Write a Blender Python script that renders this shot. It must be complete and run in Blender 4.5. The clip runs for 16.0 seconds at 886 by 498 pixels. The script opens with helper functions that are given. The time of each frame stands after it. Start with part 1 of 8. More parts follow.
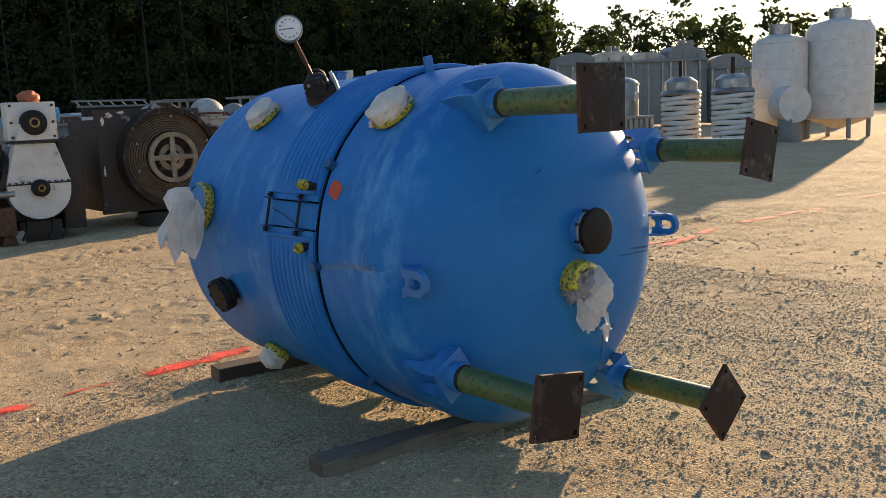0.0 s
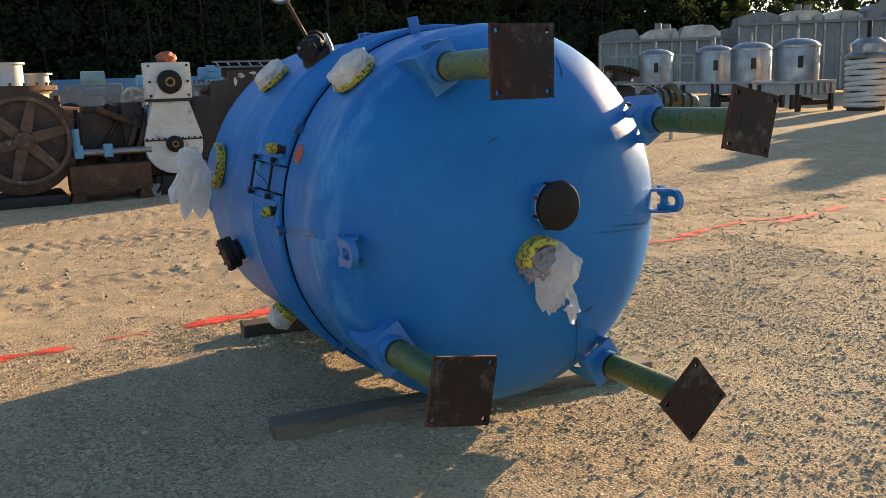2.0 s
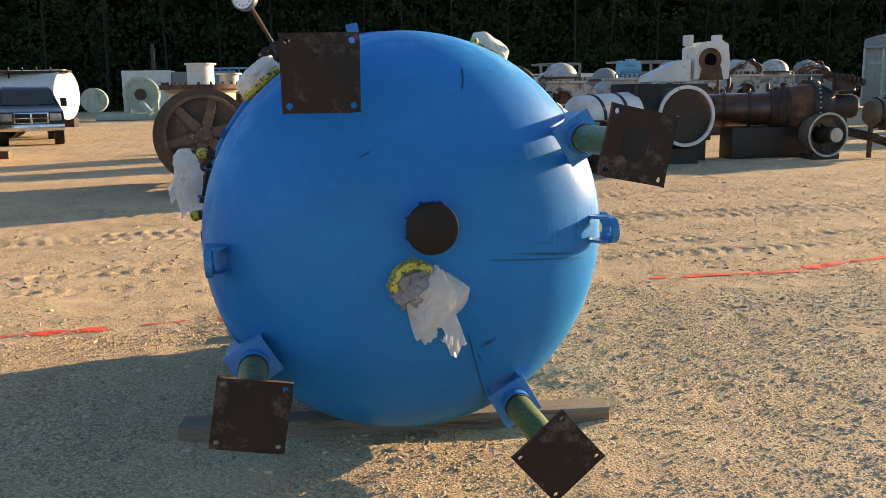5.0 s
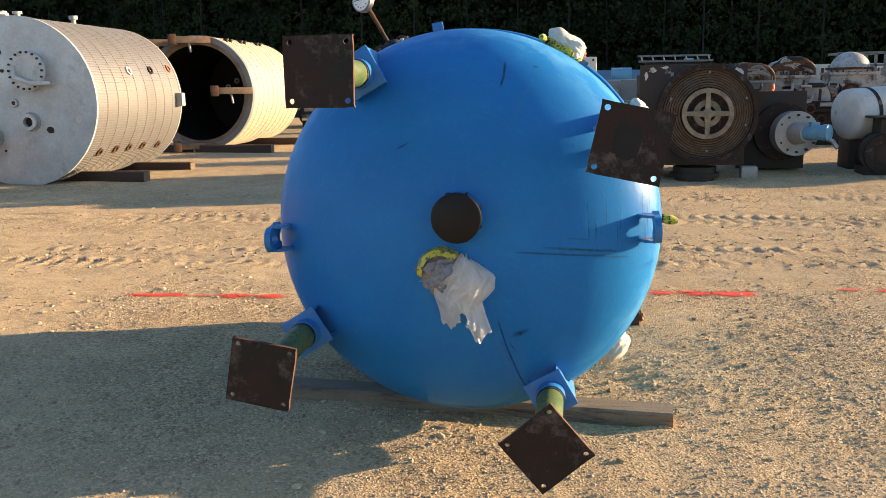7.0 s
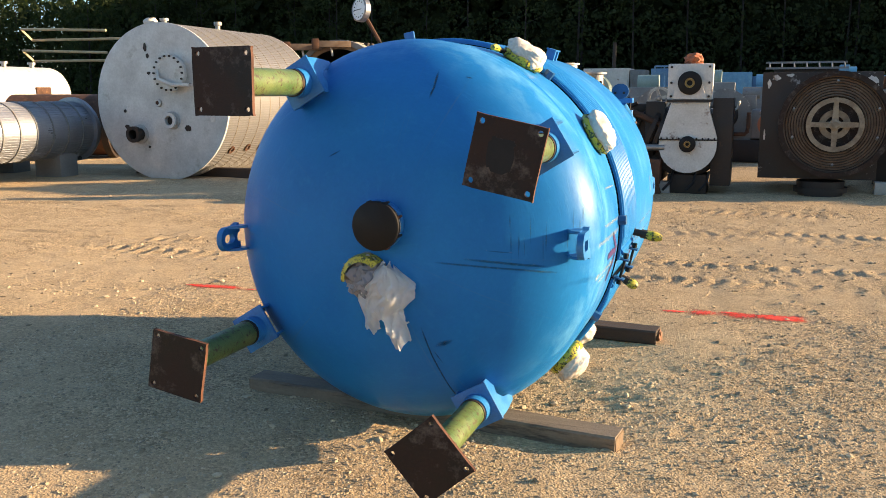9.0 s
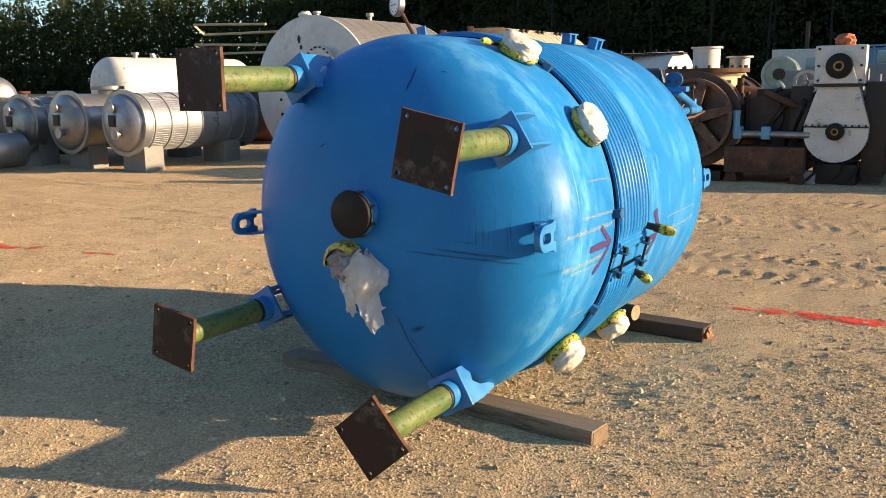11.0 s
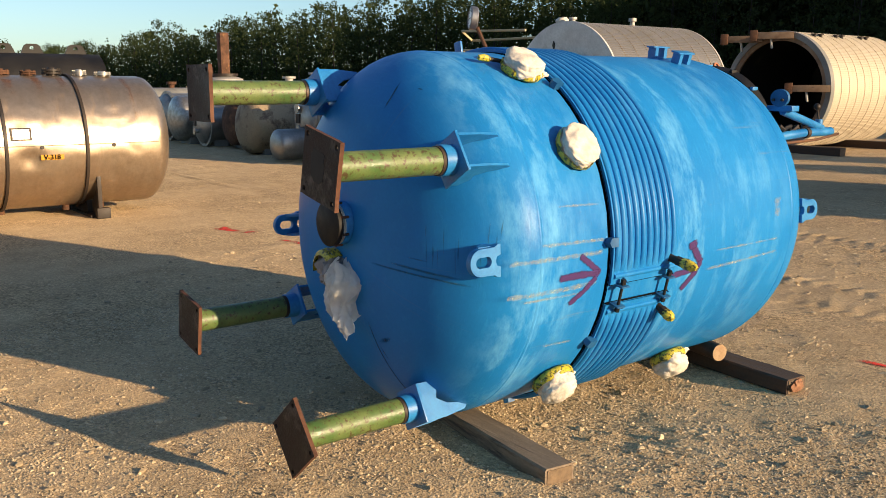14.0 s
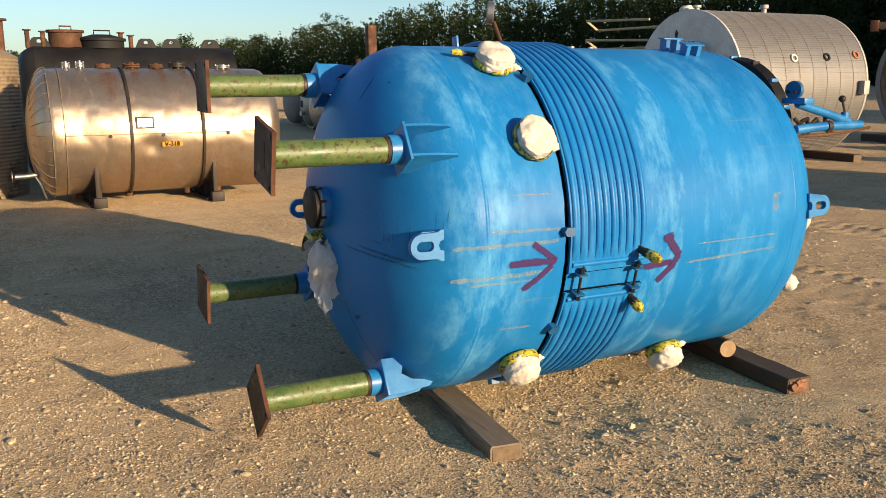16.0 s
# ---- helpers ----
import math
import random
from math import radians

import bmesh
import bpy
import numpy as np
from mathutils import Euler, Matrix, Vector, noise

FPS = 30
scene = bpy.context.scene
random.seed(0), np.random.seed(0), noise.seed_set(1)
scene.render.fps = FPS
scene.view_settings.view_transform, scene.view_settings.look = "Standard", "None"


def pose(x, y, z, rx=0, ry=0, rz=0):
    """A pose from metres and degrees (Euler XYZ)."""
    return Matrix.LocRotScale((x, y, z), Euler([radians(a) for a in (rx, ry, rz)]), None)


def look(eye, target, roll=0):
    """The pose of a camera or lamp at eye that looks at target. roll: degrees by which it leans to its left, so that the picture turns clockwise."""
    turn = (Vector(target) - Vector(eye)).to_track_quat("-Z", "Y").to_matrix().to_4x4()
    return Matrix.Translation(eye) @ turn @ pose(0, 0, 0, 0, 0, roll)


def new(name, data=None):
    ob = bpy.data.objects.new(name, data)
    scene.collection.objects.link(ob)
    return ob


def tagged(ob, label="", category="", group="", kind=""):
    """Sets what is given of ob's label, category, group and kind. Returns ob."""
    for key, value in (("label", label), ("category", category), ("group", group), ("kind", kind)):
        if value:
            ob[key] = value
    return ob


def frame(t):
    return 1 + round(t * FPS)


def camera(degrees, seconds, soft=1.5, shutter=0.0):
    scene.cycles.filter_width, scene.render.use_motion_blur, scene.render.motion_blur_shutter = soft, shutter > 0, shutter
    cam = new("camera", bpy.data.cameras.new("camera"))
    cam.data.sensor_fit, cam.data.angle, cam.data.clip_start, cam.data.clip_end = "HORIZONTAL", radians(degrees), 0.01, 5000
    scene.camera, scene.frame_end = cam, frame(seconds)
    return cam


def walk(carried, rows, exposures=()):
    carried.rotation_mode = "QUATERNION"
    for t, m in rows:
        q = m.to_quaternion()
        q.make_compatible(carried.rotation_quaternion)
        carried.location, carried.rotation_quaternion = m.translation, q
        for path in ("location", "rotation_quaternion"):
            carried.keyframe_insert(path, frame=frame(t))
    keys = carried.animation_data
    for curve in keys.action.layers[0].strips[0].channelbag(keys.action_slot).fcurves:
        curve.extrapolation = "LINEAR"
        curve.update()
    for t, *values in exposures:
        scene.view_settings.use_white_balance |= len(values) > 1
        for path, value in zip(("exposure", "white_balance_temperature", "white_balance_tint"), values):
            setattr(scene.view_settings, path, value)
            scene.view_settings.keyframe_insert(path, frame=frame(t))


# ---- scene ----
cam = camera(53.8, 16.0, 0.75)
PATH = [
    (0, (-2.792, -0.065, 1.501), (-1.539, 1.465, 1.198), -2.5),
    (0.5, (-2.565, -0.217, 1.493), (-1.449, 1.414, 1.187), -2.7),
    (1, (-2.356, -0.384, 1.491), (-1.361, 1.317, 1.148), -1.8),
    (1.5, (-2.152, -0.444, 1.464), (-1.202, 1.28, 1.106), -1.6),
    (2, (-1.954, -0.455, 1.475), (-1.047, 1.288, 1.104), -2),
    (2.5, (-1.778, -0.524, 1.468), (-0.933, 1.251, 1.101), -1.8),
    (3, (-1.518, -0.672, 1.469), (-0.797, 1.157, 1.1), -1.3),
    (3.5, (-1.285, -0.736, 1.459), (-0.669, 1.131, 1.093), -1.3),
    (4, (-1.033, -0.72, 1.483), (-0.496, 1.172, 1.118), -1.8),
    (6.5, (0.191, -0.868, 1.46), (0.096, 1.1, 1.114), -0.1),
    (7, (0.458, -0.917, 1.474), (0.165, 1.028, 1.114), -0.9),
    (7.5, (0.694, -0.862, 1.455), (0.371, 1.081, 1.111), -0.5),
    (8, (0.89, -0.785, 1.477), (0.504, 1.148, 1.145), -0.3),
    (8.5, (1.102, -0.732, 1.474), (0.566, 1.167, 1.15), -0.7),
    (9, (1.383, -0.715, 1.491), (0.723, 1.14, 1.142), -0.2),
    (11.5, (2.371, -0.269, 1.52), (1.262, 1.352, 1.138), -1.2),
    (12, (2.566, -0.06, 1.522), (1.372, 1.496, 1.13), -1.5),
    (12.5, (2.775, 0.064, 1.529), (1.426, 1.486, 1.131), -2),
    (13, (3.03, 0.146, 1.555), (1.557, 1.437, 1.149), -1.1),
    (13.5, (3.156, 0.319, 1.547), (1.64, 1.564, 1.161), -0.5),
    (14, (3.236, 0.501, 1.567), (1.672, 1.693, 1.2), 0),
    (14.5, (3.449, 0.622, 1.567), (1.8, 1.694, 1.205), 1.1),
    (15, (3.655, 0.739, 1.576), (1.948, 1.711, 1.196), 0.7),
    (15.5, (3.774, 0.902, 1.563), (2.045, 1.834, 1.185), -0.1),
    (16, (3.844, 1.085, 1.58), (2.093, 1.971, 1.192), -0.2),
]
EXPOSURES = [(0.0, 1.26, 7900, 12.5), (3.5, 1.48, 7800, 12.5), (7.0, 1.54, 7750, 12), (9.0, 1.46, 7650, 12), (12.5, 0.98, 7600, 12), (16.0, 0.66, 7350, 11)]
walk(cam, [(t, look(eye, target, roll)) for t, eye, target, roll in PATH], EXPOSURES)

# ---- world, sun ----
SUN_AZ, SUN_EL = 20.8, 11.5          # degrees from +x towards +y; above the horizon
world = bpy.data.worlds.new("sky")
scene.world = world
world.use_nodes = True
wn = world.node_tree.nodes
sky = wn.new("ShaderNodeTexSky")
sky.sky_type = "NISHITA"
sky.sun_disc = False
sky.sun_elevation = radians(SUN_EL)
sky.sun_rotation = radians(90 - SUN_AZ)
sky.air_density, sky.dust_density, sky.ozone_density = 0.9, 0.65, 3.7
wn["Background"].inputs["Strength"].default_value = 0.122
world.node_tree.links.new(sky.outputs["Color"], wn["Background"].inputs["Color"])
sun_dir = Vector((math.cos(radians(SUN_EL)) * math.cos(radians(SUN_AZ)), math.cos(radians(SUN_EL)) * math.sin(radians(SUN_AZ)), math.sin(radians(SUN_EL))))
sun = new("sun", bpy.data.lights.new("sun", "SUN"))
sun.data.energy, sun.data.angle, sun.data.color = 5.0, radians(0.55), (1.0, 0.80, 0.56)
sun.matrix_world = look(sun_dir * 60, (0, 0, 0))

# ---- materials ----
def ramp(nt, src, a, b, ca=(0, 0, 0, 1), cb=(1, 1, 1, 1)):
    r = nt.nodes.new("ShaderNodeValToRGB")
    r.color_ramp.elements[0].position, r.color_ramp.elements[1].position = a, b
    r.color_ramp.elements[0].color, r.color_ramp.elements[1].color = ca, cb
    nt.links.new(src, r.inputs[0])
    return r.outputs[0]


def mixc(nt, fac, a, b, blend="MIX"):
    m = nt.nodes.new("ShaderNodeMix")
    m.data_type, m.blend_type = "RGBA", blend
    for sock, v in ((m.inputs[0], fac), (m.inputs[6], a), (m.inputs[7], b)):
        if isinstance(v, (int, float)):
            sock.default_value = v
        elif isinstance(v, tuple):
            sock.default_value = (*v[:3], 1)
        else:
            nt.links.new(v, sock)
    return m.outputs[2]


def noise_tex(nt, coord, scale, detail=5.0, rough=0.6, stretch=None, kind="NOISE"):
    src = coord
    if stretch:
        mp = nt.nodes.new("ShaderNodeMapping")
        mp.inputs["Scale"].default_value = stretch
        nt.links.new(coord, mp.inputs[0])
        src = mp.outputs[0]
    n = nt.nodes.new("ShaderNodeTexNoise" if kind == "NOISE" else "ShaderNodeTexVoronoi")
    n.inputs["Scale"].default_value = scale
    if kind == "NOISE":
        n.inputs["Detail"].default_value, n.inputs["Roughness"].default_value = detail, rough
    nt.links.new(src, n.inputs["Vector"])
    return n.outputs[0]


def surface(name, c1, c2, scale=3.0, rough=0.6, metal=0.0, bump=0.15, fine=60.0, stain=None, stain_at=(0.55, 0.7), stain_scale=2.0,
            stretch=None, vary=0.0, rough_var=0.15, stain_rough=None, stain_metal=None, spec=0.5, world_space=False):
    """A weathered surface: two colours mixed at a large scale, grain at a fine one, a stain or worn layer over them."""
    m = bpy.data.materials.new(name)
    m.use_nodes = True
    nt = m.node_tree
    b = nt.nodes["Principled BSDF"]
    tc = nt.nodes.new("ShaderNodeTexCoord")
    co = tc.outputs["Object"]
    if world_space:
        co = nt.nodes.new("ShaderNodeNewGeometry").outputs["Position"]
    big = noise_tex(nt, co, scale, 6, 0.62, stretch)
    small = noise_tex(nt, co, fine, 4, 0.7)
    col = mixc(nt, ramp(nt, big, 0.35, 0.68), c1, c2)
    g = ramp(nt, small, 0.25, 0.8, (0.72, 0.72, 0.72, 1), (1.12, 1.12, 1.12, 1))
    col = mixc(nt, 0.7, col, g, "MULTIPLY")
    rsrc = ramp(nt, big, 0.3, 0.7, (max(rough - rough_var, 0.05),) * 3 + (1,), (min(rough + rough_var, 1),) * 3 + (1,))
    if stain:
        sm = ramp(nt, noise_tex(nt, co, stain_scale, 9, 0.72, stretch), *stain_at)
        col = mixc(nt, sm, col, stain)
        if stain_rough is not None:
            rsrc = mixc(nt, sm, rsrc, (stain_rough,) * 3)
        if stain_metal is not None:
            nt.links.new(ramp(nt, sm, 0.0, 1.0, (metal,) * 3 + (1,), (stain_metal,) * 3 + (1,)), b.inputs["Metallic"])
    if vary:
        oi = nt.nodes.new("ShaderNodeObjectInfo")
        col = mixc(nt, 1.0, col, ramp(nt, oi.outputs["Random"], 0, 1, (1 - vary,) * 3 + (1,), (1 + vary,) * 3 + (1,)), "MULTIPLY")
    nt.links.new(col, b.inputs["Base Color"])
    nt.links.new(rsrc, b.inputs["Roughness"])
    if stain_metal is None or not stain:
        b.inputs["Metallic"].default_value = metal
    b.inputs["Specular IOR Level"].default_value = spec
    if bump:
        bn = nt.nodes.new("ShaderNodeBump")
        bn.inputs["Strength"].default_value, bn.inputs["Distance"].default_value = bump, 0.004
        nt.links.new(small, bn.inputs["Height"])
        nt.links.new(bn.outputs[0], b.inputs["Normal"])
    return m


def vessel_paint(name, chalk_at=(0.46, 0.66)):
    """Brushed blue enamel, chalky and faded in patches, with runs round the shell and ochre streaks along it."""
    m = bpy.data.materials.new(name)
    m.use_nodes = True
    nt = m.node_tree
    b = nt.nodes["Principled BSDF"]
    raw_co = nt.nodes.new("ShaderNodeTexCoord").outputs["Object"]
    # coordinates unrolled from the shell: round it, along it
    sep = nt.nodes.new("ShaderNodeSeparateXYZ")
    nt.links.new(raw_co, sep.inputs[0])
    up_z = nt.nodes.new("ShaderNodeMath")
    up_z.operation = "SUBTRACT"
    up_z.inputs[1].default_value = 0.893
    nt.links.new(sep.outputs[2], up_z.inputs[0])
    turn = nt.nodes.new("ShaderNodeMath")
    turn.operation = "ARCTAN2"
    nt.links.new(up_z.outputs[0], turn.inputs[0])
    nt.links.new(sep.outputs[0], turn.inputs[1])
    cmb = nt.nodes.new("ShaderNodeCombineXYZ")
    nt.links.new(turn.outputs[0], cmb.inputs[0])
    nt.links.new(sep.outputs[1], cmb.inputs[1])
    co = cmb.outputs[0]
    big = noise_tex(nt, raw_co, 1.6, 5, 0.6)
    col = mixc(nt, ramp(nt, big, 0.35, 0.7), (0.003, 0.147, 0.415), (0.005, 0.193, 0.495))
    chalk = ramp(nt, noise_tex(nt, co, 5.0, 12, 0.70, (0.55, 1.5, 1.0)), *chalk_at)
    # how strongly the pale chalk colour shows on each belt of the shell, with a wavy edge between belts
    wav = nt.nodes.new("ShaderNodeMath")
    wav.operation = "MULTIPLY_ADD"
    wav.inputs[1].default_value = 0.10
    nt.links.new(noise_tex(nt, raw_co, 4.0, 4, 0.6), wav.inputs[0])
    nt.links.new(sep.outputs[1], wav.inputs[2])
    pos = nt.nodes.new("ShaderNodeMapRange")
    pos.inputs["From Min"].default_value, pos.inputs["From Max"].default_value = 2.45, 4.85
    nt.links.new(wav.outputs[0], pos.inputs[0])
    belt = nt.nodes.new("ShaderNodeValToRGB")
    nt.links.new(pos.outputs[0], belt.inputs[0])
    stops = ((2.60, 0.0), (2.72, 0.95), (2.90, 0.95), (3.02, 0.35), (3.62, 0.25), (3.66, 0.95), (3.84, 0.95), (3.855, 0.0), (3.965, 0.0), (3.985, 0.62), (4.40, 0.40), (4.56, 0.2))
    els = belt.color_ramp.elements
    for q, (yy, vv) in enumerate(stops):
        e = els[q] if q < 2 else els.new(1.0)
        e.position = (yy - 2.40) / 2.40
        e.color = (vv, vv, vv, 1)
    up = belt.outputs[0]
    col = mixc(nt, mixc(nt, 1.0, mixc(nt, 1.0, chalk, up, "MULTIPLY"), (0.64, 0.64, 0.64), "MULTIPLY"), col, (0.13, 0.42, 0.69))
    runs = ramp(nt, noise_tex(nt, co, 14.0, 6, 0.7, (0.35, 4.0, 1.0)), 0.54, 0.72)
    col = mixc(nt, mixc(nt, 1.0, runs, (0.3, 0.3, 0.3), "MULTIPLY"), col, (0.016, 0.25, 0.53))
    och = ramp(nt, noise_tex(nt, co, 9.0, 6, 0.65, (3.0, 0.16, 1.0)), 0.64, 0.74)
    col = mixc(nt, mixc(nt, 1.0, och, (0.3, 0.3, 0.3), "MULTIPLY"), col, (0.16, 0.20, 0.16))
    grain = noise_tex(nt, raw_co, 55, 4, 0.7, (1, 3, 1))
    col = mixc(nt, 0.35, col, ramp(nt, grain, 0.2, 0.8, (0.8, 0.8, 0.8, 1), (1.15, 1.15, 1.15, 1)), "MULTIPLY")
    nt.links.new(col, b.inputs["Base Color"])
    nt.links.new(ramp(nt, big, 0.3, 0.7, (0.30, 0.30, 0.30, 1), (0.48, 0.48, 0.48, 1)), b.inputs["Roughness"])
    b.inputs["Specular IOR Level"].default_value = 0.14
    bn = nt.nodes.new("ShaderNodeBump")
    bn.inputs["Strength"].default_value, bn.inputs["Distance"].default_value = 0.25, 0.003
    nt.links.new(mixc(nt, 0.5, grain, runs), bn.inputs["Height"])
    nt.links.new(bn.outputs[0], b.inputs["Normal"])
    return m


def spray(name, color, lo=0.42, hi=0.62, scale=40.0):
    """Sprayed paint that thins out: patches show the surface beneath through it."""
    m = bpy.data.materials.new(name)
    m.use_nodes = True
    nt = m.node_tree
    b = nt.nodes["Principled BSDF"]
    co = nt.nodes.new("ShaderNodeTexCoord").outputs["Object"]
    b.inputs["Base Color"].default_value = (*color, 1)
    b.inputs["Roughness"].default_value = 0.85
    at = nt.nodes.new("ShaderNodeAttribute")
    at.attribute_name = "cover"
    n = mixc(nt, 0.5, noise_tex(nt, co, scale, 6, 0.75), at.outputs["Color"])
    nt.links.new(ramp(nt, n, lo, hi), b.inputs["Alpha"])
    return m


def ground_mat():
    """Damp-packed sand with zones of crushed stone: grains, pebbles and stains at several sizes."""
    m = bpy.data.materials.new("crushed_stone_and_sand")
    m.use_nodes = True
    nt = m.node_tree
    b = nt.nodes["Principled BSDF"]
    co = nt.nodes.new("ShaderNodeNewGeometry").outputs["Position"]
    big = noise_tex(nt, co, 0.28, 6, 0.62)
    mid = noise_tex(nt, co, 2.6, 7, 0.72)
    fine = noise_tex(nt, co, 60, 5, 0.75)
    grit = noise_tex(nt, co, 210, 3, 0.7)
    zone = ramp(nt, noise_tex(nt, co, 0.8, 6, 0.68), 0.44, 0.58)          # 1: gravel, 0: packed sand
    vor = nt.nodes.new("ShaderNodeTexVoronoi")
    vor.inputs["Scale"].default_value = 75
    warp = nt.nodes.new("ShaderNodeVectorMath")
    warp.operation = "MULTIPLY_ADD"
    warp.inputs[1].default_value = (0.012, 0.012, 0.012)
    wn_ = nt.nodes.new("ShaderNodeTexNoise")
    wn_.inputs["Scale"].default_value = 30
    nt.links.new(co, wn_.inputs["Vector"])
    nt.links.new(wn_.outputs["Color"], warp.inputs[0])
    nt.links.new(co, warp.inputs[2])
    nt.links.new(warp.outputs[0], vor.inputs["Vector"])
    col = mixc(nt, ramp(nt, big, 0.36, 0.66), (0.58, 0.425, 0.255), (0.48, 0.343, 0.200))
    col = mixc(nt, ramp(nt, mid, 0.38, 0.72), col, (0.66, 0.49, 0.298))
    bw = nt.nodes.new("ShaderNodeRGBToBW")
    nt.links.new(vor.outputs["Color"], bw.inputs[0])
    peb = ramp(nt, bw.outputs[0], 0.15, 0.85, (0.42, 0.41, 0.40, 1), (1.46, 1.44, 1.41, 1))
    col = mixc(nt, mixc(nt, 1.0, ramp(nt, zone, 0, 1, (0.25, 0.25, 0.25, 1), (0.8, 0.8, 0.8, 1)), (1, 1, 1), "MULTIPLY"), col, mixc(nt, 1.0, col, peb, "MULTIPLY"))
    col = mixc(nt, 0.75, col, ramp(nt, fine, 0.25, 0.75, (0.58, 0.58, 0.58, 1), (1.24, 1.24, 1.24, 1)), "MULTIPLY")
    col = mixc(nt, 0.6, col, ramp(nt, grit, 0.25, 0.75, (0.56, 0.55, 0.54, 1), (1.3, 1.3, 1.3, 1)), "MULTIPLY")
    nt.links.new(col, b.inputs["Base Color"])
    b.inputs["Roughness"].default_value = 0.95
    b.inputs["Diffuse Roughness"].default_value = 0.28
    b.inputs["Specular IOR Level"].default_value = 0.1
    h = mixc(nt, 0.45, fine, ramp(nt, vor.outputs["Distance"], 0.0, 0.6, (1, 1, 1, 1), (0, 0, 0, 1)))
    h = mixc(nt, 0.22, h, grit)
    bn = nt.nodes.new("ShaderNodeBump")
    bn.inputs["Distance"].default_value = 0.019
    nt.links.new(ramp(nt, zone, 0.0, 1.0, (0.65, 0.65, 0.65, 1), (1.0, 1.0, 1.0, 1)), bn.inputs["Strength"])
    nt.links.new(h, bn.inputs["Height"])
    nt.links.new(bn.outputs[0], b.inputs["Normal"])
    return m


def leaf_mat(name, c1, c2):
    m = bpy.data.materials.new(name)
    m.use_nodes = True
    nt = m.node_tree
    b = nt.nodes["Principled BSDF"]
    geo = nt.nodes.new("ShaderNodeNewGeometry")
    big = noise_tex(nt, geo.outputs["Position"], 0.25, 3, 0.6)
    col = mixc(nt, mixc(nt, 0.35, ramp(nt, big, 0.3, 0.7), geo.outputs["Random Per Island"]), c1, c2)
    nt.links.new(col, b.inputs["Base Color"])
    b.inputs["Roughness"].default_value = 0.85
    b.inputs["Specular IOR Level"].default_value = 0.05
    tr = nt.nodes.new("ShaderNodeBsdfTranslucent")
    nt.links.new(mixc(nt, 1.0, col, (1.6, 1.7, 0.8), "MULTIPLY"), tr.inputs["Color"])
    mx = nt.nodes.new("ShaderNodeMixShader")
    mx.inputs[0].default_value = 0.35
    nt.links.new(b.outputs[0], mx.inputs[1])
    nt.links.new(tr.outputs[0], mx.inputs[2])
    nt.links.new(mx.outputs[0], nt.nodes["Material Output"].inputs["Surface"])
    return m


def plastic_film(name, color, trans=0.45):
    m = surface(name, color, tuple(c * 0.85 for c in color), 8, 0.38, 0, 0.5, 30)
    nt = m.node_tree
    b = nt.nodes["Principled BSDF"]
    tr = nt.nodes.new("ShaderNodeBsdfTranslucent")
    tr.inputs["Color"].default_value = (*color, 1)
    mx = nt.nodes.new("ShaderNodeMixShader")
    mx.inputs[0].default_value = trans
    nt.links.new(b.outputs[0], mx.inputs[1])
    nt.links.new(tr.outputs[0], mx.inputs[2])
    nt.links.new(mx.outputs[0], nt.nodes["Material Output"].inputs["Surface"])
    return m


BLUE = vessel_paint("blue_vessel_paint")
BLUE_PART = surface("blue_fitting_paint", (0.004, 0.145, 0.40), (0.014, 0.22, 0.50), 9, 0.42, 0, 0.2, 70, stain=(0.02, 0.03, 0.04), stain_at=(0.66, 0.74), stain_scale=12)
# same blue as the fittings, with the clips' shade mixed into the colour
CLIP_BLUE = surface("shade_darkened_blue", (0.004, 0.075, 0.20), (0.008, 0.11, 0.27), 9, 0.5, 0, 0.2, 70)
GREEN = surface("chipped_green_paint", (0.060, 0.125, 0.035), (0.150, 0.185, 0.058), 9, 0.45, 0, 0.4, 70, stain=(0.060, 0.034, 0.014), stain_at=(0.535, 0.60), stain_scale=46)
RUST = surface("rusted_steel", (0.010, 0.008, 0.007), (0.036, 0.017, 0.011), 5, 0.6, 0.1, 0.6, 70, stain=(0.16, 0.13, 0.11), stain_at=(0.54, 0.76), stain_scale=8, spec=0.3)
RUST_EDGE = surface("orange_rusted_edge", (0.13, 0.046, 0.020), (0.060, 0.024, 0.014), 14, 0.8, 0.05, 0.5, 60)
RUST_RED = surface("red_rust", (0.13, 0.052, 0.024), (0.06, 0.03, 0.018), 4, 0.85, 0.05, 0.5, 40, stain=(0.22, 0.10, 0.04), stain_at=(0.55, 0.7), stain_scale=6)
WHEEL_RUST = surface("worn_rusty_wheel", (0.16, 0.085, 0.05), (0.085, 0.045, 0.03), 6, 0.6, 0.2, 0.4, 50, stain=(0.30, 0.24, 0.19), stain_at=(0.58, 0.68), stain_scale=9)
BACK_RUST = surface("brown_oily_rust", (0.085, 0.034, 0.018), (0.030, 0.015, 0.010), 3, 0.36, 0.1, 0.4, 40, stain=(0.13, 0.06, 0.03), stain_at=(0.55, 0.7), stain_scale=5)
TAN_RUST = surface("tan_rusted_tube", (0.26, 0.17, 0.105), (0.17, 0.10, 0.06), 5, 0.75, 0.05, 0.4, 40, stain=(0.09, 0.05, 0.03), stain_at=(0.58, 0.7), stain_scale=8)
CREAM_RAIL = surface("cream_rail_paint", (0.50, 0.42, 0.24), (0.38, 0.30, 0.17), 6, 0.6, 0, 0.2, 40, stain=(0.2, 0.1, 0.05), stain_at=(0.6, 0.75))
DARK_IRON = surface("dark_oily_iron", (0.022, 0.018, 0.016), (0.05, 0.032, 0.022), 3, 0.6, 0.3, 0.4, 40, stain=(0.10, 0.05, 0.028), stain_at=(0.58, 0.72), stain_scale=4)
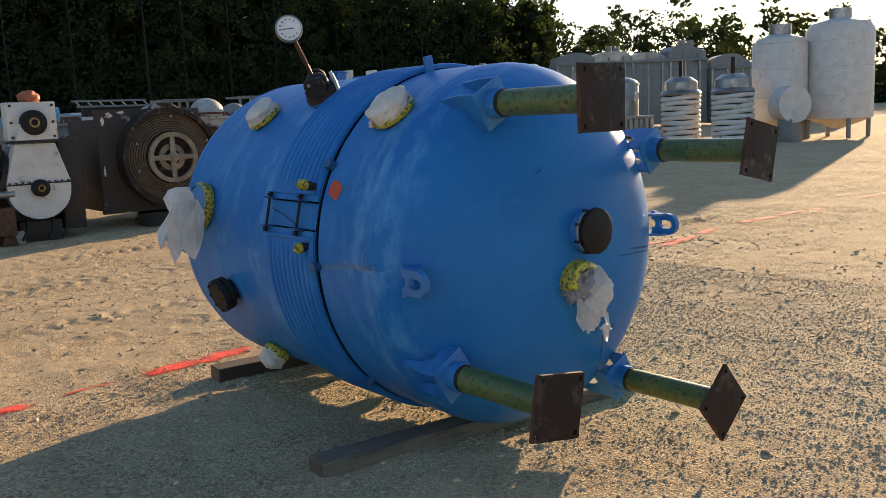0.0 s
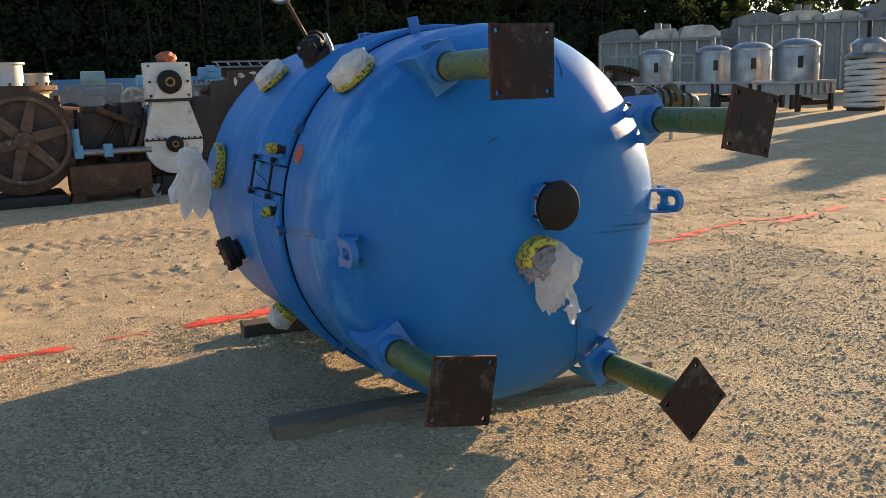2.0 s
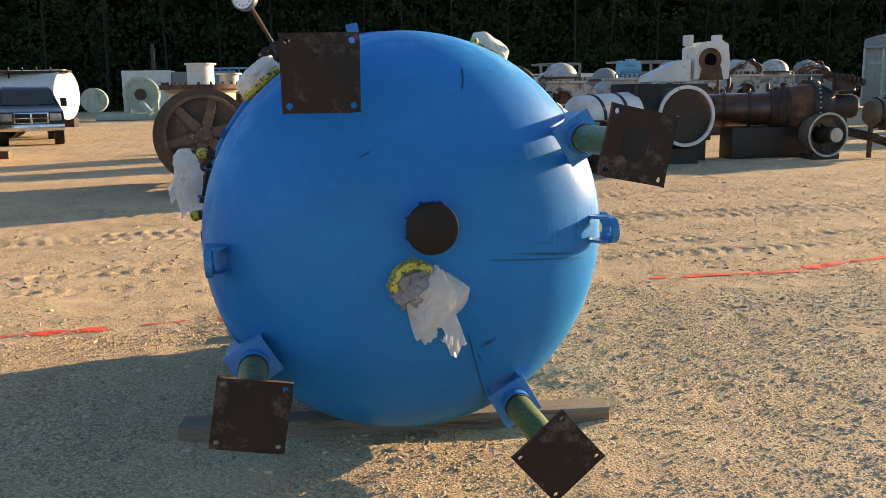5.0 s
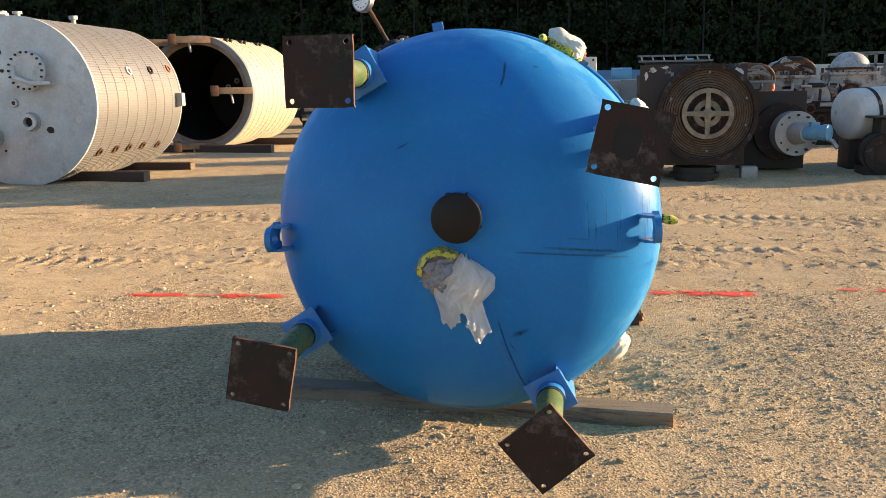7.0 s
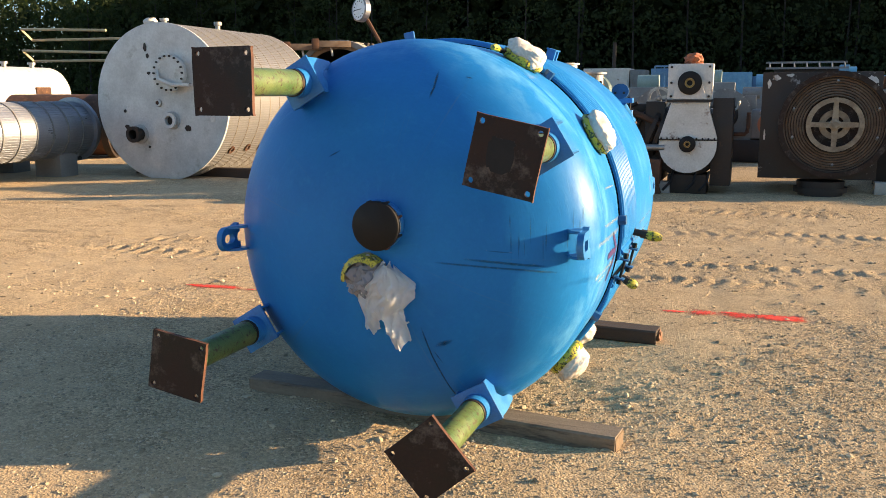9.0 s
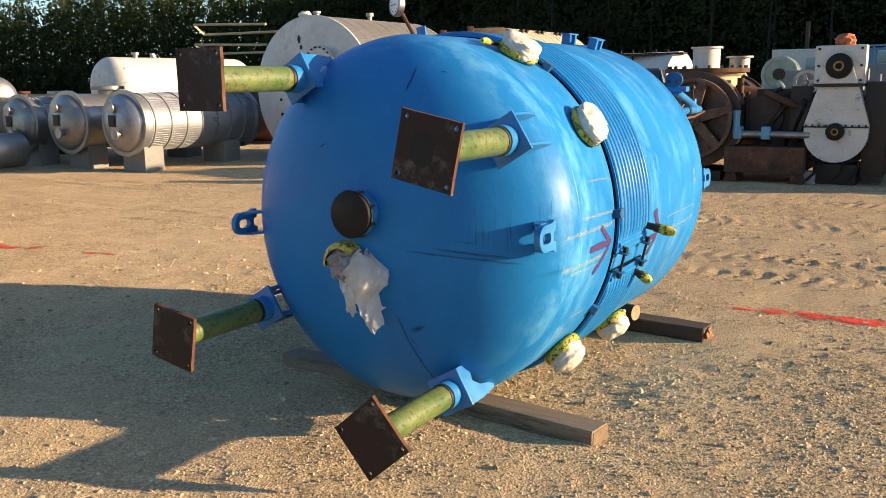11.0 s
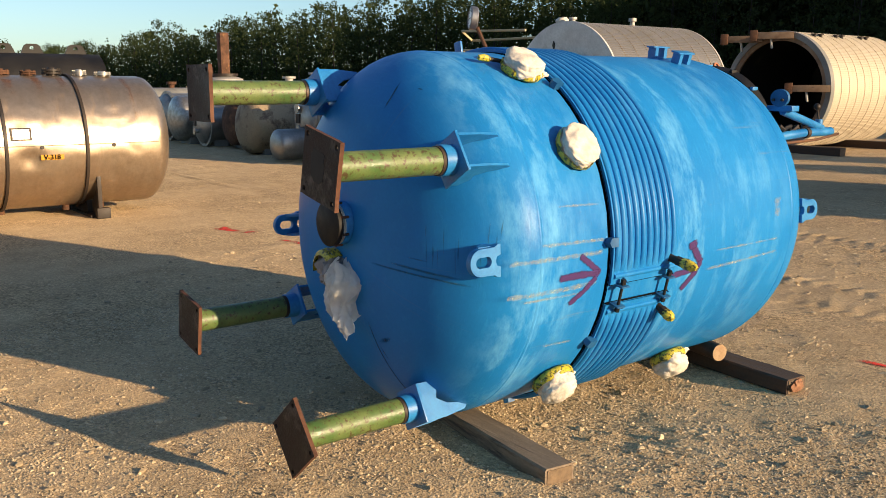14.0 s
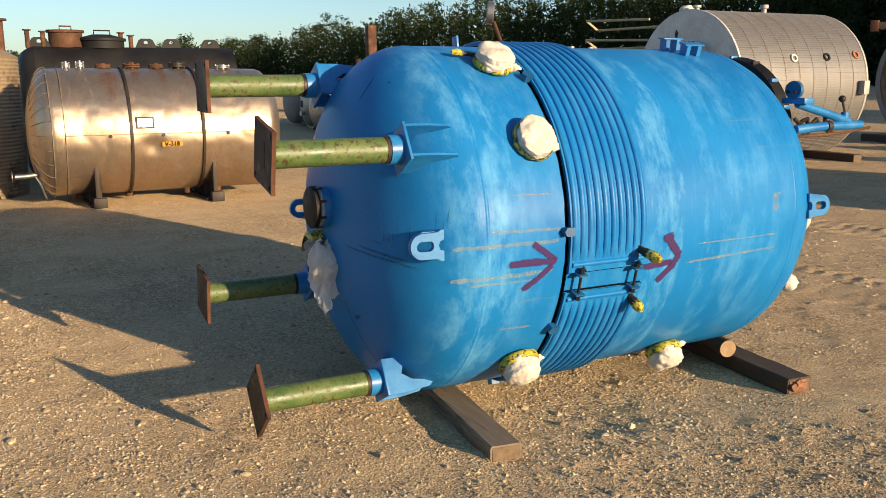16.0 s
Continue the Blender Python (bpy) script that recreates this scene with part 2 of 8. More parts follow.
BLACK_RUBBER = surface("black_gasket", (0.006, 0.0055, 0.005), (0.014, 0.011, 0.009), 12, 0.6, 0, 0.2, 60, spec=0.3)
BLACK_PAINT = surface("black_paint", (0.010, 0.010, 0.011), (0.024, 0.022, 0.021), 1.5, 0.62, 0, 0.2, 30, stain=(0.055, 0.042, 0.03), stain_at=(0.6, 0.75), spec=0.25)
GAP_BLACK = surface("deep_black_gap", (0.004, 0.004, 0.005), (0.007, 0.006, 0.006), 12, 0.9, 0, 0.2, 60, spec=0.05)
WHITE_BAG = plastic_film("white_plastic_sheet", (0.94, 0.92, 0.88), 0.62)
CANVAS = surface("off_white_cap", (0.72, 0.66, 0.57), (0.60, 0.53, 0.44), 14, 0.7, 0, 0.5, 60, stain=(0.40, 0.33, 0.2), stain_at=(0.62, 0.75), stain_scale=12)
GREY_BAG = plastic_film("grey_plastic_sheet", (0.26, 0.26, 0.28), 0.10)
TAPE = surface("yellow_caution_tape", (0.62, 0.50, 0.04), (0.50, 0.42, 0.05), 20, 0.45, 0, 0.4, 60, stain=(0.05, 0.06, 0.02), stain_at=(0.50, 0.55), stain_scale=60)
TIMBER = surface("grey_weathered_timber", (0.175, 0.128, 0.088), (0.265, 0.200, 0.140), 6, 0.85, 0, 0.6, 60, stain=(0.06, 0.045, 0.035), stain_at=(0.52, 0.66), stain_scale=5, stretch=(0.25, 5.0, 5.0))
DARK_TIMBER = surface("creosoted_timber", (0.045, 0.028, 0.020), (0.085, 0.05, 0.032), 6, 0.8, 0, 0.6, 60, stretch=(0.25, 5.0, 5.0))
END_GRAIN = surface("weathered_end_grain", (0.12, 0.08, 0.05), (0.22, 0.15, 0.09), 25, 0.9, 0, 0.5, 70)
RED_WOOD = surface("splintered_red_wood", (0.30, 0.14, 0.07), (0.18, 0.08, 0.045), 30, 0.85, 0, 0.5, 70)
CUT_WOOD = surface("cut_wood", (0.38, 0.25, 0.14), (0.30, 0.185, 0.10), 20, 0.8, 0, 0.4, 90)
BRASS = surface("dull_brass", (0.35, 0.22, 0.08), (0.2, 0.12, 0.05), 20, 0.4, 0.8, 0.2, 90)
STEEL = surface("worn_steel", (0.42, 0.41, 0.39), (0.28, 0.26, 0.24), 8, 0.42, 0.85, 0.2, 60)
WHITE_DIAL = surface("white_dial", (0.82, 0.82, 0.80), (0.78, 0.78, 0.76), 20, 0.4, 0, 0, 60)
DIAL_INK = surface("black_dial_ink", (0.02, 0.02, 0.02), (0.03, 0.03, 0.03), 20, 0.5, 0, 0, 60)
PURPLE = spray("purple_spray_paint", (0.042, 0.012, 0.090), 0.36, 0.66, 60.0)
OCHRE_SPRAY = spray("ochre_stain", (0.46, 0.38, 0.09), 0.55, 1.0, 24.0)
SCUFF_SPRAY = spray("dark_scuff", (0.010, 0.05, 0.09), 0.42, 0.85, 60.0)
MOSS_SPRAY = spray("green_run", (0.016, 0.095, 0.12), 0.42, 1.35, 50.0)
ORANGE_SPRAY = spray("orange_spray_paint", (0.55, 0.09, 0.04), 0.38, 0.50)
RED_SPRAY = spray("red_marking_paint", (0.80, 0.045, 0.025), 0.33, 0.46, 45.0)
STAINLESS = surface("stained_stainless_steel", (0.54, 0.425, 0.315), (0.44, 0.325, 0.23), 1.3, 0.35, 0.85, 0.25, 22, stain=(0.24, 0.135, 0.08), stain_at=(0.56, 0.80), stain_scale=2.0, stretch=(1.0, 2.2, 0.5), rough_var=0.06, stain_rough=0.55, stain_metal=0.4)
RUST_RUN = spray("rust_run", (0.15, 0.062, 0.03), 0.40, 0.85, 14.0)
OCHRE_STEEL = surface("ochre_stained_tank_paint", (0.36, 0.27, 0.165), (0.27, 0.20, 0.13), 1.2, 0.6, 0.15, 0.3, 20, stain=(0.12, 0.075, 0.045), stain_at=(0.52, 0.60), stain_scale=1.6)
BRIGHT_CLAD = surface("bright_ribbed_cladding", (0.38, 0.39, 0.42), (0.29, 0.30, 0.33), 2.0, 0.40, 0.7, 0.2, 20, stain=(0.36, 0.33, 0.30), stain_at=(0.60, 0.8))
SILVER = surface("dull_stainless_cladding", (0.36, 0.35, 0.335), (0.25, 0.243, 0.232), 2.0, 0.42, 0.75, 0.2, 20, stain=(0.25, 0.2, 0.16), stain_at=(0.62, 0.8))
CREAM_ALU = surface("cream_weathered_cladding", (0.56, 0.49, 0.38), (0.46, 0.40, 0.31), 1.2, 0.55, 0.3, 0.3, 14, stain=(0.34, 0.28, 0.21), stain_at=(0.60, 0.72))
ALU = surface("dented_aluminium_cladding", (0.265, 0.257, 0.25), (0.195, 0.188, 0.183), 1.2, 0.48, 0.5, 0.3, 14, stain=(0.33, 0.30, 0.265), stain_at=(0.60, 0.72))
PALE_STEEL = surface("pale_mill_steel", (0.50, 0.475, 0.44), (0.37, 0.35, 0.32), 2.0, 0.6, 0.35, 0.3, 30, stain=(0.14, 0.10, 0.07), stain_at=(0.60, 0.75), stain_scale=3)
END_STEEL = surface("stained_pale_steel", (0.66, 0.645, 0.61), (0.52, 0.505, 0.47), 2.2, 0.55, 0.15, 0.3, 30, stain=(0.24, 0.215, 0.155), stain_at=(0.56, 0.78), stain_scale=2.4)
GREY_PAINT = surface("grey_machine_paint", (0.17, 0.17, 0.163), (0.245, 0.24, 0.225), 2, 0.6, 0, 0.25, 30, stain=(0.14, 0.075, 0.04), stain_at=(0.60, 0.74), stain_scale=3)
WHITE_PAINT = surface("flaking_white_paint", (0.66, 0.63, 0.58), (0.56, 0.52, 0.46), 3, 0.6, 0, 0.3, 40, stain=(0.15, 0.075, 0.04), stain_at=(0.60, 0.70), stain_scale=4)
DIRTY_WHITE = surface("rust_streaked_white_casting", (0.50, 0.475, 0.44), (0.34, 0.315, 0.285), 3, 0.6, 0, 0.3, 40, stain=(0.075, 0.045, 0.03), stain_at=(0.50, 0.62), stain_scale=3.2)
PEELED = surface("black_steel_with_white_flakes", (0.03, 0.024, 0.02), (0.05, 0.032, 0.022), 3, 0.7, 0.1, 0.4, 40, stain=(0.45, 0.42, 0.39), stain_at=(0.60, 0.66), stain_scale=1.6)
MOTOR_BLUE = surface("light_blue_machine_paint", (0.10, 0.30, 0.46), (0.16, 0.38, 0.52), 4, 0.5, 0, 0.2, 30, stain=(0.12, 0.08, 0.05), stain_at=(0.64, 0.78))
SEA_GREEN = surface("pale_green_machine_paint", (0.30, 0.38, 0.32), (0.22, 0.30, 0.26), 4, 0.6, 0, 0.2, 30, stain=(0.12, 0.09, 0.06), stain_at=(0.6, 0.75))
ORANGE = surface("faded_orange_paint", (0.50, 0.16, 0.06), (0.36, 0.10, 0.045), 4, 0.6, 0, 0.2, 30, stain=(0.12, 0.06, 0.03), stain_at=(0.6, 0.75))
SHED_BLUE = surface("blue_steel_siding", (0.07, 0.20, 0.36), (0.10, 0.26, 0.42), 0.6, 0.5, 0, 0.1, 20)
TRUCK_PAINT = surface("dark_blue_car_paint", (0.012, 0.018, 0.035), (0.02, 0.026, 0.045), 1, 0.22, 0.2, 0, 30)
GLASS_DARK = surface("dark_tinted_glass", (0.02, 0.025, 0.03), (0.03, 0.035, 0.04), 1, 0.06, 0, 0, 30)
CHROME = surface("chrome", (0.7, 0.7, 0.7), (0.62, 0.62, 0.62), 2, 0.15, 1.0, 0, 30)
YELLOW_LABEL = surface("orange_label", (0.62, 0.30, 0.03), (0.55, 0.25, 0.03), 4, 0.5, 0, 0, 30)
GROUND = ground_mat()
STONE = surface("limestone_chips", (0.50, 0.39, 0.25), (0.64, 0.52, 0.37), 30, 0.9, 0, 0.3, 90, world_space=True, spec=0.15)
_nt = STONE.node_tree
_sb = _nt.nodes["Principled BSDF"]
_sb.inputs["Diffuse Roughness"].default_value = 0.28
_src = _sb.inputs["Base Color"].links[0].from_socket
_isl = _nt.nodes.new("ShaderNodeNewGeometry").outputs["Random Per Island"]
_nt.links.new(mixc(_nt, 1.0, _src, ramp(_nt, _isl, 0.0, 1.0, (0.50, 0.49, 0.48, 1), (1.25, 1.22, 1.16, 1)), "MULTIPLY"), _sb.inputs["Base Color"])
LEAF = leaf_mat("dark_green_foliage", (0.020, 0.029, 0.015), (0.046, 0.060, 0.028))
BARK = surface("pine_bark", (0.026, 0.021, 0.016), (0.016, 0.013, 0.011), 3, 0.9, 0, 0.4, 20)
COIL_BROWN = surface("brown_scaled_tube", (0.16, 0.11, 0.075), (0.10, 0.065, 0.045), 8, 0.6, 0.3, 0.3, 60)
HUB_GREY = surface("grey_brown_casting", (0.30, 0.245, 0.17), (0.17, 0.125, 0.085), 8, 0.65, 0.2, 0.3, 60)
FAR_LEAF = leaf_mat("sunlit_green_foliage", (0.020, 0.033, 0.015), (0.062, 0.078, 0.036))
# darker copy of LEAF: the wood's inner shade is put into the colour
WOOD_SHADE = leaf_mat("shaded_wood_foliage", (0.014, 0.020, 0.010), (0.028, 0.038, 0.016))

# ---- building helpers ----
def part(name, bm, material, parent=None, label="", smooth=True, angle=38):
    """Links a bmesh as one mesh object, under a thing or a part, in the world's coordinates."""
    me = bpy.data.meshes.new(name)
    bmesh.ops.recalc_face_normals(bm, faces=bm.faces)
    bm.to_mesh(me)
    bm.free()
    if smooth:
        me.shade_smooth()
        me.set_sharp_from_angle(angle=radians(angle))
    me.materials.append(material)
    ob = new(name, me)
    if parent:
        ob.parent = parent
        ob.matrix_parent_inverse = base_of(parent).inverted()
    if label:
        ob["label"] = label
    return ob


def base_of(ob):
    m = ob.matrix_basis.copy()
    if ob.parent:
        m = base_of(ob.parent) @ ob.matrix_parent_inverse @ m
    return m


def thing(name, at, label, category, group="", kind="", turn=0):
    ob = new(name)
    ob.matrix_basis = pose(*at, 0, 0, turn)
    ob.empty_display_size = 0.2
    return tagged(ob, label, category, group, kind)


def raw(name, verts, faces, material, smooth=False):
    me = bpy.data.meshes.new(name)
    me.from_pydata(verts, [], faces)
    if smooth:
        me.shade_smooth()
    me.materials.append(material)
    return new(name, me)


def frame_of(a, b):
    """A matrix whose z axis runs from a to b, at a."""
    d = Vector(b) - Vector(a)
    return Matrix.Translation(a) @ d.to_track_quat("Z", "Y").to_matrix().to_4x4(), d.length


def box(c, size, m=None, bevel=0.0, bm=None):
    bm = bm or bmesh.new()
    mat = (m or Matrix()) @ Matrix.Translation(c) @ Matrix.Diagonal((*size, 1))
    vs = bmesh.ops.create_cube(bm, size=1, matrix=mat)["verts"]
    if bevel:
        es = list({e for v in vs for e in v.link_edges})
        bmesh.ops.bevel(bm, geom=es, offset=bevel, segments=2, affect="EDGES", profile=0.6)
    return bm


def rod(a, b, r, r2=None, seg=20, bm=None, caps=True):
    bm = bm or bmesh.new()
    m, n = frame_of(a, b)
    bmesh.ops.create_cone(bm, cap_ends=caps, segments=seg, radius1=r, radius2=r if r2 is None else r2, depth=n, matrix=m @ Matrix.Translation((0, 0, n / 2)))
    return bm


def lathe(profile, m=None, seg=48, bm=None, a0=0.0, a1=360.0):
    """Turns (radius, height) pairs round the z axis of m."""
    bm = bm or bmesh.new()
    m = m or Matrix()
    full = abs(a1 - a0 - 360) < 1e-6
    n = seg if full else seg + 1
    rings = []
    for i in range(n):
        a = radians(a0 + (a1 - a0) * i / seg)
        rings.append([bm.verts.new(m @ Vector((r * math.cos(a), r * math.sin(a), h))) for r, h in profile])
    for i in range(seg):
        p, q = rings[i], rings[(i + 1) % n]
        for k in range(len(profile) - 1):
            vs = [p[k], q[k], q[k + 1], p[k + 1]]
            bm.faces.new(vs)
    bmesh.ops.remove_doubles(bm, verts=bm.verts, dist=1e-5)
    return bm


def tube(points, r, seg=10, bm=None, closed=False):
    """A round bar along points."""
    bm = bm or bmesh.new()
    pts = [Vector(p) for p in points]
    rings, n, up = [], len(pts), Vector((0.13, 0.21, 1)).normalized()
    for i, p in enumerate(pts):
        d = (pts[(i + 1) % n] - pts[i - 1]) if closed else (pts[min(i + 1, n - 1)] - pts[max(i - 1, 0)])
        d.normalize()
        s = d.cross(up).normalized()
        t = s.cross(d)
        rr = r[i] if isinstance(r, (list, tuple)) else r
        rings.append([bm.verts.new(p + rr * (math.cos(2 * math.pi * k / seg) * s + math.sin(2 * math.pi * k / seg) * t)) for k in range(seg)])
    for i in range(n if closed else n - 1):
        a, b = rings[i], rings[(i + 1) % n]
        for k in range(seg):
            bm.faces.new((a[k], a[(k + 1) % seg], b[(k + 1) % seg], b[k]))
    if not closed:
        bm.faces.new(rings[0][::-1])
        bm.faces.new(rings[-1])
    return bm


def prism(outline, thick, m=None, bm=None, hole=None):
    """A plate from an outline in the x, y plane of m, with an optional hole of the same number of corners."""
    bm = bm or bmesh.new()
    m = m or Matrix()
    rows = []
    for h in (-thick / 2, thick / 2):
        rows.append([bm.verts.new(m @ Vector((x, y, h))) for x, y in outline])
        rows.append([bm.verts.new(m @ Vector((x, y, h))) for x, y in hole] if hole else None)
    n = len(outline)
    for k in range(n):
        j = (k + 1) % n
        bm.faces.new((rows[0][k], rows[0][j], rows[2][j], rows[2][k]))
        if hole:
            bm.faces.new((rows[1][k], rows[3][k], rows[3][j], rows[1][j]))
            bm.faces.new((rows[0][k], rows[1][k], rows[1][j], rows[0][j]))
            bm.faces.new((rows[2][k], rows[2][j], rows[3][j], rows[3][k]))
    if not hole:
        bm.faces.new(rows[0][::-1])
        bm.faces.new(rows[2])
    return bm


def ball(c, r, m=None, squash=(1, 1, 1), sub=2, wob=0.0, freq=3.0, bm=None, seed=0):
    bm = bm or bmesh.new()
    vs = bmesh.ops.create_icosphere(bm, subdivisions=sub, radius=1)["verts"]
    for v in vs:
        k = 1 + (wob * noise.noise(v.co * freq + Vector((seed * 3.7, seed * 1.3, seed))) if wob else 0)
        v.co = (m or Matrix()) @ (Vector(c) + Vector((v.co.x * squash[0], v.co.y * squash[1], v.co.z * squash[2])) * r * k)
    return bm


def circle(r, n, cx=0.0, cy=0.0, ry=None, a0=0.0):
    return [(cx + r * math.cos(2 * math.pi * k / n + a0), cy + (ry or r) * math.sin(2 * math.pi * k / n + a0)) for k in range(n)]


# smooth value noise on arrays
_g = np.random.RandomState(7).rand(256, 256)


def vnoise(x, y):
    xi, yi = np.floor(x).astype(int), np.floor(y).astype(int)
    fx, fy = x - xi, y - yi
    fx, fy = fx * fx * (3 - 2 * fx), fy * fy * (3 - 2 * fy)
    g = lambda i, j: _g[i % 256, j % 256]
    return (g(xi, yi) * (1 - fx) + g(xi + 1, yi) * fx) * (1 - fy) + (g(xi, yi + 1) * (1 - fx) + g(xi + 1, yi + 1) * fx) * fy


def lie(x, y):
    """The ground's height: level round the vessel, then a slight rise to the far side of the yard, small unevenness and wheel ruts."""
    x, y = np.asarray(x, float), np.asarray(y, float)
    rise = 0.0085 * np.clip(y - 5.0, 0, 55)
    far = np.clip(1.4 - np.hypot(x, y - 3) / 60, 0, 1)
    b = 0.035 * (vnoise(x * 0.33 + 9, y * 0.33) - 0.5) + 0.012 * (vnoise(x * 1.7, y * 1.7) - 0.5) + 0.010 * (vnoise(x * 6.1 + 3, y * 6.1) - 0.5) + 0.008 * (vnoise(x * 15, y * 15 + 5) - 0.5)
    # wheel ruts across the yard behind the vessel
    for yc, wd, way in ((6.35, 0.16, 1), (6.95, 0.14, -1), (8.55, 0.17, 1), (8.95, 0.15, -1), (10.6, 0.25, 1)):
        c = yc + 0.02 * (x + 2) + 0.12 * np.sin(x * 0.35 + yc)
        k = np.exp(-((y - c) / wd) ** 4) * (0.35 + 0.65 * vnoise(x * 0.8 + yc, y * 0.5))
        tread = np.abs(np.sin((x + way * 0.5 * np.abs(y - c)) * math.pi / 0.17))
        b = b - 0.016 * k + 0.030 * k * np.where(tread > 0.55, 1.0, 0.0) * (0.4 + 0.9 * vnoise(x * 3.1, y * 3.1 + yc))
    # scuffed, churned patches beside the vessel
    for px, py, pr in ((0.75, 3.55, 0.4), (1.45, 4.3, 0.6), (1.25, 3.1, 0.45), (3.2, 3.4, 0.8), (-2.2, 1.9, 0.5)):
        k = np.exp(-(((x - px) ** 2 + (y - py) ** 2) / pr ** 2) ** 2)
        b = b + k * (0.012 * np.maximum(vnoise(x * 11 + 7, y * 11) - 0.55, 0) + 0.020 * np.maximum(vnoise(x * 23, y * 23 + 3) - 0.5, 0))
    # lowered a little under the vessel, a shape added to let low sun reach beneath
    hollow = 0.042 * np.exp(-((x - 0.15) / 0.75) ** 4 - ((y - 3.8) / 0.72) ** 4)
    return rise + b * far - 0.004 - hollow

# ---- ground, marks, stones ----
def spread(lo, hi, step, reach):
    mid = list(np.arange(lo, hi + 1e-6, step))
    out, d, v = [], step, hi
    while v < reach:
        d *= 1.09
        v += d
        out.append(v)
    left, d, v = [], step, lo
    while v > -reach:
        d *= 1.09
        v -= d
        left.append(v)
    return np.array(left[::-1] + mid + out)


gx, gy = spread(-4.6, 7.5, 0.042, 3000), spread(-0.6, 9.4, 0.036, 3000)
GX, GY = np.meshgrid(gx, gy)
verts = np.stack([GX.ravel(), GY.ravel(), lie(GX, GY).ravel()], 1)
nx, ny = len(gx), len(gy)
ii = (np.arange(ny - 1)[:, None] * nx + np.arange(nx - 1)[None]).ravel()
ground = raw("ground", verts, np.stack([ii, ii + 1, ii + 1 + nx, ii + nx], 1), GROUND, True)
tagged(ground, "pale sandy gravel yard with wheel tracks", "ground", kind="structure")


def paint_line(points, width, seed):
    """A band of sprayed paint that follows the ground, thin at its rim."""
    rnd = random.Random(seed)
    pts = [Vector((*p, 0)) for p in points]
    vs, fs, cover = [], [], []
    rows, cols = [], 7
    for a, b in zip(pts, pts[1:]):
        n = max(2, int((b - a).length / 0.05))
        rows += [a.lerp(b, k / n) for k in range(n)]
    rows.append(pts[-1])
    for i, p in enumerate(rows):
        d = (rows[min(i + 1, len(rows) - 1)] - rows[max(i - 1, 0)]).normalized()
        s = Vector((-d.y, d.x, 0))
        w = 1.9 * width * (0.8 + 0.5 * noise.noise(Vector((i * 0.13, seed, 0))))
        q = p + s * 0.03 * noise.noise(Vector((i * 0.09, seed + 5, 0)))
        end = min(1, min(i, len(rows) - 1 - i) / 3)
        for k in range(cols):
            f = k / (cols - 1) - 0.5
            c = q + s * f * w
            vs.append((c.x, c.y, 0.0))
            cover.append(0.65 * (1 - (2 * abs(f)) ** 1.5) * end * (0.62 + 0.75 * noise.noise(Vector((i * 0.27, seed, 3)))))
    va = np.array(vs)
    va[:, 2] = lie(va[:, 0], va[:, 1]) + 0.006
    for i in range(len(rows) - 1):
        for k in range(cols - 1):
            j = i * cols + k
            fs.append((j, j + 1, j + 1 + cols, j + cols))
    ob = raw("paint_mark", va, fs, RED_SPRAY, True)
    at = ob.data.attributes.new("cover", "FLOAT_COLOR", "POINT")
    at.data.foreach_set("color", np.repeat(np.clip(np.array(cover), 0, 1)[:, None], 4, 1).ravel())
    return tagged(ob, "line of red marking paint sprayed on the gravel", "paint mark", "marks on the ground")


for k, (line, wd) in enumerate([
    ([(-2.88, 5.01), (-2.55, 5.05), (-2.28, 5.06)], 0.12), ([(-2.16, 5.02), (-1.85, 5.06), (-1.54, 5.08)], 0.13), ([(-2.98, 5.03), (-2.45, 5.03)], 0.06), ([(-2.45, 5.07), (-2.25, 5.05), (-1.95, 5.06)], 0.06), ([(-2.10, 5.09), (-1.70, 5.04)], 0.06), ([(-1.02, 5.14), (-0.6, 5.20), (-0.08, 5.28)], 0.17), ([(-1.0, 5.10), (-0.45, 5.17), (-0.1, 5.31)], 0.09), ([(-1.5, 5.10), (-1.02, 5.13)], 0.03),
    ([(0.70, 5.34), (0.9, 5.40), (1.1, 5.44)], 0.07), ([(0.95, 5.42), (1.4, 5.43), (1.88, 5.44)], 0.17), ([(1.15, 5.48), (1.6, 5.46), (1.86, 5.40)], 0.07), ([(2.30, 5.65), (2.8, 5.63), (3.17, 5.56), (3.65, 5.58), (4.2, 5.78), (4.76, 5.91), (5.36, 5.84), (5.6, 5.86)], 0.085), ([(3.6, 5.60), (4.5, 5.88)], 0.08),
    ([(4.9, 5.65), (5.6, 5.78), (6.5, 6.0)], 0.13), ([(6.9, 6.0), (7.4, 6.0), (8.2, 5.97), (9.2, 5.92)], 0.12), ([(10.2, 6.1), (11.2, 5.95), (12.2, 6.0)], 0.12),
    ([(-6.06, 4.28), (-5.7, 4.46), (-5.40, 4.56)], 0.12), ([(-6.10, 4.50), (-5.95, 4.42), (-5.75, 4.44)], 0.08), ([(-4.98, 4.55), (-4.45, 4.64)], 0.09)]):
    paint_line(line, wd, k + 1)


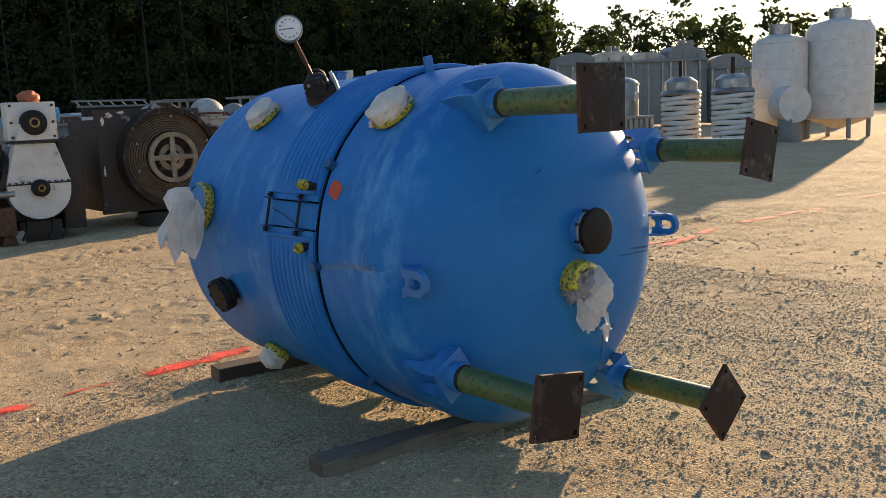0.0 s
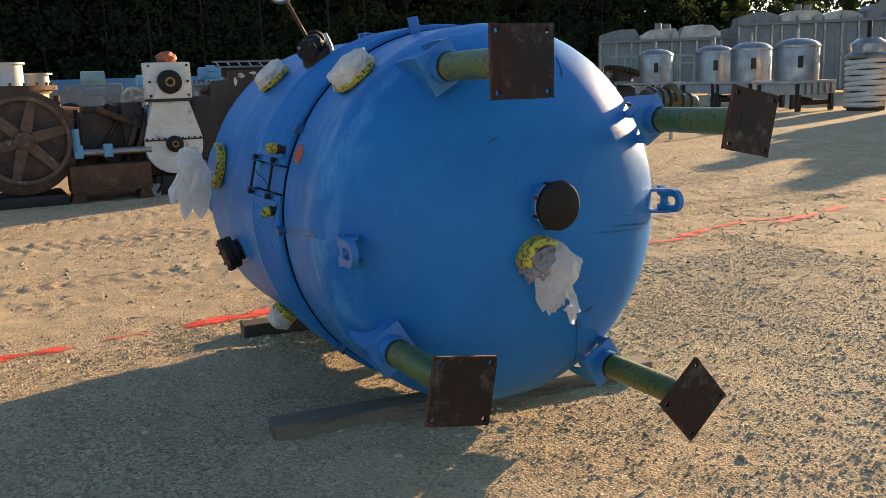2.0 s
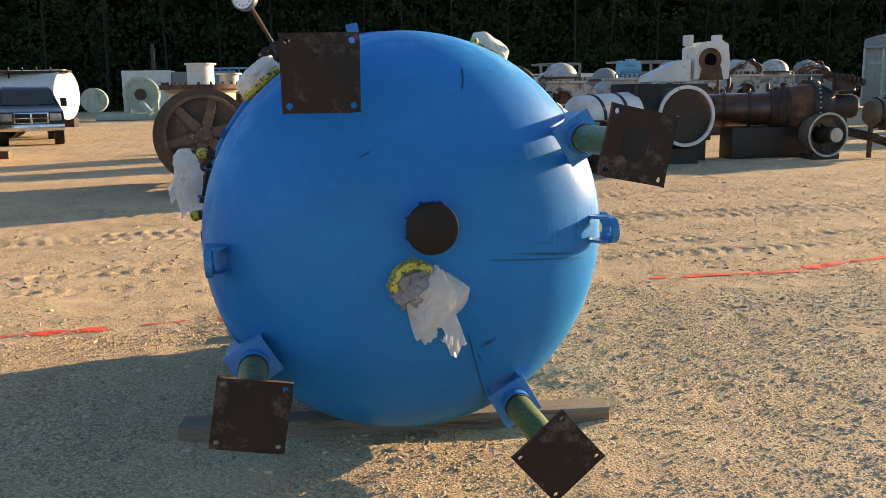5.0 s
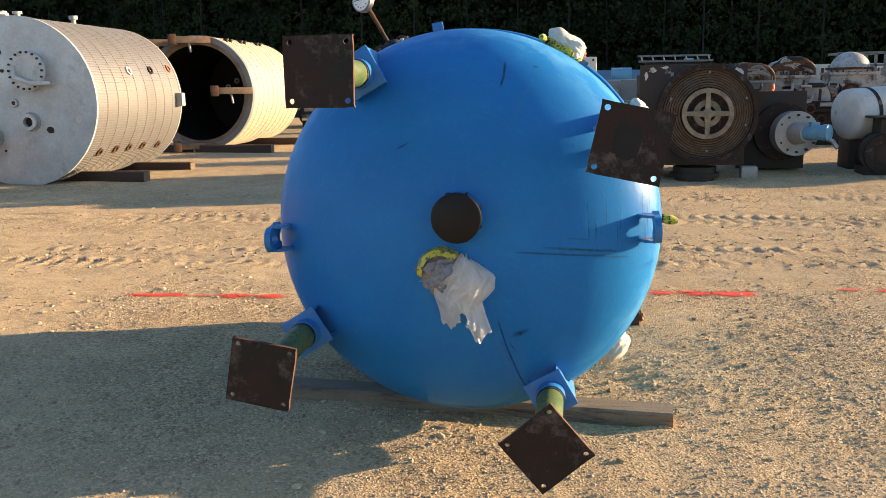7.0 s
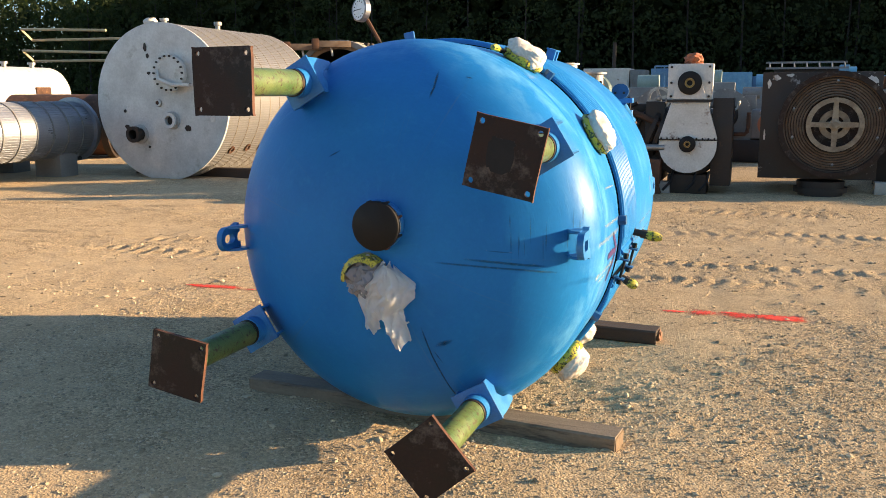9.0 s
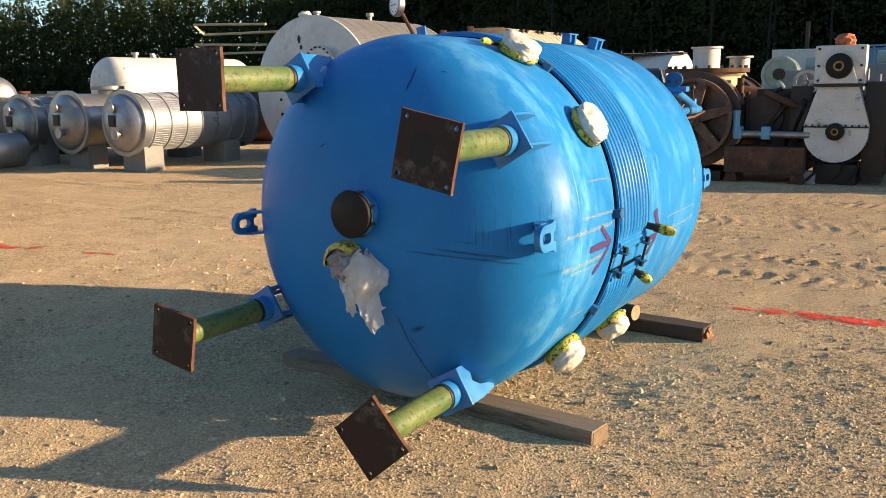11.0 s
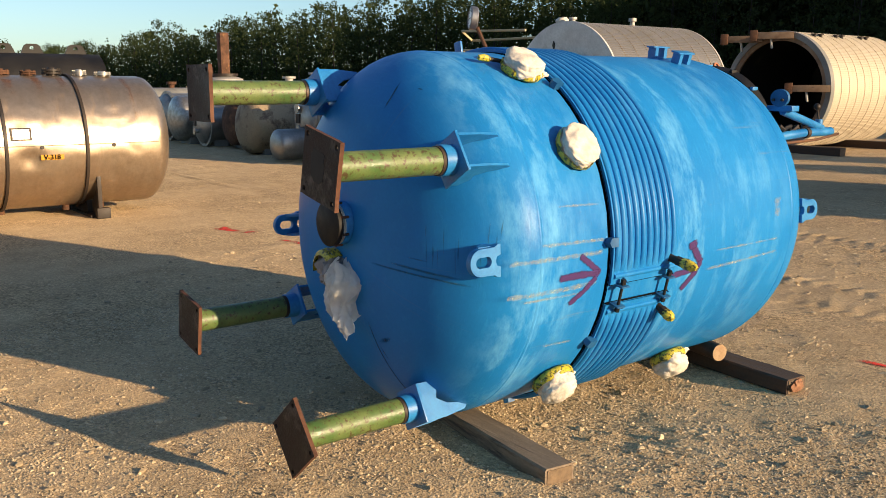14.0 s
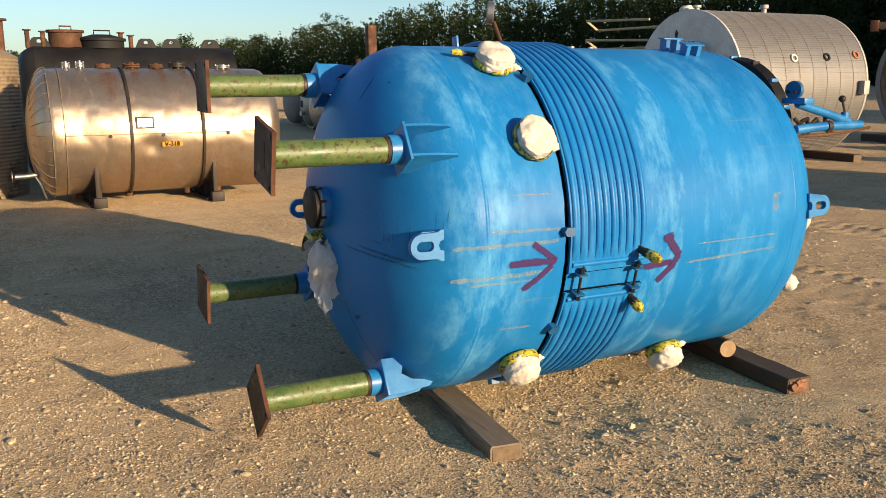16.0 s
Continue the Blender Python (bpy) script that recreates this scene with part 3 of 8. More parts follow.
def chips(n, lo, hi, size, seed, base, name, label, high=0.32, heaps=()):
    """Loose stone chips strewn on the ground as one mesh."""
    r = np.random.RandomState(seed)
    bv, bf = base
    x = r.uniform(lo[0], hi[0], n)
    y = r.uniform(lo[1], hi[1], n)
    keep = vnoise(x * 1.1, y * 1.1) * 0.55 + vnoise(x * 4.3 + 5, y * 4.3) * 0.35 + r.rand(n) * 0.45 > 0.62
    for px, py, pr in heaps:
        keep |= r.rand(n) < 0.9 * np.exp(-((x - px) ** 2 + (y - py) ** 2) / pr ** 2)
    x, y = x[keep], y[keep]
    n = len(x)
    s = size[0] * (size[1] / size[0]) ** (r.rand(n) ** 2.2)
    sc = s[:, None, None] * (0.55 + 0.9 * r.rand(n, 1, 3)) * np.array([1, 1, high])
    v = bv[None] * (0.7 + 0.6 * r.rand(n, len(bv), 1)) * sc
    a = r.rand(n) * 6.283
    ca, sa = np.cos(a)[:, None], np.sin(a)[:, None]
    X = v[:, :, 0] * ca - v[:, :, 1] * sa + x[:, None]
    Y = v[:, :, 0] * sa + v[:, :, 1] * ca + y[:, None]
    Z = v[:, :, 2] + (lie(x, y) + s * 0.10)[:, None]
    f = (bf[None] + (np.arange(n) * len(bv))[:, None, None]).reshape(-1, 3)
    ob = raw(name, np.stack([X, Y, Z], 2).reshape(-1, 3), f, STONE)
    return tagged(ob, label, "gravel", kind="stuff")


_b = bmesh.new()
bmesh.ops.create_icosphere(_b, subdivisions=1, radius=1)
ico = (np.array([v.co[:] for v in _b.verts]), np.array([[v.index for v in f.verts] for f in _b.faces]))
_b.free()
half = (np.array([[1, 0.1, -0.25], [0.2, 1, -0.25], [-1, 0.2, -0.25], [-0.1, -1, -0.25], [0.35, -0.2, 0.9], [-0.3, 0.3, 1.0]], float),
        np.array([[0, 1, 4], [1, 5, 4], [1, 2, 5], [2, 3, 5], [3, 4, 5], [3, 0, 4]]))
chips(125000, (-2.9, 0.2), (4.2, 5.6), (0.0034, 0.0108), 3, half, "gravel", "small pale limestone chips on sand", 0.45)
chips(6500, (-4.5, 0.2), (6.0, 8.0), (0.0065, 0.021), 4, ico, "loose_stones", "loose pale stones scattered on the yard", 0.62, ((0.79, 3.49, 0.24), (0.54, 3.45, 0.2), (1.28, 3.07, 0.3), (1.5, 3.84, 0.3), (1.03, 3.31, 0.26), (1.36, 2.98, 0.25)))
chips(14000, (-9.0, 4.5), (9.0, 13.0), (0.008, 0.024), 5, half, "gravel_far", "pale gravel beyond the vessel")

# ---- the blue vessel ----
R, ZC = 0.828, 0.893
FOOT, SEAM, COIL_END, TOP = 2.82, 3.205, 3.63, 4.56
DEPTH = 0.415


def P(r, deg, y):
    a = radians(deg)
    return Vector((r * math.cos(a), y, ZC + r * math.sin(a)))


def radial(deg, y, r=R):
    """A matrix on the shell: z outward, y along the axis."""
    a = radians(deg)
    z = Vector((math.cos(a), 0, math.sin(a)))
    yv = Vector((0, 1, 0))
    x = yv.cross(z)
    m = Matrix((x, yv, z)).transposed().to_4x4()
    m.translation = P(r, deg, y)
    return m


AXIS = Matrix.Translation((0, 0, ZC)) @ Matrix.Rotation(radians(-90), 4, "X")       # local z runs along +y
vessel = thing("pressure_vessel", (0, 3.6, 0), "large blue steel vessel lying on timbers with four green legs", "tank")


def head(sign, n=18):
    """(radius, offset) of a domed end: a shallow crown with a rounder knuckle."""
    out = []
    for k in range(n + 1):
        a = math.pi / 2 * k / n
        out.append((R * math.cos(a) ** 0.92, sign * DEPTH * math.sin(a) ** 1.0))
    out[-1] = (0.0, out[-1][1])
    return out


foot_profile = [(r, FOOT - h) for r, h in reversed(head(1))] + [(R, y) for y in np.linspace(FOOT + 0.03, SEAM - 0.012, 8)]
foot_bm = lathe(foot_profile, AXIS, 160)
for q in foot_bm.verts:
    if q.co.y > SEAM - 0.02:         # the sheet's edge is cut unevenly
        q.co.y += 0.005 * noise.noise(q.co * 9) + 0.003 * noise.noise(q.co * 31)
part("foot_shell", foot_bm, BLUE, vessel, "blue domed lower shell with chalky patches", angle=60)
part("jacket_seam", lathe([(R - 0.002, SEAM - 0.030), (R - 0.012, SEAM - 0.014), (R - 0.012, SEAM + 0.006), (R + 0.004, SEAM + 0.0055)], AXIS, 120), GAP_BLACK, vessel, "black gap along the jacket's edge")
top_profile = [(R, y) for y in np.linspace(SEAM + 0.004, TOP - 0.03, 20)] + [(r, TOP + h) for r, h in head(1)]
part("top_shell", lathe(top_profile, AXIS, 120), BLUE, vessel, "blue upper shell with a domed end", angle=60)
for y, w in ((FOOT, 0.012), (TOP, 0.010), (FOOT - 0.16, 0.006)):
    rr = R if y >= FOOT else R * 0.905
    if y >= FOOT:
        part("weld_seam", lathe([(rr - 0.002, y - w), (rr + 0.0016, y - w * 0.4), (rr + 0.0016, y + w * 0.4), (rr - 0.002, y + w)], AXIS, 120), BLUE, vessel)

# strapped-on heating jacket: two half shells of pressed ribs
GAPS = ((-16.2, -9.8), (162.2, 171.2))


def jacket(a0, a1):
    sheet = lathe([(R + 0.004, SEAM + 0.006), (R + 0.016, SEAM + 0.006), (R + 0.016, COIL_END), (R + 0.004, COIL_END)], AXIS, 90, None, -a1, -a0)
    jk = part("jacket_half", sheet, BLUE, vessel, "pressed blue heating jacket with parallel ribs")
    for i in range(10):
        y = SEAM + 0.030 + i * 0.0405
        bm = bmesh.new()
        n, rings = 90, []
        for k in range(n + 1):
            a = a0 + 3.4 + (a1 - a0 - 6.8) * k / n
            t = min(1.0, min(k, n - k) / 2.0)
            prof = []
            for j in range(9):
                f = math.pi * j / 8
                prof.append(bm.verts.new(P(R + 0.015 + 0.0125 * math.sin(f) * math.sqrt(t), a, y + 0.0155 * math.cos(f))))
            rings.append(prof)
        for p, q in zip(rings, rings[1:]):
            for j in range(8):
                bm.faces.new((p[j], p[j + 1], q[j + 1], q[j]))
        part("rib", bm, BLUE, jk, angle=80)
    for a in (a0 + 2.4, a1 - 2.4):          # a bead across the ends of the ribs
        part("header", tube([P(R + 0.014, a, SEAM + 0.022), P(R + 0.014, a, 3.42), P(R + 0.014, a, COIL_END - 0.018)], 0.0115, 10), BLUE, jk)
    for a in (a0 - 0.25, a1 + 0.25):
        bm = tube([P(R + 0.006, a, SEAM + 0.012), P(R + 0.006, a, 3.42), P(R + 0.006, a, COIL_END - 0.006)], 0.004, 6)
        part("edge_gap", bm, GAP_BLACK, jk, "dark open edge of the jacket")


jacket(GAPS[0][1], GAPS[1][0])
jacket(GAPS[1][1], 360 + GAPS[0][0])
for (g0, g1), ys in zip(GAPS, ((3.265, 3.565), (3.325, 3.60))):
    for y in ys:
        clamp = part("strap_bolt", rod(P(R + 0.038, g0 - 1.4, y), P(R + 0.038, g1 + 1.4, y), 0.0065, seg=10), BLACK_PAINT, vessel, "dark tightening bolt across the jacket's gap")
        for a, s in ((g0, -1), (g1, 1)):
            m = radial(a - s * 0.2, y)
            part("ear", box((0, 0, 0.03), (0.007, 0.048, 0.055), m, 0.002), CLIP_BLUE, clamp)
            part("gusset", prism([(0, 0), (0.055, 0), (0, 0.05)], 0.006, m @ Matrix.Translation((-s * 0.012, 0.022, 0.0)) @ Matrix.Rotation(radians(90), 4, "X") @ Matrix.Diagonal((-s * 0.5, 1, 1, 1))), CLIP_BLUE, clamp)
            for k in (0.008, 0.020):
                part("nut", rod(P(R + 0.038, a - s * (0.2 - k * 60), y), P(R + 0.038, a - s * (0.2 - k * 60) + s * 0.7, y), 0.012, seg=6), BLACK_PAINT, clamp)
# loose wire between the bolts on one side
part("wire", tube([P(R + 0.03 + 0.01 * math.sin(k), 171.5 - 0.7 * k, SEAM + 0.06 + 0.032 * k + 0.012 * math.sin(k * 1.7)) for k in range(10)], 0.0022, 6), BLACK_RUBBER, vessel)
# clips along the jacket's edge
for a in (2.8, 54.0, 150.5, 181.5, -29.0, -75.0, 225.0):
    m = radial(a, SEAM - 0.006)
    part("edge_clip", prism([(-0.019, -0.018), (0.0, -0.030), (0.019, -0.018), (0.019, 0.022), (-0.019, 0.022)], 0.034, m @ Matrix.Translation((0, 0, 0.017))), CLIP_BLUE, vessel)
part("edge_tab", box((0, 0, 0.035), (0.05, 0.012, 0.075), radial(101.0, SEAM - 0.016), 0.002), BLUE_PART, vessel)

# legs
LEGS = ((119.8, 0.0, -0.385, 1.538), (31.6, -12.0, 0.640, 1.294), (211.8, -10.0, -0.645, 0.476), (299.6, 41.0, 0.377, 0.237))
for deg, spin, lx, lz in LEGS:
    c = Vector((lx, 0, lz))
    leg = part("leg", rod((c.x, 1.972, c.z), (c.x, 2.455, c.z), 0.053, seg=36), GREEN, vessel, "chipped green steel pipe leg")
    part("end_ring", lathe([(0.050, 0.0), (0.0555, 0.0), (0.0555, 0.022), (0.050, 0.022)], Matrix.Translation((c.x, 2.443, c.z)) @ Matrix.Rotation(radians(-90), 4, "X"), 36), DARK_IRON, leg)
    # square foot plate with four bolt holes
    h, t = 0.119, 0.016
    mm = Matrix.Translation((c.x, 1.964, c.z)) @ Matrix.Rotation(radians(-spin), 4, "Y") @ Matrix.Rotation(radians(90), 4, "X")
    bm = bmesh.new()
    rnd = random.Random(int(deg))
    xs = (-h, -h + 0.009, -h + 0.035, h - 0.035, h - 0.009, h)
    wob = {}
    lay = []
    for z in (-t / 2, t / 2):
        g = [[None] * 6 for _ in xs]
        for i, y in enumerate(xs):
            for j, x in enumerate(xs):
                dx, dy = wob.setdefault((i, j), (rnd.uniform(-1, 1) * 0.0018, rnd.uniform(-1, 1) * 0.0018))
                g[i][j] = bm.verts.new(mm @ Vector((x + dx, y + dy, z)))
        lay.append(g)
    for i in range(5):
        for j in range(5):
            if (i in (1, 3)) and (j in (1, 3)):
                cx, cy = (xs[j] + xs[j + 1]) / 2, (xs[i] + xs[i + 1]) / 2
                rings = []
                for L, z in zip(lay, (-t / 2, t / 2)):
                    cc = [bm.verts.new(mm @ Vector((cx + 0.0102 * math.cos(radians(45 + 30 * k)), cy + 0.0102 * math.sin(radians(45 + 30 * k)), z))) for k in range(12)]
                    q = (L[i + 1][j + 1], L[i + 1][j], L[i][j], L[i][j + 1])
                    for k in range(4):
                        bm.faces.new((q[k], cc[3 * k - 1], cc[3 * k]))
                        bm.faces.new((q[k], cc[3 * k], cc[3 * k + 1]))
                        bm.faces.new((q[k], cc[3 * k + 1], cc[(3 * k + 2) % 12], q[(k + 1) % 4]))
                    rings.append(cc)
                for k in range(12):
                    bm.faces.new((rings[0][k], rings[0][(k + 1) % 12], rings[1][(k + 1) % 12], rings[1][k]))
                continue
            for L in lay:
                bm.faces.new((L[i][j], L[i][j + 1], L[i + 1][j + 1], L[i + 1][j]))
    for k in range(5):
        for a, b in (((0, k), (0, k + 1)), ((5, k), (5, k + 1)), ((k, 0), (k + 1, 0)), ((k, 5), (k + 1, 5))):
            bm.faces.new((lay[0][a[0]][a[1]], lay[0][b[0]][b[1]], lay[1][b[0]][b[1]], lay[1][a[0]][a[1]])).material_index = 1
    fp = part("foot_plate", bm, RUST, leg, "rusty square base plate with four bolt holes", angle=30)
    fp.data.materials.append(RUST_EDGE)
    if int(deg) == 31:
        blot = [(0.046 * math.copysign(abs(math.cos(q)) ** 0.4, math.cos(q)) * rnd.uniform(0.85, 1.1), 0.056 * math.copysign(abs(math.sin(q)) ** 0.4, math.sin(q)) * rnd.uniform(0.85, 1.1)) for q in [2 * math.pi * k / 22 for k in range(22)]]
        part("oil_patch", prism(blot, 0.0012, mm @ Matrix.Translation((-0.016, 0.004, t / 2 + 0.0006))), BLACK_PAINT, fp, "thin dark patch on the base plate")
    # weld-on bracket: collar, plate and two cut-out ribs
    br = part("leg_bracket", lathe([(0.048, 0.0), (0.060, 0.0), (0.060, 0.055), (0.048, 0.055)], Matrix.Translation((c.x, 2.458, c.z)) @ Matrix.Rotation(radians(-90), 4, "X"), 36), BLUE_PART, vessel, "blue bracket with gusset ribs")
    m = Matrix.Translation((c.x, 2.518, c.z)) @ Matrix.Rotation(radians(-deg), 4, "Y")        # x outward, z tangential
    part("bracket_plate", box((0.0, 0, 0), (0.165, 0.012, 0.165), m, 0.002), BLUE_PART, br)
    for s in (-1, 1):
        mr = m @ Matrix.Translation((0, 0.006, s * 0.066))
        outline = [(-0.082, 0.0), (0.082, 0.0), (0.080, 0.10), (0.068, 0.20), (0.045, 0.225), (0.025, 0.12), (-0.005, 0.075), (-0.045, 0.09), (-0.082, 0.15)]
        part("rib", prism(outline, 0.010, mr), BLUE_PART, br)

# lifting lugs
def lug(deg, y, way, r):
    """A round-ended plate with a slot, lying in the shell's tangent plane, and its root stiffeners."""
    m = radial(deg, y, r) @ Matrix.Translation((0, 0.012 * way, -0.008)) @ Matrix.Diagonal((0.95, 0.92, 1, 1))
    out, hole = [], []
    for k in range(13):                                  # rounded nose, then the straight sides and the flared root
        a = math.pi + math.pi * k / 12
        out.append((0.055 * math.cos(a), (-0.062 + 0.055 * math.sin(a)) * way))
        hole.append((0.0215 * math.cos(a), (-0.066 + 0.022 * math.sin(a)) * way))
    for px, py in ((0.055, -0.02), (0.057, 0.012), (0.066, 0.026), (0.066, 0.042), (0.024, 0.042), (0.018, 0.022), (0.0, 0.017), (-0.018, 0.022), (-0.024, 0.042), (-0.066, 0.042), (-0.066, 0.026), (-0.057, 0.012), (-0.055, -0.02)):
        out.append((px, py * way))
    for k in range(13):
        a = math.pi * k / 12
        hole.append((0.0215 * math.cos(a), (-0.028 + 0.022 * math.sin(a)) * way))
    lg = part("lifting_lug", prism(out, 0.026, m, None, hole), BLUE_PART, vessel, "blue lifting lug with a slotted eye")
    for s in (-1, 1):
        part("stiffener", prism([(0, 0.045 * way), (0, -0.055 * way), (-0.035, -0.035 * way), (-0.075, 0.045 * way)], 0.012, m @ Matrix.Translation((s * 0.052, 0, -0.010)) @ Matrix.Rotation(radians(-90), 4, "Y")), BLUE_PART, lg)


for deg in (2.0, 182.0):
    lug(deg, 2.58, 1, R - 0.032)
for deg in (3.0, 183.0):
    lug(deg, 4.725, -1, R - 0.02)

# nozzles on the shell
def wrapped(deg, y, r, h, seed, label, lean=0.0, cap=CANVAS):
    """A short flanged nozzle under a plastic hood bound with caution tape."""
    m = radial(deg, y, R - 0.01)
    nz = part("nozzle", lathe([(r * 0.6, 0.0), (r * 0.6, h * 0.5), (r * 0.95, h * 0.5), (r * 0.95, h * 0.75), (0.0, h * 0.75)], m, 28), BLUE_PART, vessel, label)
    bm = bmesh.new()
    vs = bmesh.ops.create_icosphere(bm, subdivisions=5, radius=1)["verts"]
    sd = Vector((seed * 1.7, seed * 0.6, seed * 2.3))
    for v in vs:
        d = v.co.copy()
        ang, side = math.atan2(d.y, d.x), math.hypot(d.x, d.y)
        k = 1 + 0.13 * noise.noise(d * 1.6 + sd) + 0.10 * (abs(noise.noise(d * 3.4 + sd)) - 0.2) + 0.045 * (abs(noise.noise(d * 8.0 + sd)) - 0.2)
        pleat = 1 + 0.055 * abs(math.sin(4.5 * ang + seed + 1.5 * noise.noise(d * 2 + sd))) * min(1.0, max(0.0, 0.5 - d.z))
        wide = min(1.0, side * 1.18) / max(side, 1e-4)
        top = max(-1.0, min(1.0, d.z * (1.12 if deg > 0 else 1.0))) + 0.10 * noise.noise(d * 2.6 + sd)
        v.co = m @ Vector((d.x * wide * r * 1.10 * k * pleat + lean * max(0, -d.z) * r, d.y * wide * r * 1.04 * k * pleat, h * 0.60 + top * h * 0.56 * k))
    part("hood", bm, cap, nz, "dirty white plastic hood", angle=75)
    # band of tape round the neck, ragged
    bm = bmesh.new()
    n, rings = 40, []
    for k in range(n):
        a = 2 * math.pi * k / n
        w = 0.16 + 0.10 * noise.noise(Vector((math.cos(a) * 2, math.sin(a) * 2, seed)))
        rr = r * (1.10 + 0.10 * noise.noise(Vector((math.cos(a) * 3, math.sin(a) * 3, seed + 9))))
        rings.append([bm.verts.new(m @ Vector((rr * q * math.cos(a), rr * q * math.sin(a), h * z))) for q, z in ((0.86, 0.10), (1.03, 0.16), (1.10, 0.30), (1.04, 0.34 + w))])
    for k in range(n):
        p, q = rings[k], rings[(k + 1) % n]
        for j in range(3):
            bm.faces.new((p[j], q[j], q[j + 1], p[j + 1]))
    part("tape", bm, TAPE, nz, "yellow caution tape wrapped round it", angle=80)
    # loose tail of the hood
    a = radians(-100 + 40 * math.sin(seed))
    bm = ball((r * 1.0 * math.cos(a), r * 1.15 * math.sin(a) * -1, h * 0.30), r * 0.33, m, (1.0, 1.3, 0.6), 3, 0.5, 2.5, None, seed)
    part("tail", bm, cap, nz, angle=75)
    return nz


HOOD = "flanged nozzle under a white plastic hood and yellow tape"
wrapped(30.2, 3.085, 0.080, 0.085, 1, HOOD)
wrapped(61.5, 3.080, 0.080, 0.090, 2, HOOD)
wrapped(-43.5, 3.10, 0.080, 0.115, 3, HOOD)
wrapped(-55.5, 4.06, 0.080, 0.12, 4, HOOD)
wrapped(131.5, 2.955, 0.085, 0.090, 5, HOOD)
wrapped(130.5, 4.11, 0.080, 0.085, 6, HOOD)
wrapped(-133.0, 4.10, 0.062, 0.115, 7, HOOD)


def sheet(points_fn, nu, nv, name, material, parent, label="", thick=0.0015):
    """Crumpled plastic: a grid bent by a function of u, v in 0..1, with two sides."""
    bm = bmesh.new()
    g = [[bm.verts.new(points_fn(i / nu, j / nv)) for j in range(nv + 1)] for i in range(nu + 1)]
    for i in range(nu):
        for j in range(nv):
            bm.faces.new((g[i][j], g[i + 1][j], g[i + 1][j + 1], g[i][j + 1]))
    ob = part(name, bm, material, parent, label, angle=80)
    return ob


# big bagged nozzle on the far shoulder
m = radial(167.5, 4.36, R - 0.01)
nz = part("nozzle", lathe([(0.09, 0), (0.09, 0.03), (0.115, 0.03), (0.115, 0.055), (0, 0.055)], m, 32), BLUE_PART, vessel, "bagged nozzle with hanging plastic")
part("tape", lathe([(0.10, 0.012), (0.125, 0.015), (0.128, 0.05), (0.112, 0.062)], m, 32), TAPE, nz, "yellow caution tape round the flange")
far_nozzle = nz


def fan(depth, shrink, seed):
    """A cloth-like bag spread from its neck into three pointed folds."""
    neck = Vector((-0.93, 4.20, 1.13))
    rim = ((0.0, 4.26, 1.19), (0.06, 4.56, 1.19), (0.10, 4.64, 1.14), (0.15, 4.54, 1.07), (0.22, 4.76, 0.97), (0.28, 4.74, 0.88), (0.36, 4.64, 0.93), (0.48, 4.55, 0.80), (0.58, 4.42, 0.88), (0.72, 4.25, 0.82), (0.86, 4.12, 0.93), (1.0, 4.06, 1.05))

    def f(u, v):
        y, z = bent([(q[0], q[1]) for q in rim], u), bent([(q[0], q[2]) for q in rim], u)
        k = v * shrink
        bulge = 0.05 * math.sin(math.pi * min(1.0, k)) + 0.060 * (abs((u * 7.3 + seed + 1.2 * noise.noise(Vector((u * 3, k * 2, seed)))) % 2 - 1) - 0.5) * min(1.0, 1.5 * k) + 0.050 * noise.noise(Vector((u * 6, k * 4, seed))) + 0.022 * noise.noise(Vector((u * 15, k * 9, seed + 4)))
        s = 0.36 * (y - neck.y) * k
        b = depth * (bulge + 0.02)
        return Vector((neck.x - 0.8 * s - 0.6 * b, neck.y + 0.6 * s - 0.8 * b, neck.z + (z - neck.z) * k + 0.03 * math.sin(math.pi * k)))
    return f


# black blind flange
m = radial(-162.5, 4.14, R - 0.02)
nz = part("nozzle", lathe([(0.058, 0), (0.058, 0.05), (0.088, 0.05), (0.088, 0.072), (0.075, 0.072), (0.075, 0.084), (0.090, 0.084), (0.090, 0.112), (0.0, 0.112)], m, 36), BLACK_PAINT, vessel, "black flanged nozzle with a blind cover")
for k in range(8):
    a = 2 * math.pi * k / 8
    part("bolt", rod(m @ Vector((0.078 * math.cos(a), 0.078 * math.sin(a), 0.045)), m @ Vector((0.078 * math.cos(a), 0.078 * math.sin(a), 0.122)), 0.007, seg=6), DARK_IRON, nz)
# small nozzles of the jacket, bound in yellow tape
for deg, y, ln, bend in ((-4.5, COIL_END - 0.05, 0.16, 1), (-20.5, COIL_END - 0.05, 0.11, 1), (157.5, SEAM + 0.06, 0.10, -1), (175.5, SEAM + 0.055, 0.08, -1)):
    a, b = P(R + 0.005, deg, y), P(R + ln, deg - 1.0 * bend, y + 0.004)
    mid = a.lerp(b, 0.55)
    nz = part("jacket_nozzle", rod(a, mid, 0.017, seg=16), DARK_IRON, vessel, "small threaded nozzle")
    part("coupling", rod(a.lerp(b, 0.34), a.lerp(b, 0.58), 0.022, seg=8), DARK_IRON, nz)
    part("tape_wrap", tube([a.lerp(b, 0.5), a.lerp(b, 0.66), a.lerp(b, 0.86), b], [0.021, 0.026, 0.023, 0.012], 9), TAPE, nz, "yellow tape wrapped round its end")
tv = part("drain_cock", rod(P(R + 0.022, 66.5, 3.02), P(R + 0.026, 67.5, 2.955), 0.009, seg=10), DARK_IRON, vessel, "small drain cock with yellow tape")
part("tape_wrap", tube([P(R + 0.025, 67.3, 2.965), P(R + 0.028, 67.8, 2.94), P(R + 0.026, 68.2, 2.915)], [0.013, 0.016, 0.012], 8), TAPE, tv)
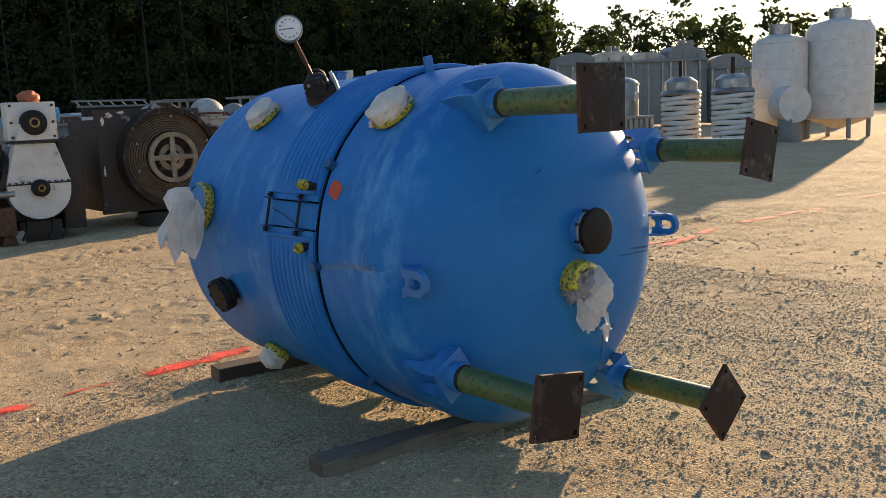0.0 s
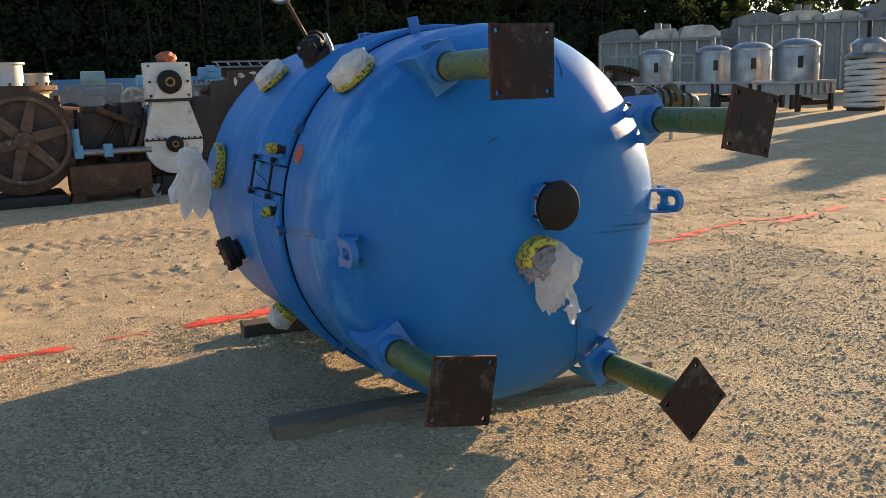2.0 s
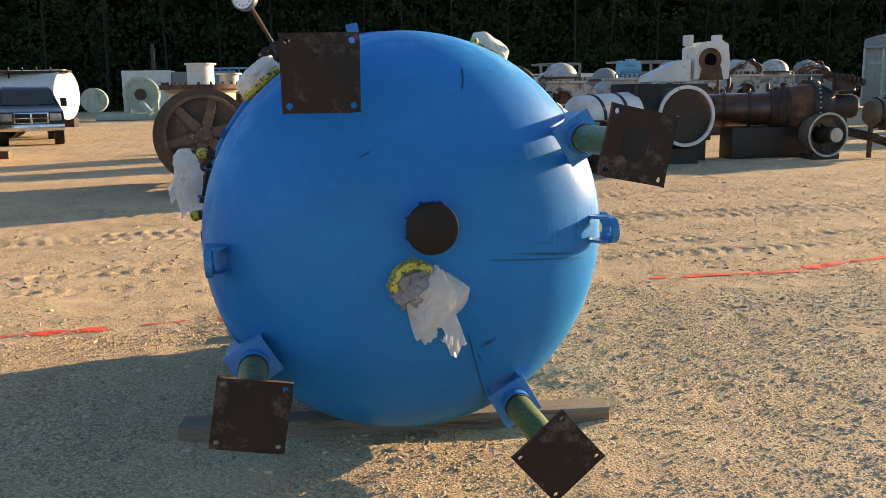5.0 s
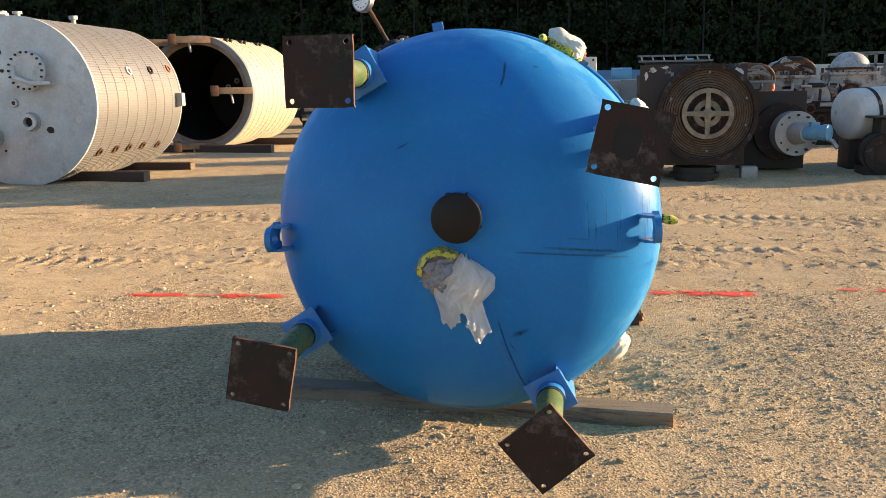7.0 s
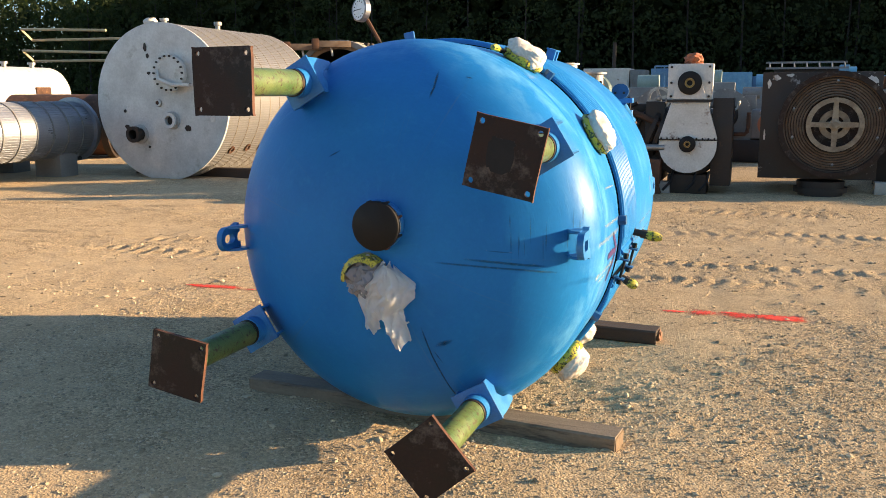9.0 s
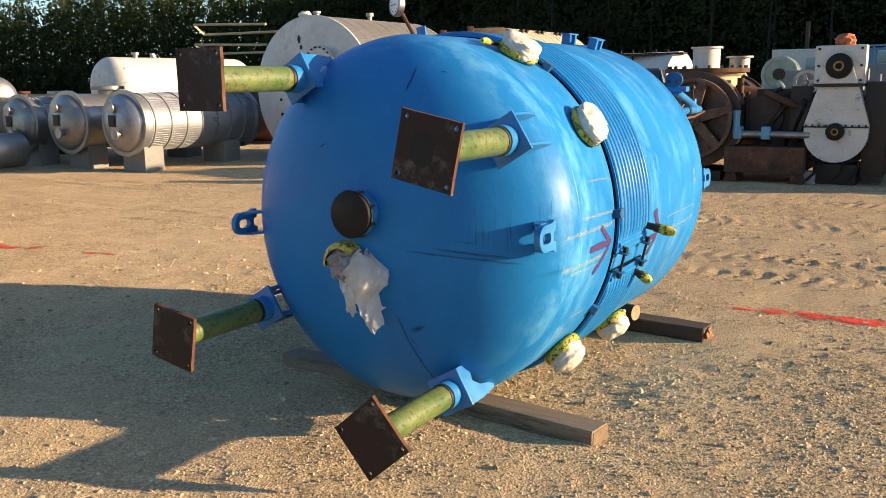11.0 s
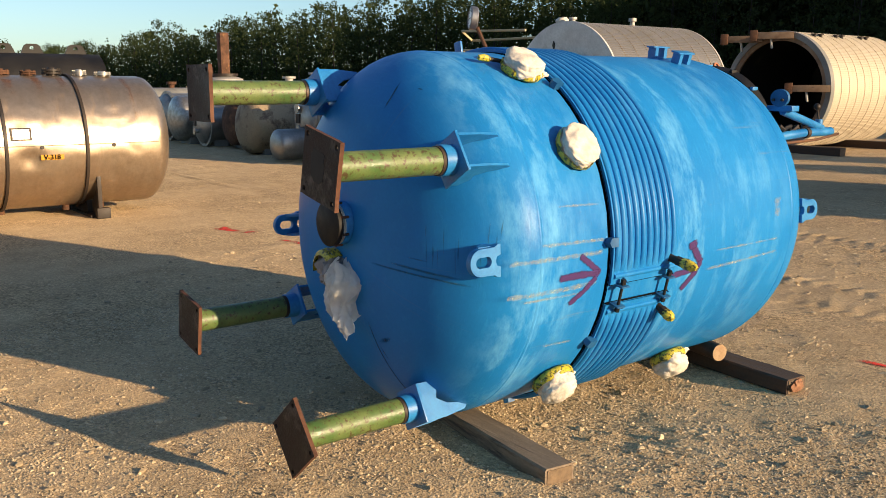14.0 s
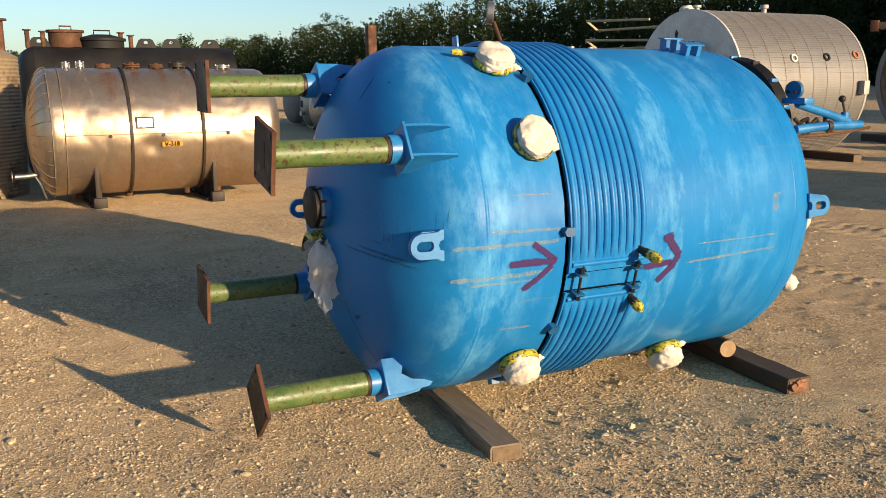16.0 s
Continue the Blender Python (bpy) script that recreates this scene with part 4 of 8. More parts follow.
# pressure gauge on its valve
m = radial(121.5, 3.68, R - 0.01)
gv = part("gauge_valve", lathe([(0.05, 0), (0.05, 0.03), (0.085, 0.03), (0.085, 0.055), (0.03, 0.06), (0.03, 0.10), (0.045, 0.105), (0.045, 0.125), (0, 0.125)], m, 28), DARK_IRON, vessel, "dark valve block carrying a round pressure gauge")
part("weld_flange", lathe([(0.03, 0.022), (0.084, 0.022), (0.084, 0.044), (0.03, 0.044)], m, 28), BLUE_PART, gv, "blue weld-neck flange")
part("flange", lathe([(0.05, 0.046), (0.080, 0.046), (0.080, 0.066), (0.05, 0.066)], m, 28), DARK_IRON, gv)
part("valve_body", ball((0, 0, 0.105), 0.058, m, (1.0, 1.25, 0.9), 3, 0.15, 4.0), BLACK_PAINT, gv, "dark cast valve body")
for sgn in (-1, 1):
    sf = part("side_flange", rod(m @ Vector((sgn * 0.045, sgn * 0.055, 0.105)), m @ Vector((sgn * 0.058, sgn * 0.073, 0.108)), 0.050, seg=20), BLACK_PAINT, gv)
    for k in range(4):
        a = 2 * math.pi * k / 4 + 0.6
        o = Vector((0.036 * math.cos(a) * 0.78, -0.036 * math.cos(a) * 0.62, 0.036 * math.sin(a)))
        part("bolt", rod(m @ (Vector((sgn * 0.040, sgn * 0.050, 0.105)) + o), m @ (Vector((sgn * 0.068, sgn * 0.086, 0.109)) + o), 0.008, seg=6), STEEL if k == 1 else DARK_IRON, sf)
for k in range(6):
    a = 2 * math.pi * k / 6 + 0.3
    part("bolt", rod(m @ Vector((0.068 * math.cos(a), 0.068 * math.sin(a), 0.005)), m @ Vector((0.068 * math.cos(a), 0.068 * math.sin(a), 0.090)), 0.009, seg=6), DARK_IRON, gv)
gc = Vector((-0.628, 3.657, 1.935))
v0 = m @ Vector((0, 0, 0.11))
part("body", tube([v0 + Vector((0.03, 0.07, -0.01)), v0 + Vector((0.0, 0.0, 0.02)), v0 + Vector((-0.02, -0.07, 0.0))], 0.022, 10), DARK_IRON, gv)
part("handle", tube([v0 + Vector((0.06, -0.04, 0.05)), v0 + Vector((0.075, -0.06, 0.0)), v0 + Vector((0.08, -0.075, -0.045))], 0.010, 8), STEEL, gv)
stem_end = gc + (v0 - gc).normalized() * 0.06
part("stem", rod(v0, v0.lerp(stem_end, 0.5), 0.009, seg=10), DARK_IRON, gv)
part("siphon", rod(v0.lerp(stem_end, 0.45), stem_end, 0.011, seg=8), RUST_RED, gv, "rusty pipe fitting")
face_to = Vector((-0.45, -0.82, 0.08)).normalized()
mg, _ = frame_of(gc - face_to * 0.02, gc + face_to)
gauge = part("gauge", lathe([(0, 0), (0.058, 0.0), (0.064, 0.006), (0.064, 0.036), (0.058, 0.042), (0.056, 0.036), (0.0, 0.034)], mg, 40), STEEL, gv, "round steel-cased pressure gauge")
part("dial", prism(circle(0.056, 40), 0.002, mg @ Matrix.Translation((0, 0, 0.0365))), WHITE_DIAL, gauge, "white dial with black figures as bars")
for k in range(11):
    a = radians(-135 + 27 * k) + math.pi / 2 + radians(100)
    part("dial_mark", box((0.042 * math.cos(a), 0.042 * math.sin(a), 0.0385), (0.007, 0.006, 0.001), mg), DIAL_INK, gauge)
part("needle", box((0.006, 0.002, 0.0400), (0.062, 0.004, 0.001), mg @ Matrix.Rotation(radians(185), 4, "Z")), DIAL_INK, gauge)
# nozzles on the foot head
m = Matrix.Translation((0.019, 2.425, 0.990)) @ Matrix.Rotation(radians(90), 4, "X")
nz = part("nozzle", lathe([(0.092, 0), (0.092, 0.022), (0.095, 0.022), (0.095, 0.050), (0.090, 0.052)], m, 44), BLUE_PART, vessel, "capped nozzle with a black cover")
part("gasket", lathe([(0.080, 0.050), (0.092, 0.050), (0.093, 0.058), (0.088, 0.062), (0.094, 0.066), (0.080, 0.068)], m, 44), PALE_STEEL, nz, "worn pale flange rim")
part("cover", lathe([(0.0, 0.094), (0.090, 0.094), (0.097, 0.089), (0.097, 0.068), (0.0, 0.068)], m, 44), BLACK_RUBBER, nz, "black disc cover")
for k in range(8):
    a = 2 * math.pi * (k + 0.5) / 8
    part("stud", rod(m @ Vector((0.0965 * math.cos(a), 0.0965 * math.sin(a), 0.040)), m @ Vector((0.0965 * math.cos(a), 0.0965 * math.sin(a), 0.074)), 0.006, seg=6), DARK_IRON if k % 3 else RUST_EDGE, nz)
m = Matrix.Translation((-0.045, 2.43, 0.775)) @ Matrix.Rotation(radians(90), 4, "X")
nz = part("nozzle", lathe([(0.07, 0), (0.07, 0.05), (0, 0.05)], m, 32), BLUE_PART, vessel, "bottom outlet in torn plastic and tape")
part("tape", lathe([(0.078, 0.0), (0.094, 0.010), (0.098, 0.055), (0.092, 0.085), (0.070, 0.098)], m, 36, None, 45, 190), TAPE, nz, "yellow caution tape round the rim")
bm = bmesh.new()
for v in bmesh.ops.create_icosphere(bm, subdivisions=4, radius=1)["verts"]:
    d = v.co.copy()
    k = 1 + 0.12 * noise.noise(d * 2.2) + 0.60 * abs(noise.noise(d * 3.2 + Vector((4, 0, 0)))) + 0.36 * abs(noise.noise(d * 7 + Vector((0, 4, 0)))) - 0.15
    v.co = m @ Vector((d.x * 0.084 * k, d.y * 0.082 * k, 0.035 + 0.055 * d.z * k))
part("tape_flap", box((-0.098, 2.385, 0.815), (0.035, 0.006, 0.022), None, 0.001), CANVAS, nz)
part("inner_bag", bm, GREY_BAG, nz, "crumpled grey plastic", angle=22)


def bent(points, v):
    """A value along (v, value) pairs."""
    for (v0, a0), (v1, a1) in zip(points, points[1:]):
        if v <= v1:
            return a0 + (a1 - a0) * (v - v0) / (v1 - v0)
    return points[-1][1]


sheet(fan(1.0, 1.0, 1.0), 60, 24, "bag", WHITE_BAG, far_nozzle, "cream plastic bag spread in pointed folds")
sheet(fan(0.75, 0.9, 1.75), 60, 24, "bag", WHITE_BAG, far_nozzle)


def torn(u, v):
    left = bent(((0, 0.035), (0.30, -0.070), (0.6, -0.078), (1, -0.050)), v)
    right = bent(((0, 0.070), (0.22, 0.165), (0.40, 0.160), (0.58, 0.112), (1, 0.150)), v)
    bottom = 0.265 + 0.05 * noise.noise(Vector((u * 4.0, 3.3, 0))) + 0.022 * noise.noise(Vector((u * 13, 1.0, 0))) + 0.06 * math.exp(-((u - 0.72) / 0.1) ** 2)
    z = 0.850 - 0.035 * u - v * (bottom + 0.015)
    y = 2.375 - 0.075 * math.sin(math.pi * u) * (0.35 + 0.65 * math.sin(math.pi * min(1, v * 1.1))) + 0.028 * noise.noise(Vector((u * 4, v * 3, 1))) + 0.034 * abs(noise.noise(Vector((u * 6, v * 4 + u * 3, 2)))) + 0.012 * abs(noise.noise(Vector((u * 14, v * 11, 4))))
    return Vector((left + (right - left) * u, y, z))


tb0 = sheet(torn, 46, 50, "torn_bag", WHITE_BAG, nz, "torn white plastic sheet hanging below")
bmt = bmesh.new()                                       # a ragged hole near its lower rim
bmt.from_mesh(tb0.data)
bmesh.ops.delete(bmt, geom=[f for f in bmt.faces if math.hypot((f.calc_center_median().x - 0.045) / 0.020, (f.calc_center_median().z - 0.590) / 0.030) < 0.75 + 0.5 * noise.noise(f.calc_center_median() * 40)], context="FACES")
bmt.to_mesh(tb0.data)
bmt.free()
sheet(lambda u, v: torn(0.30 + u * 0.65, v * 0.80) + Vector((0.004, 0.045 + 0.02 * math.sin(v * 5 + u * 4), 0.006)), 30, 36, "torn_bag", WHITE_BAG, nz)
# channel-shaped lifting brackets on top
for deg, y in ((73.0, 4.36), (84.0, 4.36)):
    m = radial(deg, y)
    br = part("top_bracket", box((0, 0, 0.058), (0.055, 0.13, 0.008), m, 0.002), BLUE_PART, vessel, "low blue bracket welded on top")
    for s in (-0.036, 0.036):
        part("post", box((0, s, 0.027), (0.050, 0.024, 0.054), m), BLUE_PART, br)
# manway hoop and its swing arm on the far end
mt = Matrix.Translation((0.07, 0, 1.25)) @ Matrix.Rotation(radians(-90), 4, "X")
ring = part("manway_ring", lathe([(0.37, 4.80), (0.420, 4.81), (0.432, 4.87), (0.420, 4.882), (0.37, 4.87)], mt, 64), BLACK_RUBBER, vessel, "black gasketed manway hoop with chipped blue paint")
part("manway_cover", lathe([(0.0, 4.95), (0.25, 4.93), (0.36, 4.89), (0.395, 4.888), (0.395, 4.87), (0.0, 4.86)], mt, 64), BLUE_PART, ring, "blue domed manway cover")
for k in range(16):
    a = radians(22.5 * k)
    part("cover_clamp", box((0.07 + 0.428 * math.cos(a), 4.845, 1.25 + 0.428 * math.sin(a)), (0.020, 0.05, 0.020), None, 0.004), BLUE_PART if k % 3 else BLACK_PAINT, ring)
arm = part("davit_arm", tube([Vector((0.60, 4.78, 1.435)), Vector((0.60, 4.98, 1.385)), Vector((0.60, 5.17, 1.335))], 0.022, 12), BLUE_PART, vessel, "blue swing arm of the manway")
part("pivot_plate", prism(circle(0.052, 20, 0, 0, 0.046), 0.02, Matrix.Translation((0.59, 4.76, 1.505)) @ Matrix.Rotation(radians(90), 4, "X")), CLIP_BLUE, arm)
for dx in (-0.028, 0.024):
    part("pivot_bolt", rod((0.59 + dx, 4.745, 1.495), (0.59 + dx, 4.735, 1.495), 0.008, seg=8), DARK_IRON, arm)
part("pivot_block", box((0.59, 4.79, 1.45), (0.15, 0.07, 0.03), None, 0.004), BLUE_PART, arm)
part("counter_arm", tube([Vector((0.58, 4.80, 1.300)), Vector((0.60, 5.0, 1.315)), Vector((0.60, 5.27, 1.315))], 0.024, 14), BLUE_PART, arm)
part("chain", tube([Vector((0.585 + 0.012 * math.sin(k * 2.1), 4.78 + 0.022 * k, 1.34 + 0.018 * math.cos(k * 1.7))) for k in range(12)], 0.011, 6), DARK_IRON, arm, "rusty chain")
part("collar", rod((0.60, 5.00, 1.3145), (0.60, 5.03, 1.315), 0.029, seg=14), DARK_IRON, arm)
part("pin", rod((0.60, 5.14, 1.30), (0.60, 5.14, 1.385), 0.020, seg=12), BLUE_PART, arm)
part("crank", tube([Vector((0.60, 5.14, 1.38)), Vector((0.60, 5.125, 1.42)), Vector((0.60, 5.115, 1.445))], 0.006, 8), DARK_IRON, arm)
part("knob", ball((0.60, 5.112, 1.455), 0.019, None, (1, 1, 1), 2), DARK_IRON, arm)
part("rest_bar", tube([Vector((0.58, 4.80, 1.262)), Vector((0.62, 5.1, 1.275)), Vector((0.62, 5.32, 1.30))], 0.008, 8), RUST_RED, arm)
# small bagged nozzle and a pale disc on the far end
fn = part("end_nozzle", rod(P(0.62, -50, 4.66), P(0.62, -50, 5.02), 0.028, seg=16), BLACK_PAINT, vessel, "end nozzle with a white plastic cap")
part("cap", ball(P(0.62, -50, 5.04), 0.05, None, (1, 1.1, 1), 3, 0.25), CANVAS, fn)
dn = part("end_nozzle", rod((0.50, 4.66, 0.82), (0.50, 4.94, 0.82), 0.06, seg=24), BLACK_PAINT, vessel, "end nozzle with a pale gasket")
part("gasket", rod((0.50, 4.94, 0.82), (0.50, 4.965, 0.82), 0.085, seg=28), CANVAS, dn)


# sprayed arrows and a patch on the shell
def shell_spray(points, width, material, label, lift=0.0025, thin=1.0):
    bm = bmesh.new()
    lay = bm.verts.layers.float_color.new("cover")
    rows, cols = [], 7
    for (d0, y0), (d1, y1) in zip(points, points[1:]):
        for k in range(9):
            rows.append((d0 + (d1 - d0) * k / 9, y0 + (y1 - y0) * k / 9))
    rows.append(points[-1])
    grid = []
    for i, (d, y) in enumerate(rows):
        j0, j1 = max(i - 1, 0), min(i + 1, len(rows) - 1)
        dv = Vector(((rows[j1][0] - rows[j0][0]) * math.pi / 180 * R, rows[j1][1] - rows[j0][1])).normalized()
        line = []
        for k in range(cols):
            f = k / (cols - 1) - 0.5
            w = width * (1 + 0.25 * noise.noise(Vector((i * 0.3, d, 0))))
            v = bm.verts.new(P(R + lift, d - dv.y * f * w / R * 180 / math.pi, y + dv.x * f * w))
            c = thin * (1 - (2 * abs(f)) ** 2.5) * min(1, (min(i, len(rows) - 1 - i) + 0.4) / 1.5)
            v[lay] = (c, c, c, 1)
            line.append(v)
        grid.append(line)
    for p, q in zip(grid, grid[1:]):
        for k in range(cols - 1):
            bm.faces.new((p[k], p[k + 1], q[k + 1], q[k]))
    return part("spray_mark", bm, material, vessel, label, angle=90)


ARROW = "purple sprayed arrow"
shell_spray([(-5.5, 2.915), (-5.4, 3.05), (-5.8, 3.15)], 0.040, PURPLE, ARROW)
shell_spray([(0.1, 3.03), (-2.6, 3.09), (-6.0, 3.155)], 0.036, PURPLE, ARROW)
shell_spray([(-13.9, 2.992), (-10.5, 3.07), (-6.7, 3.135)], 0.034, PURPLE, ARROW)
shell_spray([(-1.0, 3.755), (-3.6, 3.765)], 0.075, PURPLE, ARROW)
shell_spray([(-2.5, 3.76), (-6.0, 3.80), (-8.8, 3.838)], 0.050, PURPLE, ARROW)
shell_spray([(-8.0, 3.835), (-12.0, 3.80), (-17.2, 3.725)], 0.046, PURPLE, ARROW)
shell_spray([(-11.3, 3.63), (-11.0, 3.70), (-10.5, 3.80)], 0.040, PURPLE, ARROW)
shell_spray([(159.5, 3.07), (156.5, 3.16)], 0.085, ORANGE_SPRAY, "orange sprayed patch")

OCHRE_LINE = "thin ochre stain on the blue paint"
for pts, w in (([(0.7, 2.62), (0.4, 2.9), (0.3, 3.19)], 0.026), ([(4.5, 2.80), (4.1, 3.0), (3.8, 3.19)], 0.020), ([(-8.5, 2.62), (-8.9, 2.92), (-8.4, 3.16)], 0.030), ([(-10.6, 2.70), (-10.9, 3.1)], 0.014), ([(181.5, 3.18), (180.0, 3.0), (179.0, 2.74)], 0.045),
               ([(157.5, 3.18), (157.0, 2.98)], 0.012), ([(-11.5, 3.86), (-10.6, 4.2), (-9.5, 4.48)], 0.020), ([(-5.5, 3.9), (-5.2, 4.3), (-5.0, 4.45)], 0.012), ([(-27.0, 2.9), (-27.5, 3.1)], 0.014), ([(2.0, 4.42), (10.0, 4.43)], 0.06), ([(14.5, 2.9), (14.0, 3.18)], 0.012)):
    shell_spray(pts, w * 1.5, OCHRE_SPRAY, OCHRE_LINE, 0.0018, 0.80)


def on_head(x, z, lift=0.002):
    """The point of the foot's dome at x, z."""
    q = min(1.0, math.hypot(x, z - ZC) / R)
    a = math.acos(min(1.0, q ** (1 / 0.92)))
    return Vector((x, FOOT - DEPTH * math.sin(a) - lift, z))


def head_mark(points, width, material, label):
    """A scuff or run on the foot's dome."""
    bm = bmesh.new()
    lay = bm.verts.layers.float_color.new("cover")
    rows = []
    for (x0, z0), (x1, z1) in zip(points, points[1:]):
        rows += [(x0 + (x1 - x0) * k / 8, z0 + (z1 - z0) * k / 8) for k in range(8)]
    rows.append(points[-1])
    grid = []
    for i, (x, z) in enumerate(rows):
        j0, j1 = max(i - 1, 0), min(i + 1, len(rows) - 1)
        d = Vector((rows[j1][0] - rows[j0][0], rows[j1][1] - rows[j0][1])).normalized()
        line = []
        for k in range(5):
            f = k / 4 - 0.5
            v = bm.verts.new(on_head(x - d.y * f * width, z + d.x * f * width))
            c = (1 - (2 * abs(f)) ** 2) * min(1, (min(i, len(rows) - 1 - i) + 0.3) / 4)
            v[lay] = (c, c, c, 1)
            line.append(v)
        grid.append(line)
    for p, q in zip(grid, grid[1:]):
        for k in range(4):
            bm.faces.new((p[k], p[k + 1], q[k + 1], q[k]))
    part("scuff", bm, material, vessel, label, angle=90)


SCUFF = "dark scuff in the paint"
for pts, w in (([(0.19, 1.60), (0.185, 1.52), (0.172, 1.47)], 0.014), ([(-0.16, 1.28), (-0.25, 1.235)], 0.010), ([(0.29, 1.56), (0.33, 1.55)], 0.008), ([(0.20, 0.49), (0.31, 0.53)], 0.030), ([(0.16, 0.60), (0.20, 0.45), (0.25, 0.30), (0.28, 0.22)], 0.011),
               ([(0.20, 0.49), (0.25, 0.40)], 0.007)):
    head_mark(pts, w, SCUFF_SPRAY, SCUFF)
for pts, w in (([(0.32, 0.866), (0.48, 0.850), (0.70, 0.825)], 0.016), ([(0.19, 0.850), (0.40, 0.835), (0.55, 0.822), (0.72, 0.800)], 0.013), ([(0.40, 0.900), (0.56, 0.885)], 0.008)):
    head_mark(pts, w, MOSS_SPRAY, "thin greenish run in the blue paint")
rr_ = random.Random(4)
for k in range(14):
    x = rr_.uniform(0.50, 0.78)
    z = rr_.uniform(0.95, 1.12)
    head_mark([(x, z), (x + 0.004, z - rr_.uniform(0.05, 0.2))], rr_.uniform(0.004, 0.007), MOSS_SPRAY, "thin run in the blue paint")

# ---- timbers under the vessel ----
def timber(a, b, wide, high, z0, material, name, label, seed):
    a, b = Vector(a), Vector(b)
    d = (b - a)
    th = thing(name, (*((a + b) / 2).xy, z0), label, "timber", "timbers under the vessel")
    bm = bmesh.new()
    n = 14
    side = Vector((-d.y, d.x, 0)).normalized()
    rings = []
    for i in range(n + 1):
        p = a.lerp(b, i / n)
        w = wide / 2
        j = lambda s: 0.004 * noise.noise(Vector((i * 0.7, seed, s)))
        c = 0.008
        prof = [(-w + c, 0), (w - c, 0), (w, c), (w, high - c), (w - c, high), (-w + c, high), (-w, high - c), (-w, c)]
        rings.append([bm.verts.new(Vector((p.x, p.y, z0)) + side * (q + j(k)) + Vector((0, 0, h + j(k + 20)))) for k, (q, h) in enumerate(prof)])
    for p, q in zip(rings, rings[1:]):
        for k in range(8):
            bm.faces.new((p[k], p[(k + 1) % 8], q[(k + 1) % 8], q[k]))
    bm.faces.new(rings[0][::-1])
    bm.faces.new(rings[-1])
    beam = part("beam", bm, material, th)
    for p, q in ((a, -1), (b, 1)):
        dn = d.normalized()
        e = Vector((p.x, p.y, z0 + high / 2)) + dn * (0.001 * q)
        mm = Matrix((side, Vector((0, 0, 1)), dn)).transposed().to_4x4()
        mm.translation = e
        part("end_grain", prism([(-wide / 2 + 0.01, -high / 2 + 0.008), (wide / 2 - 0.009, -high / 2 + 0.008), (wide / 2 - 0.008, high / 2 - 0.01), (-wide / 2 + 0.012, high / 2 - 0.008)], 0.004, mm), END_GRAIN, beam)
    return th


timber((-0.985, 3.065, 0), (0.905, 2.865, 0), 0.145, 0.085, -0.018, TIMBER, "timber", "grey weathered timber beam under the foot of the vessel", 1)
t2 = timber((-0.66, 4.74, 0), (0.885, 4.615, 0), 0.15, 0.085, -0.016, DARK_TIMBER, "timber", "dark creosoted timber beam with a split end", 2)
part("split_end", ball((0.895, 4.61, 0.028), 0.042, None, (0.4, 1.3, 0.8), 3, 0.6, 5.0), RED_WOOD, t2, "splintered reddish end grain")
lg = thing("chock", (0.36, 4.55, 0.07), "short sawn log chock wedged under the vessel", "chock")
part("log", rod((0.12, 4.60, 0.118), (0.47, 4.53, 0.118), 0.048, seg=24), DARK_TIMBER, lg)
part("cut_face", rod((0.470, 4.53, 0.118), (0.474, 4.529, 0.118), 0.047, seg=24), CUT_WOOD, lg, "pale sawn end")

# ---- the yard round the vessel ----
def along_y(x, z):
    return Matrix.Translation((x, 0, z)) @ Matrix.Rotation(radians(-90), 4, "X")


def facing(x, y, z):
    """Local z towards -y: for round faces that look back at the vessel."""
    return Matrix.Translation((x, y, z)) @ Matrix.Rotation(radians(90), 4, "X")


def gz(x, y):
    return float(lie(x, y))


def dome(r, d, y, way, n=8):
    return [(r * math.cos(math.pi / 2 * k / n), y + way * d * math.sin(math.pi / 2 * k / n)) for k in range(n + 1)]


def saddle(x, y, z, r, wide, material, parent):
    """A plate saddle under a lying tank."""
    g = gz(x, y)
    out = [(-r * 0.75, g - z), (r * 0.75, g - z)] + [(r * 1.02 * math.sin(radians(a)), -r * 1.02 * math.cos(radians(a))) for a in (48, 30, 12, -12, -30, -48)]
    m = Matrix.Translation((x, y, z)) @ Matrix.Rotation(radians(90), 4, "X")
    sd = part("saddle", prism(out, 0.02, m), material, parent)
    part("saddle_web", box((x, y, g + (z - r - g) / 2 + 0.06), (r * 0.9, wide, max(0.05, z - r - g + 0.1))), material, sd)
    part("saddle_foot", box((x, y, g + 0.015), (r * 1.6, wide * 1.5, 0.03)), material, sd)
    return sd


def stub(x, y, z, r, h, material, parent, name="top_nozzle"):
    nz = part(name, lathe([(r * 0.6, -0.06), (r * 0.6, h * 0.6), (r, h * 0.6), (r, h), (0, h)], Matrix.Translation((x, y, z)), 18), material, parent)
    return nz


# stained stainless tank with straps and a label
v = thing("stainless_tank", (-8.25, 3.0, 0), "dented stainless steel tank lying on two saddles, brown stained", "tank")
xc, zc, r = -8.25, 0.90, 0.79
body = lathe([(0, 1.40)] + [(q, w) for q, w in reversed(dome(r, 0.27, 1.67, -1))][1:] + [(r, y) for y in np.linspace(1.7, 4.25, 90)] + dome(r, 0.27, 4.28, 1), along_y(xc, zc), 144)
for q in body.verts:
    d = 0.012 * noise.noise(q.co * 1.9) + 0.010 * abs(noise.noise(q.co * 4.4)) + 0.003 * abs(noise.noise(q.co * 11)) - 0.030 * math.exp(-((q.co.y - 2.80) / 0.12) ** 2 - ((q.co.z - 0.74) / 0.10) ** 2)
    q.co.x += d * (1 if q.co.x > xc else -1)
    q.co.z += d * (1 if q.co.z > zc else -1) * 0.5
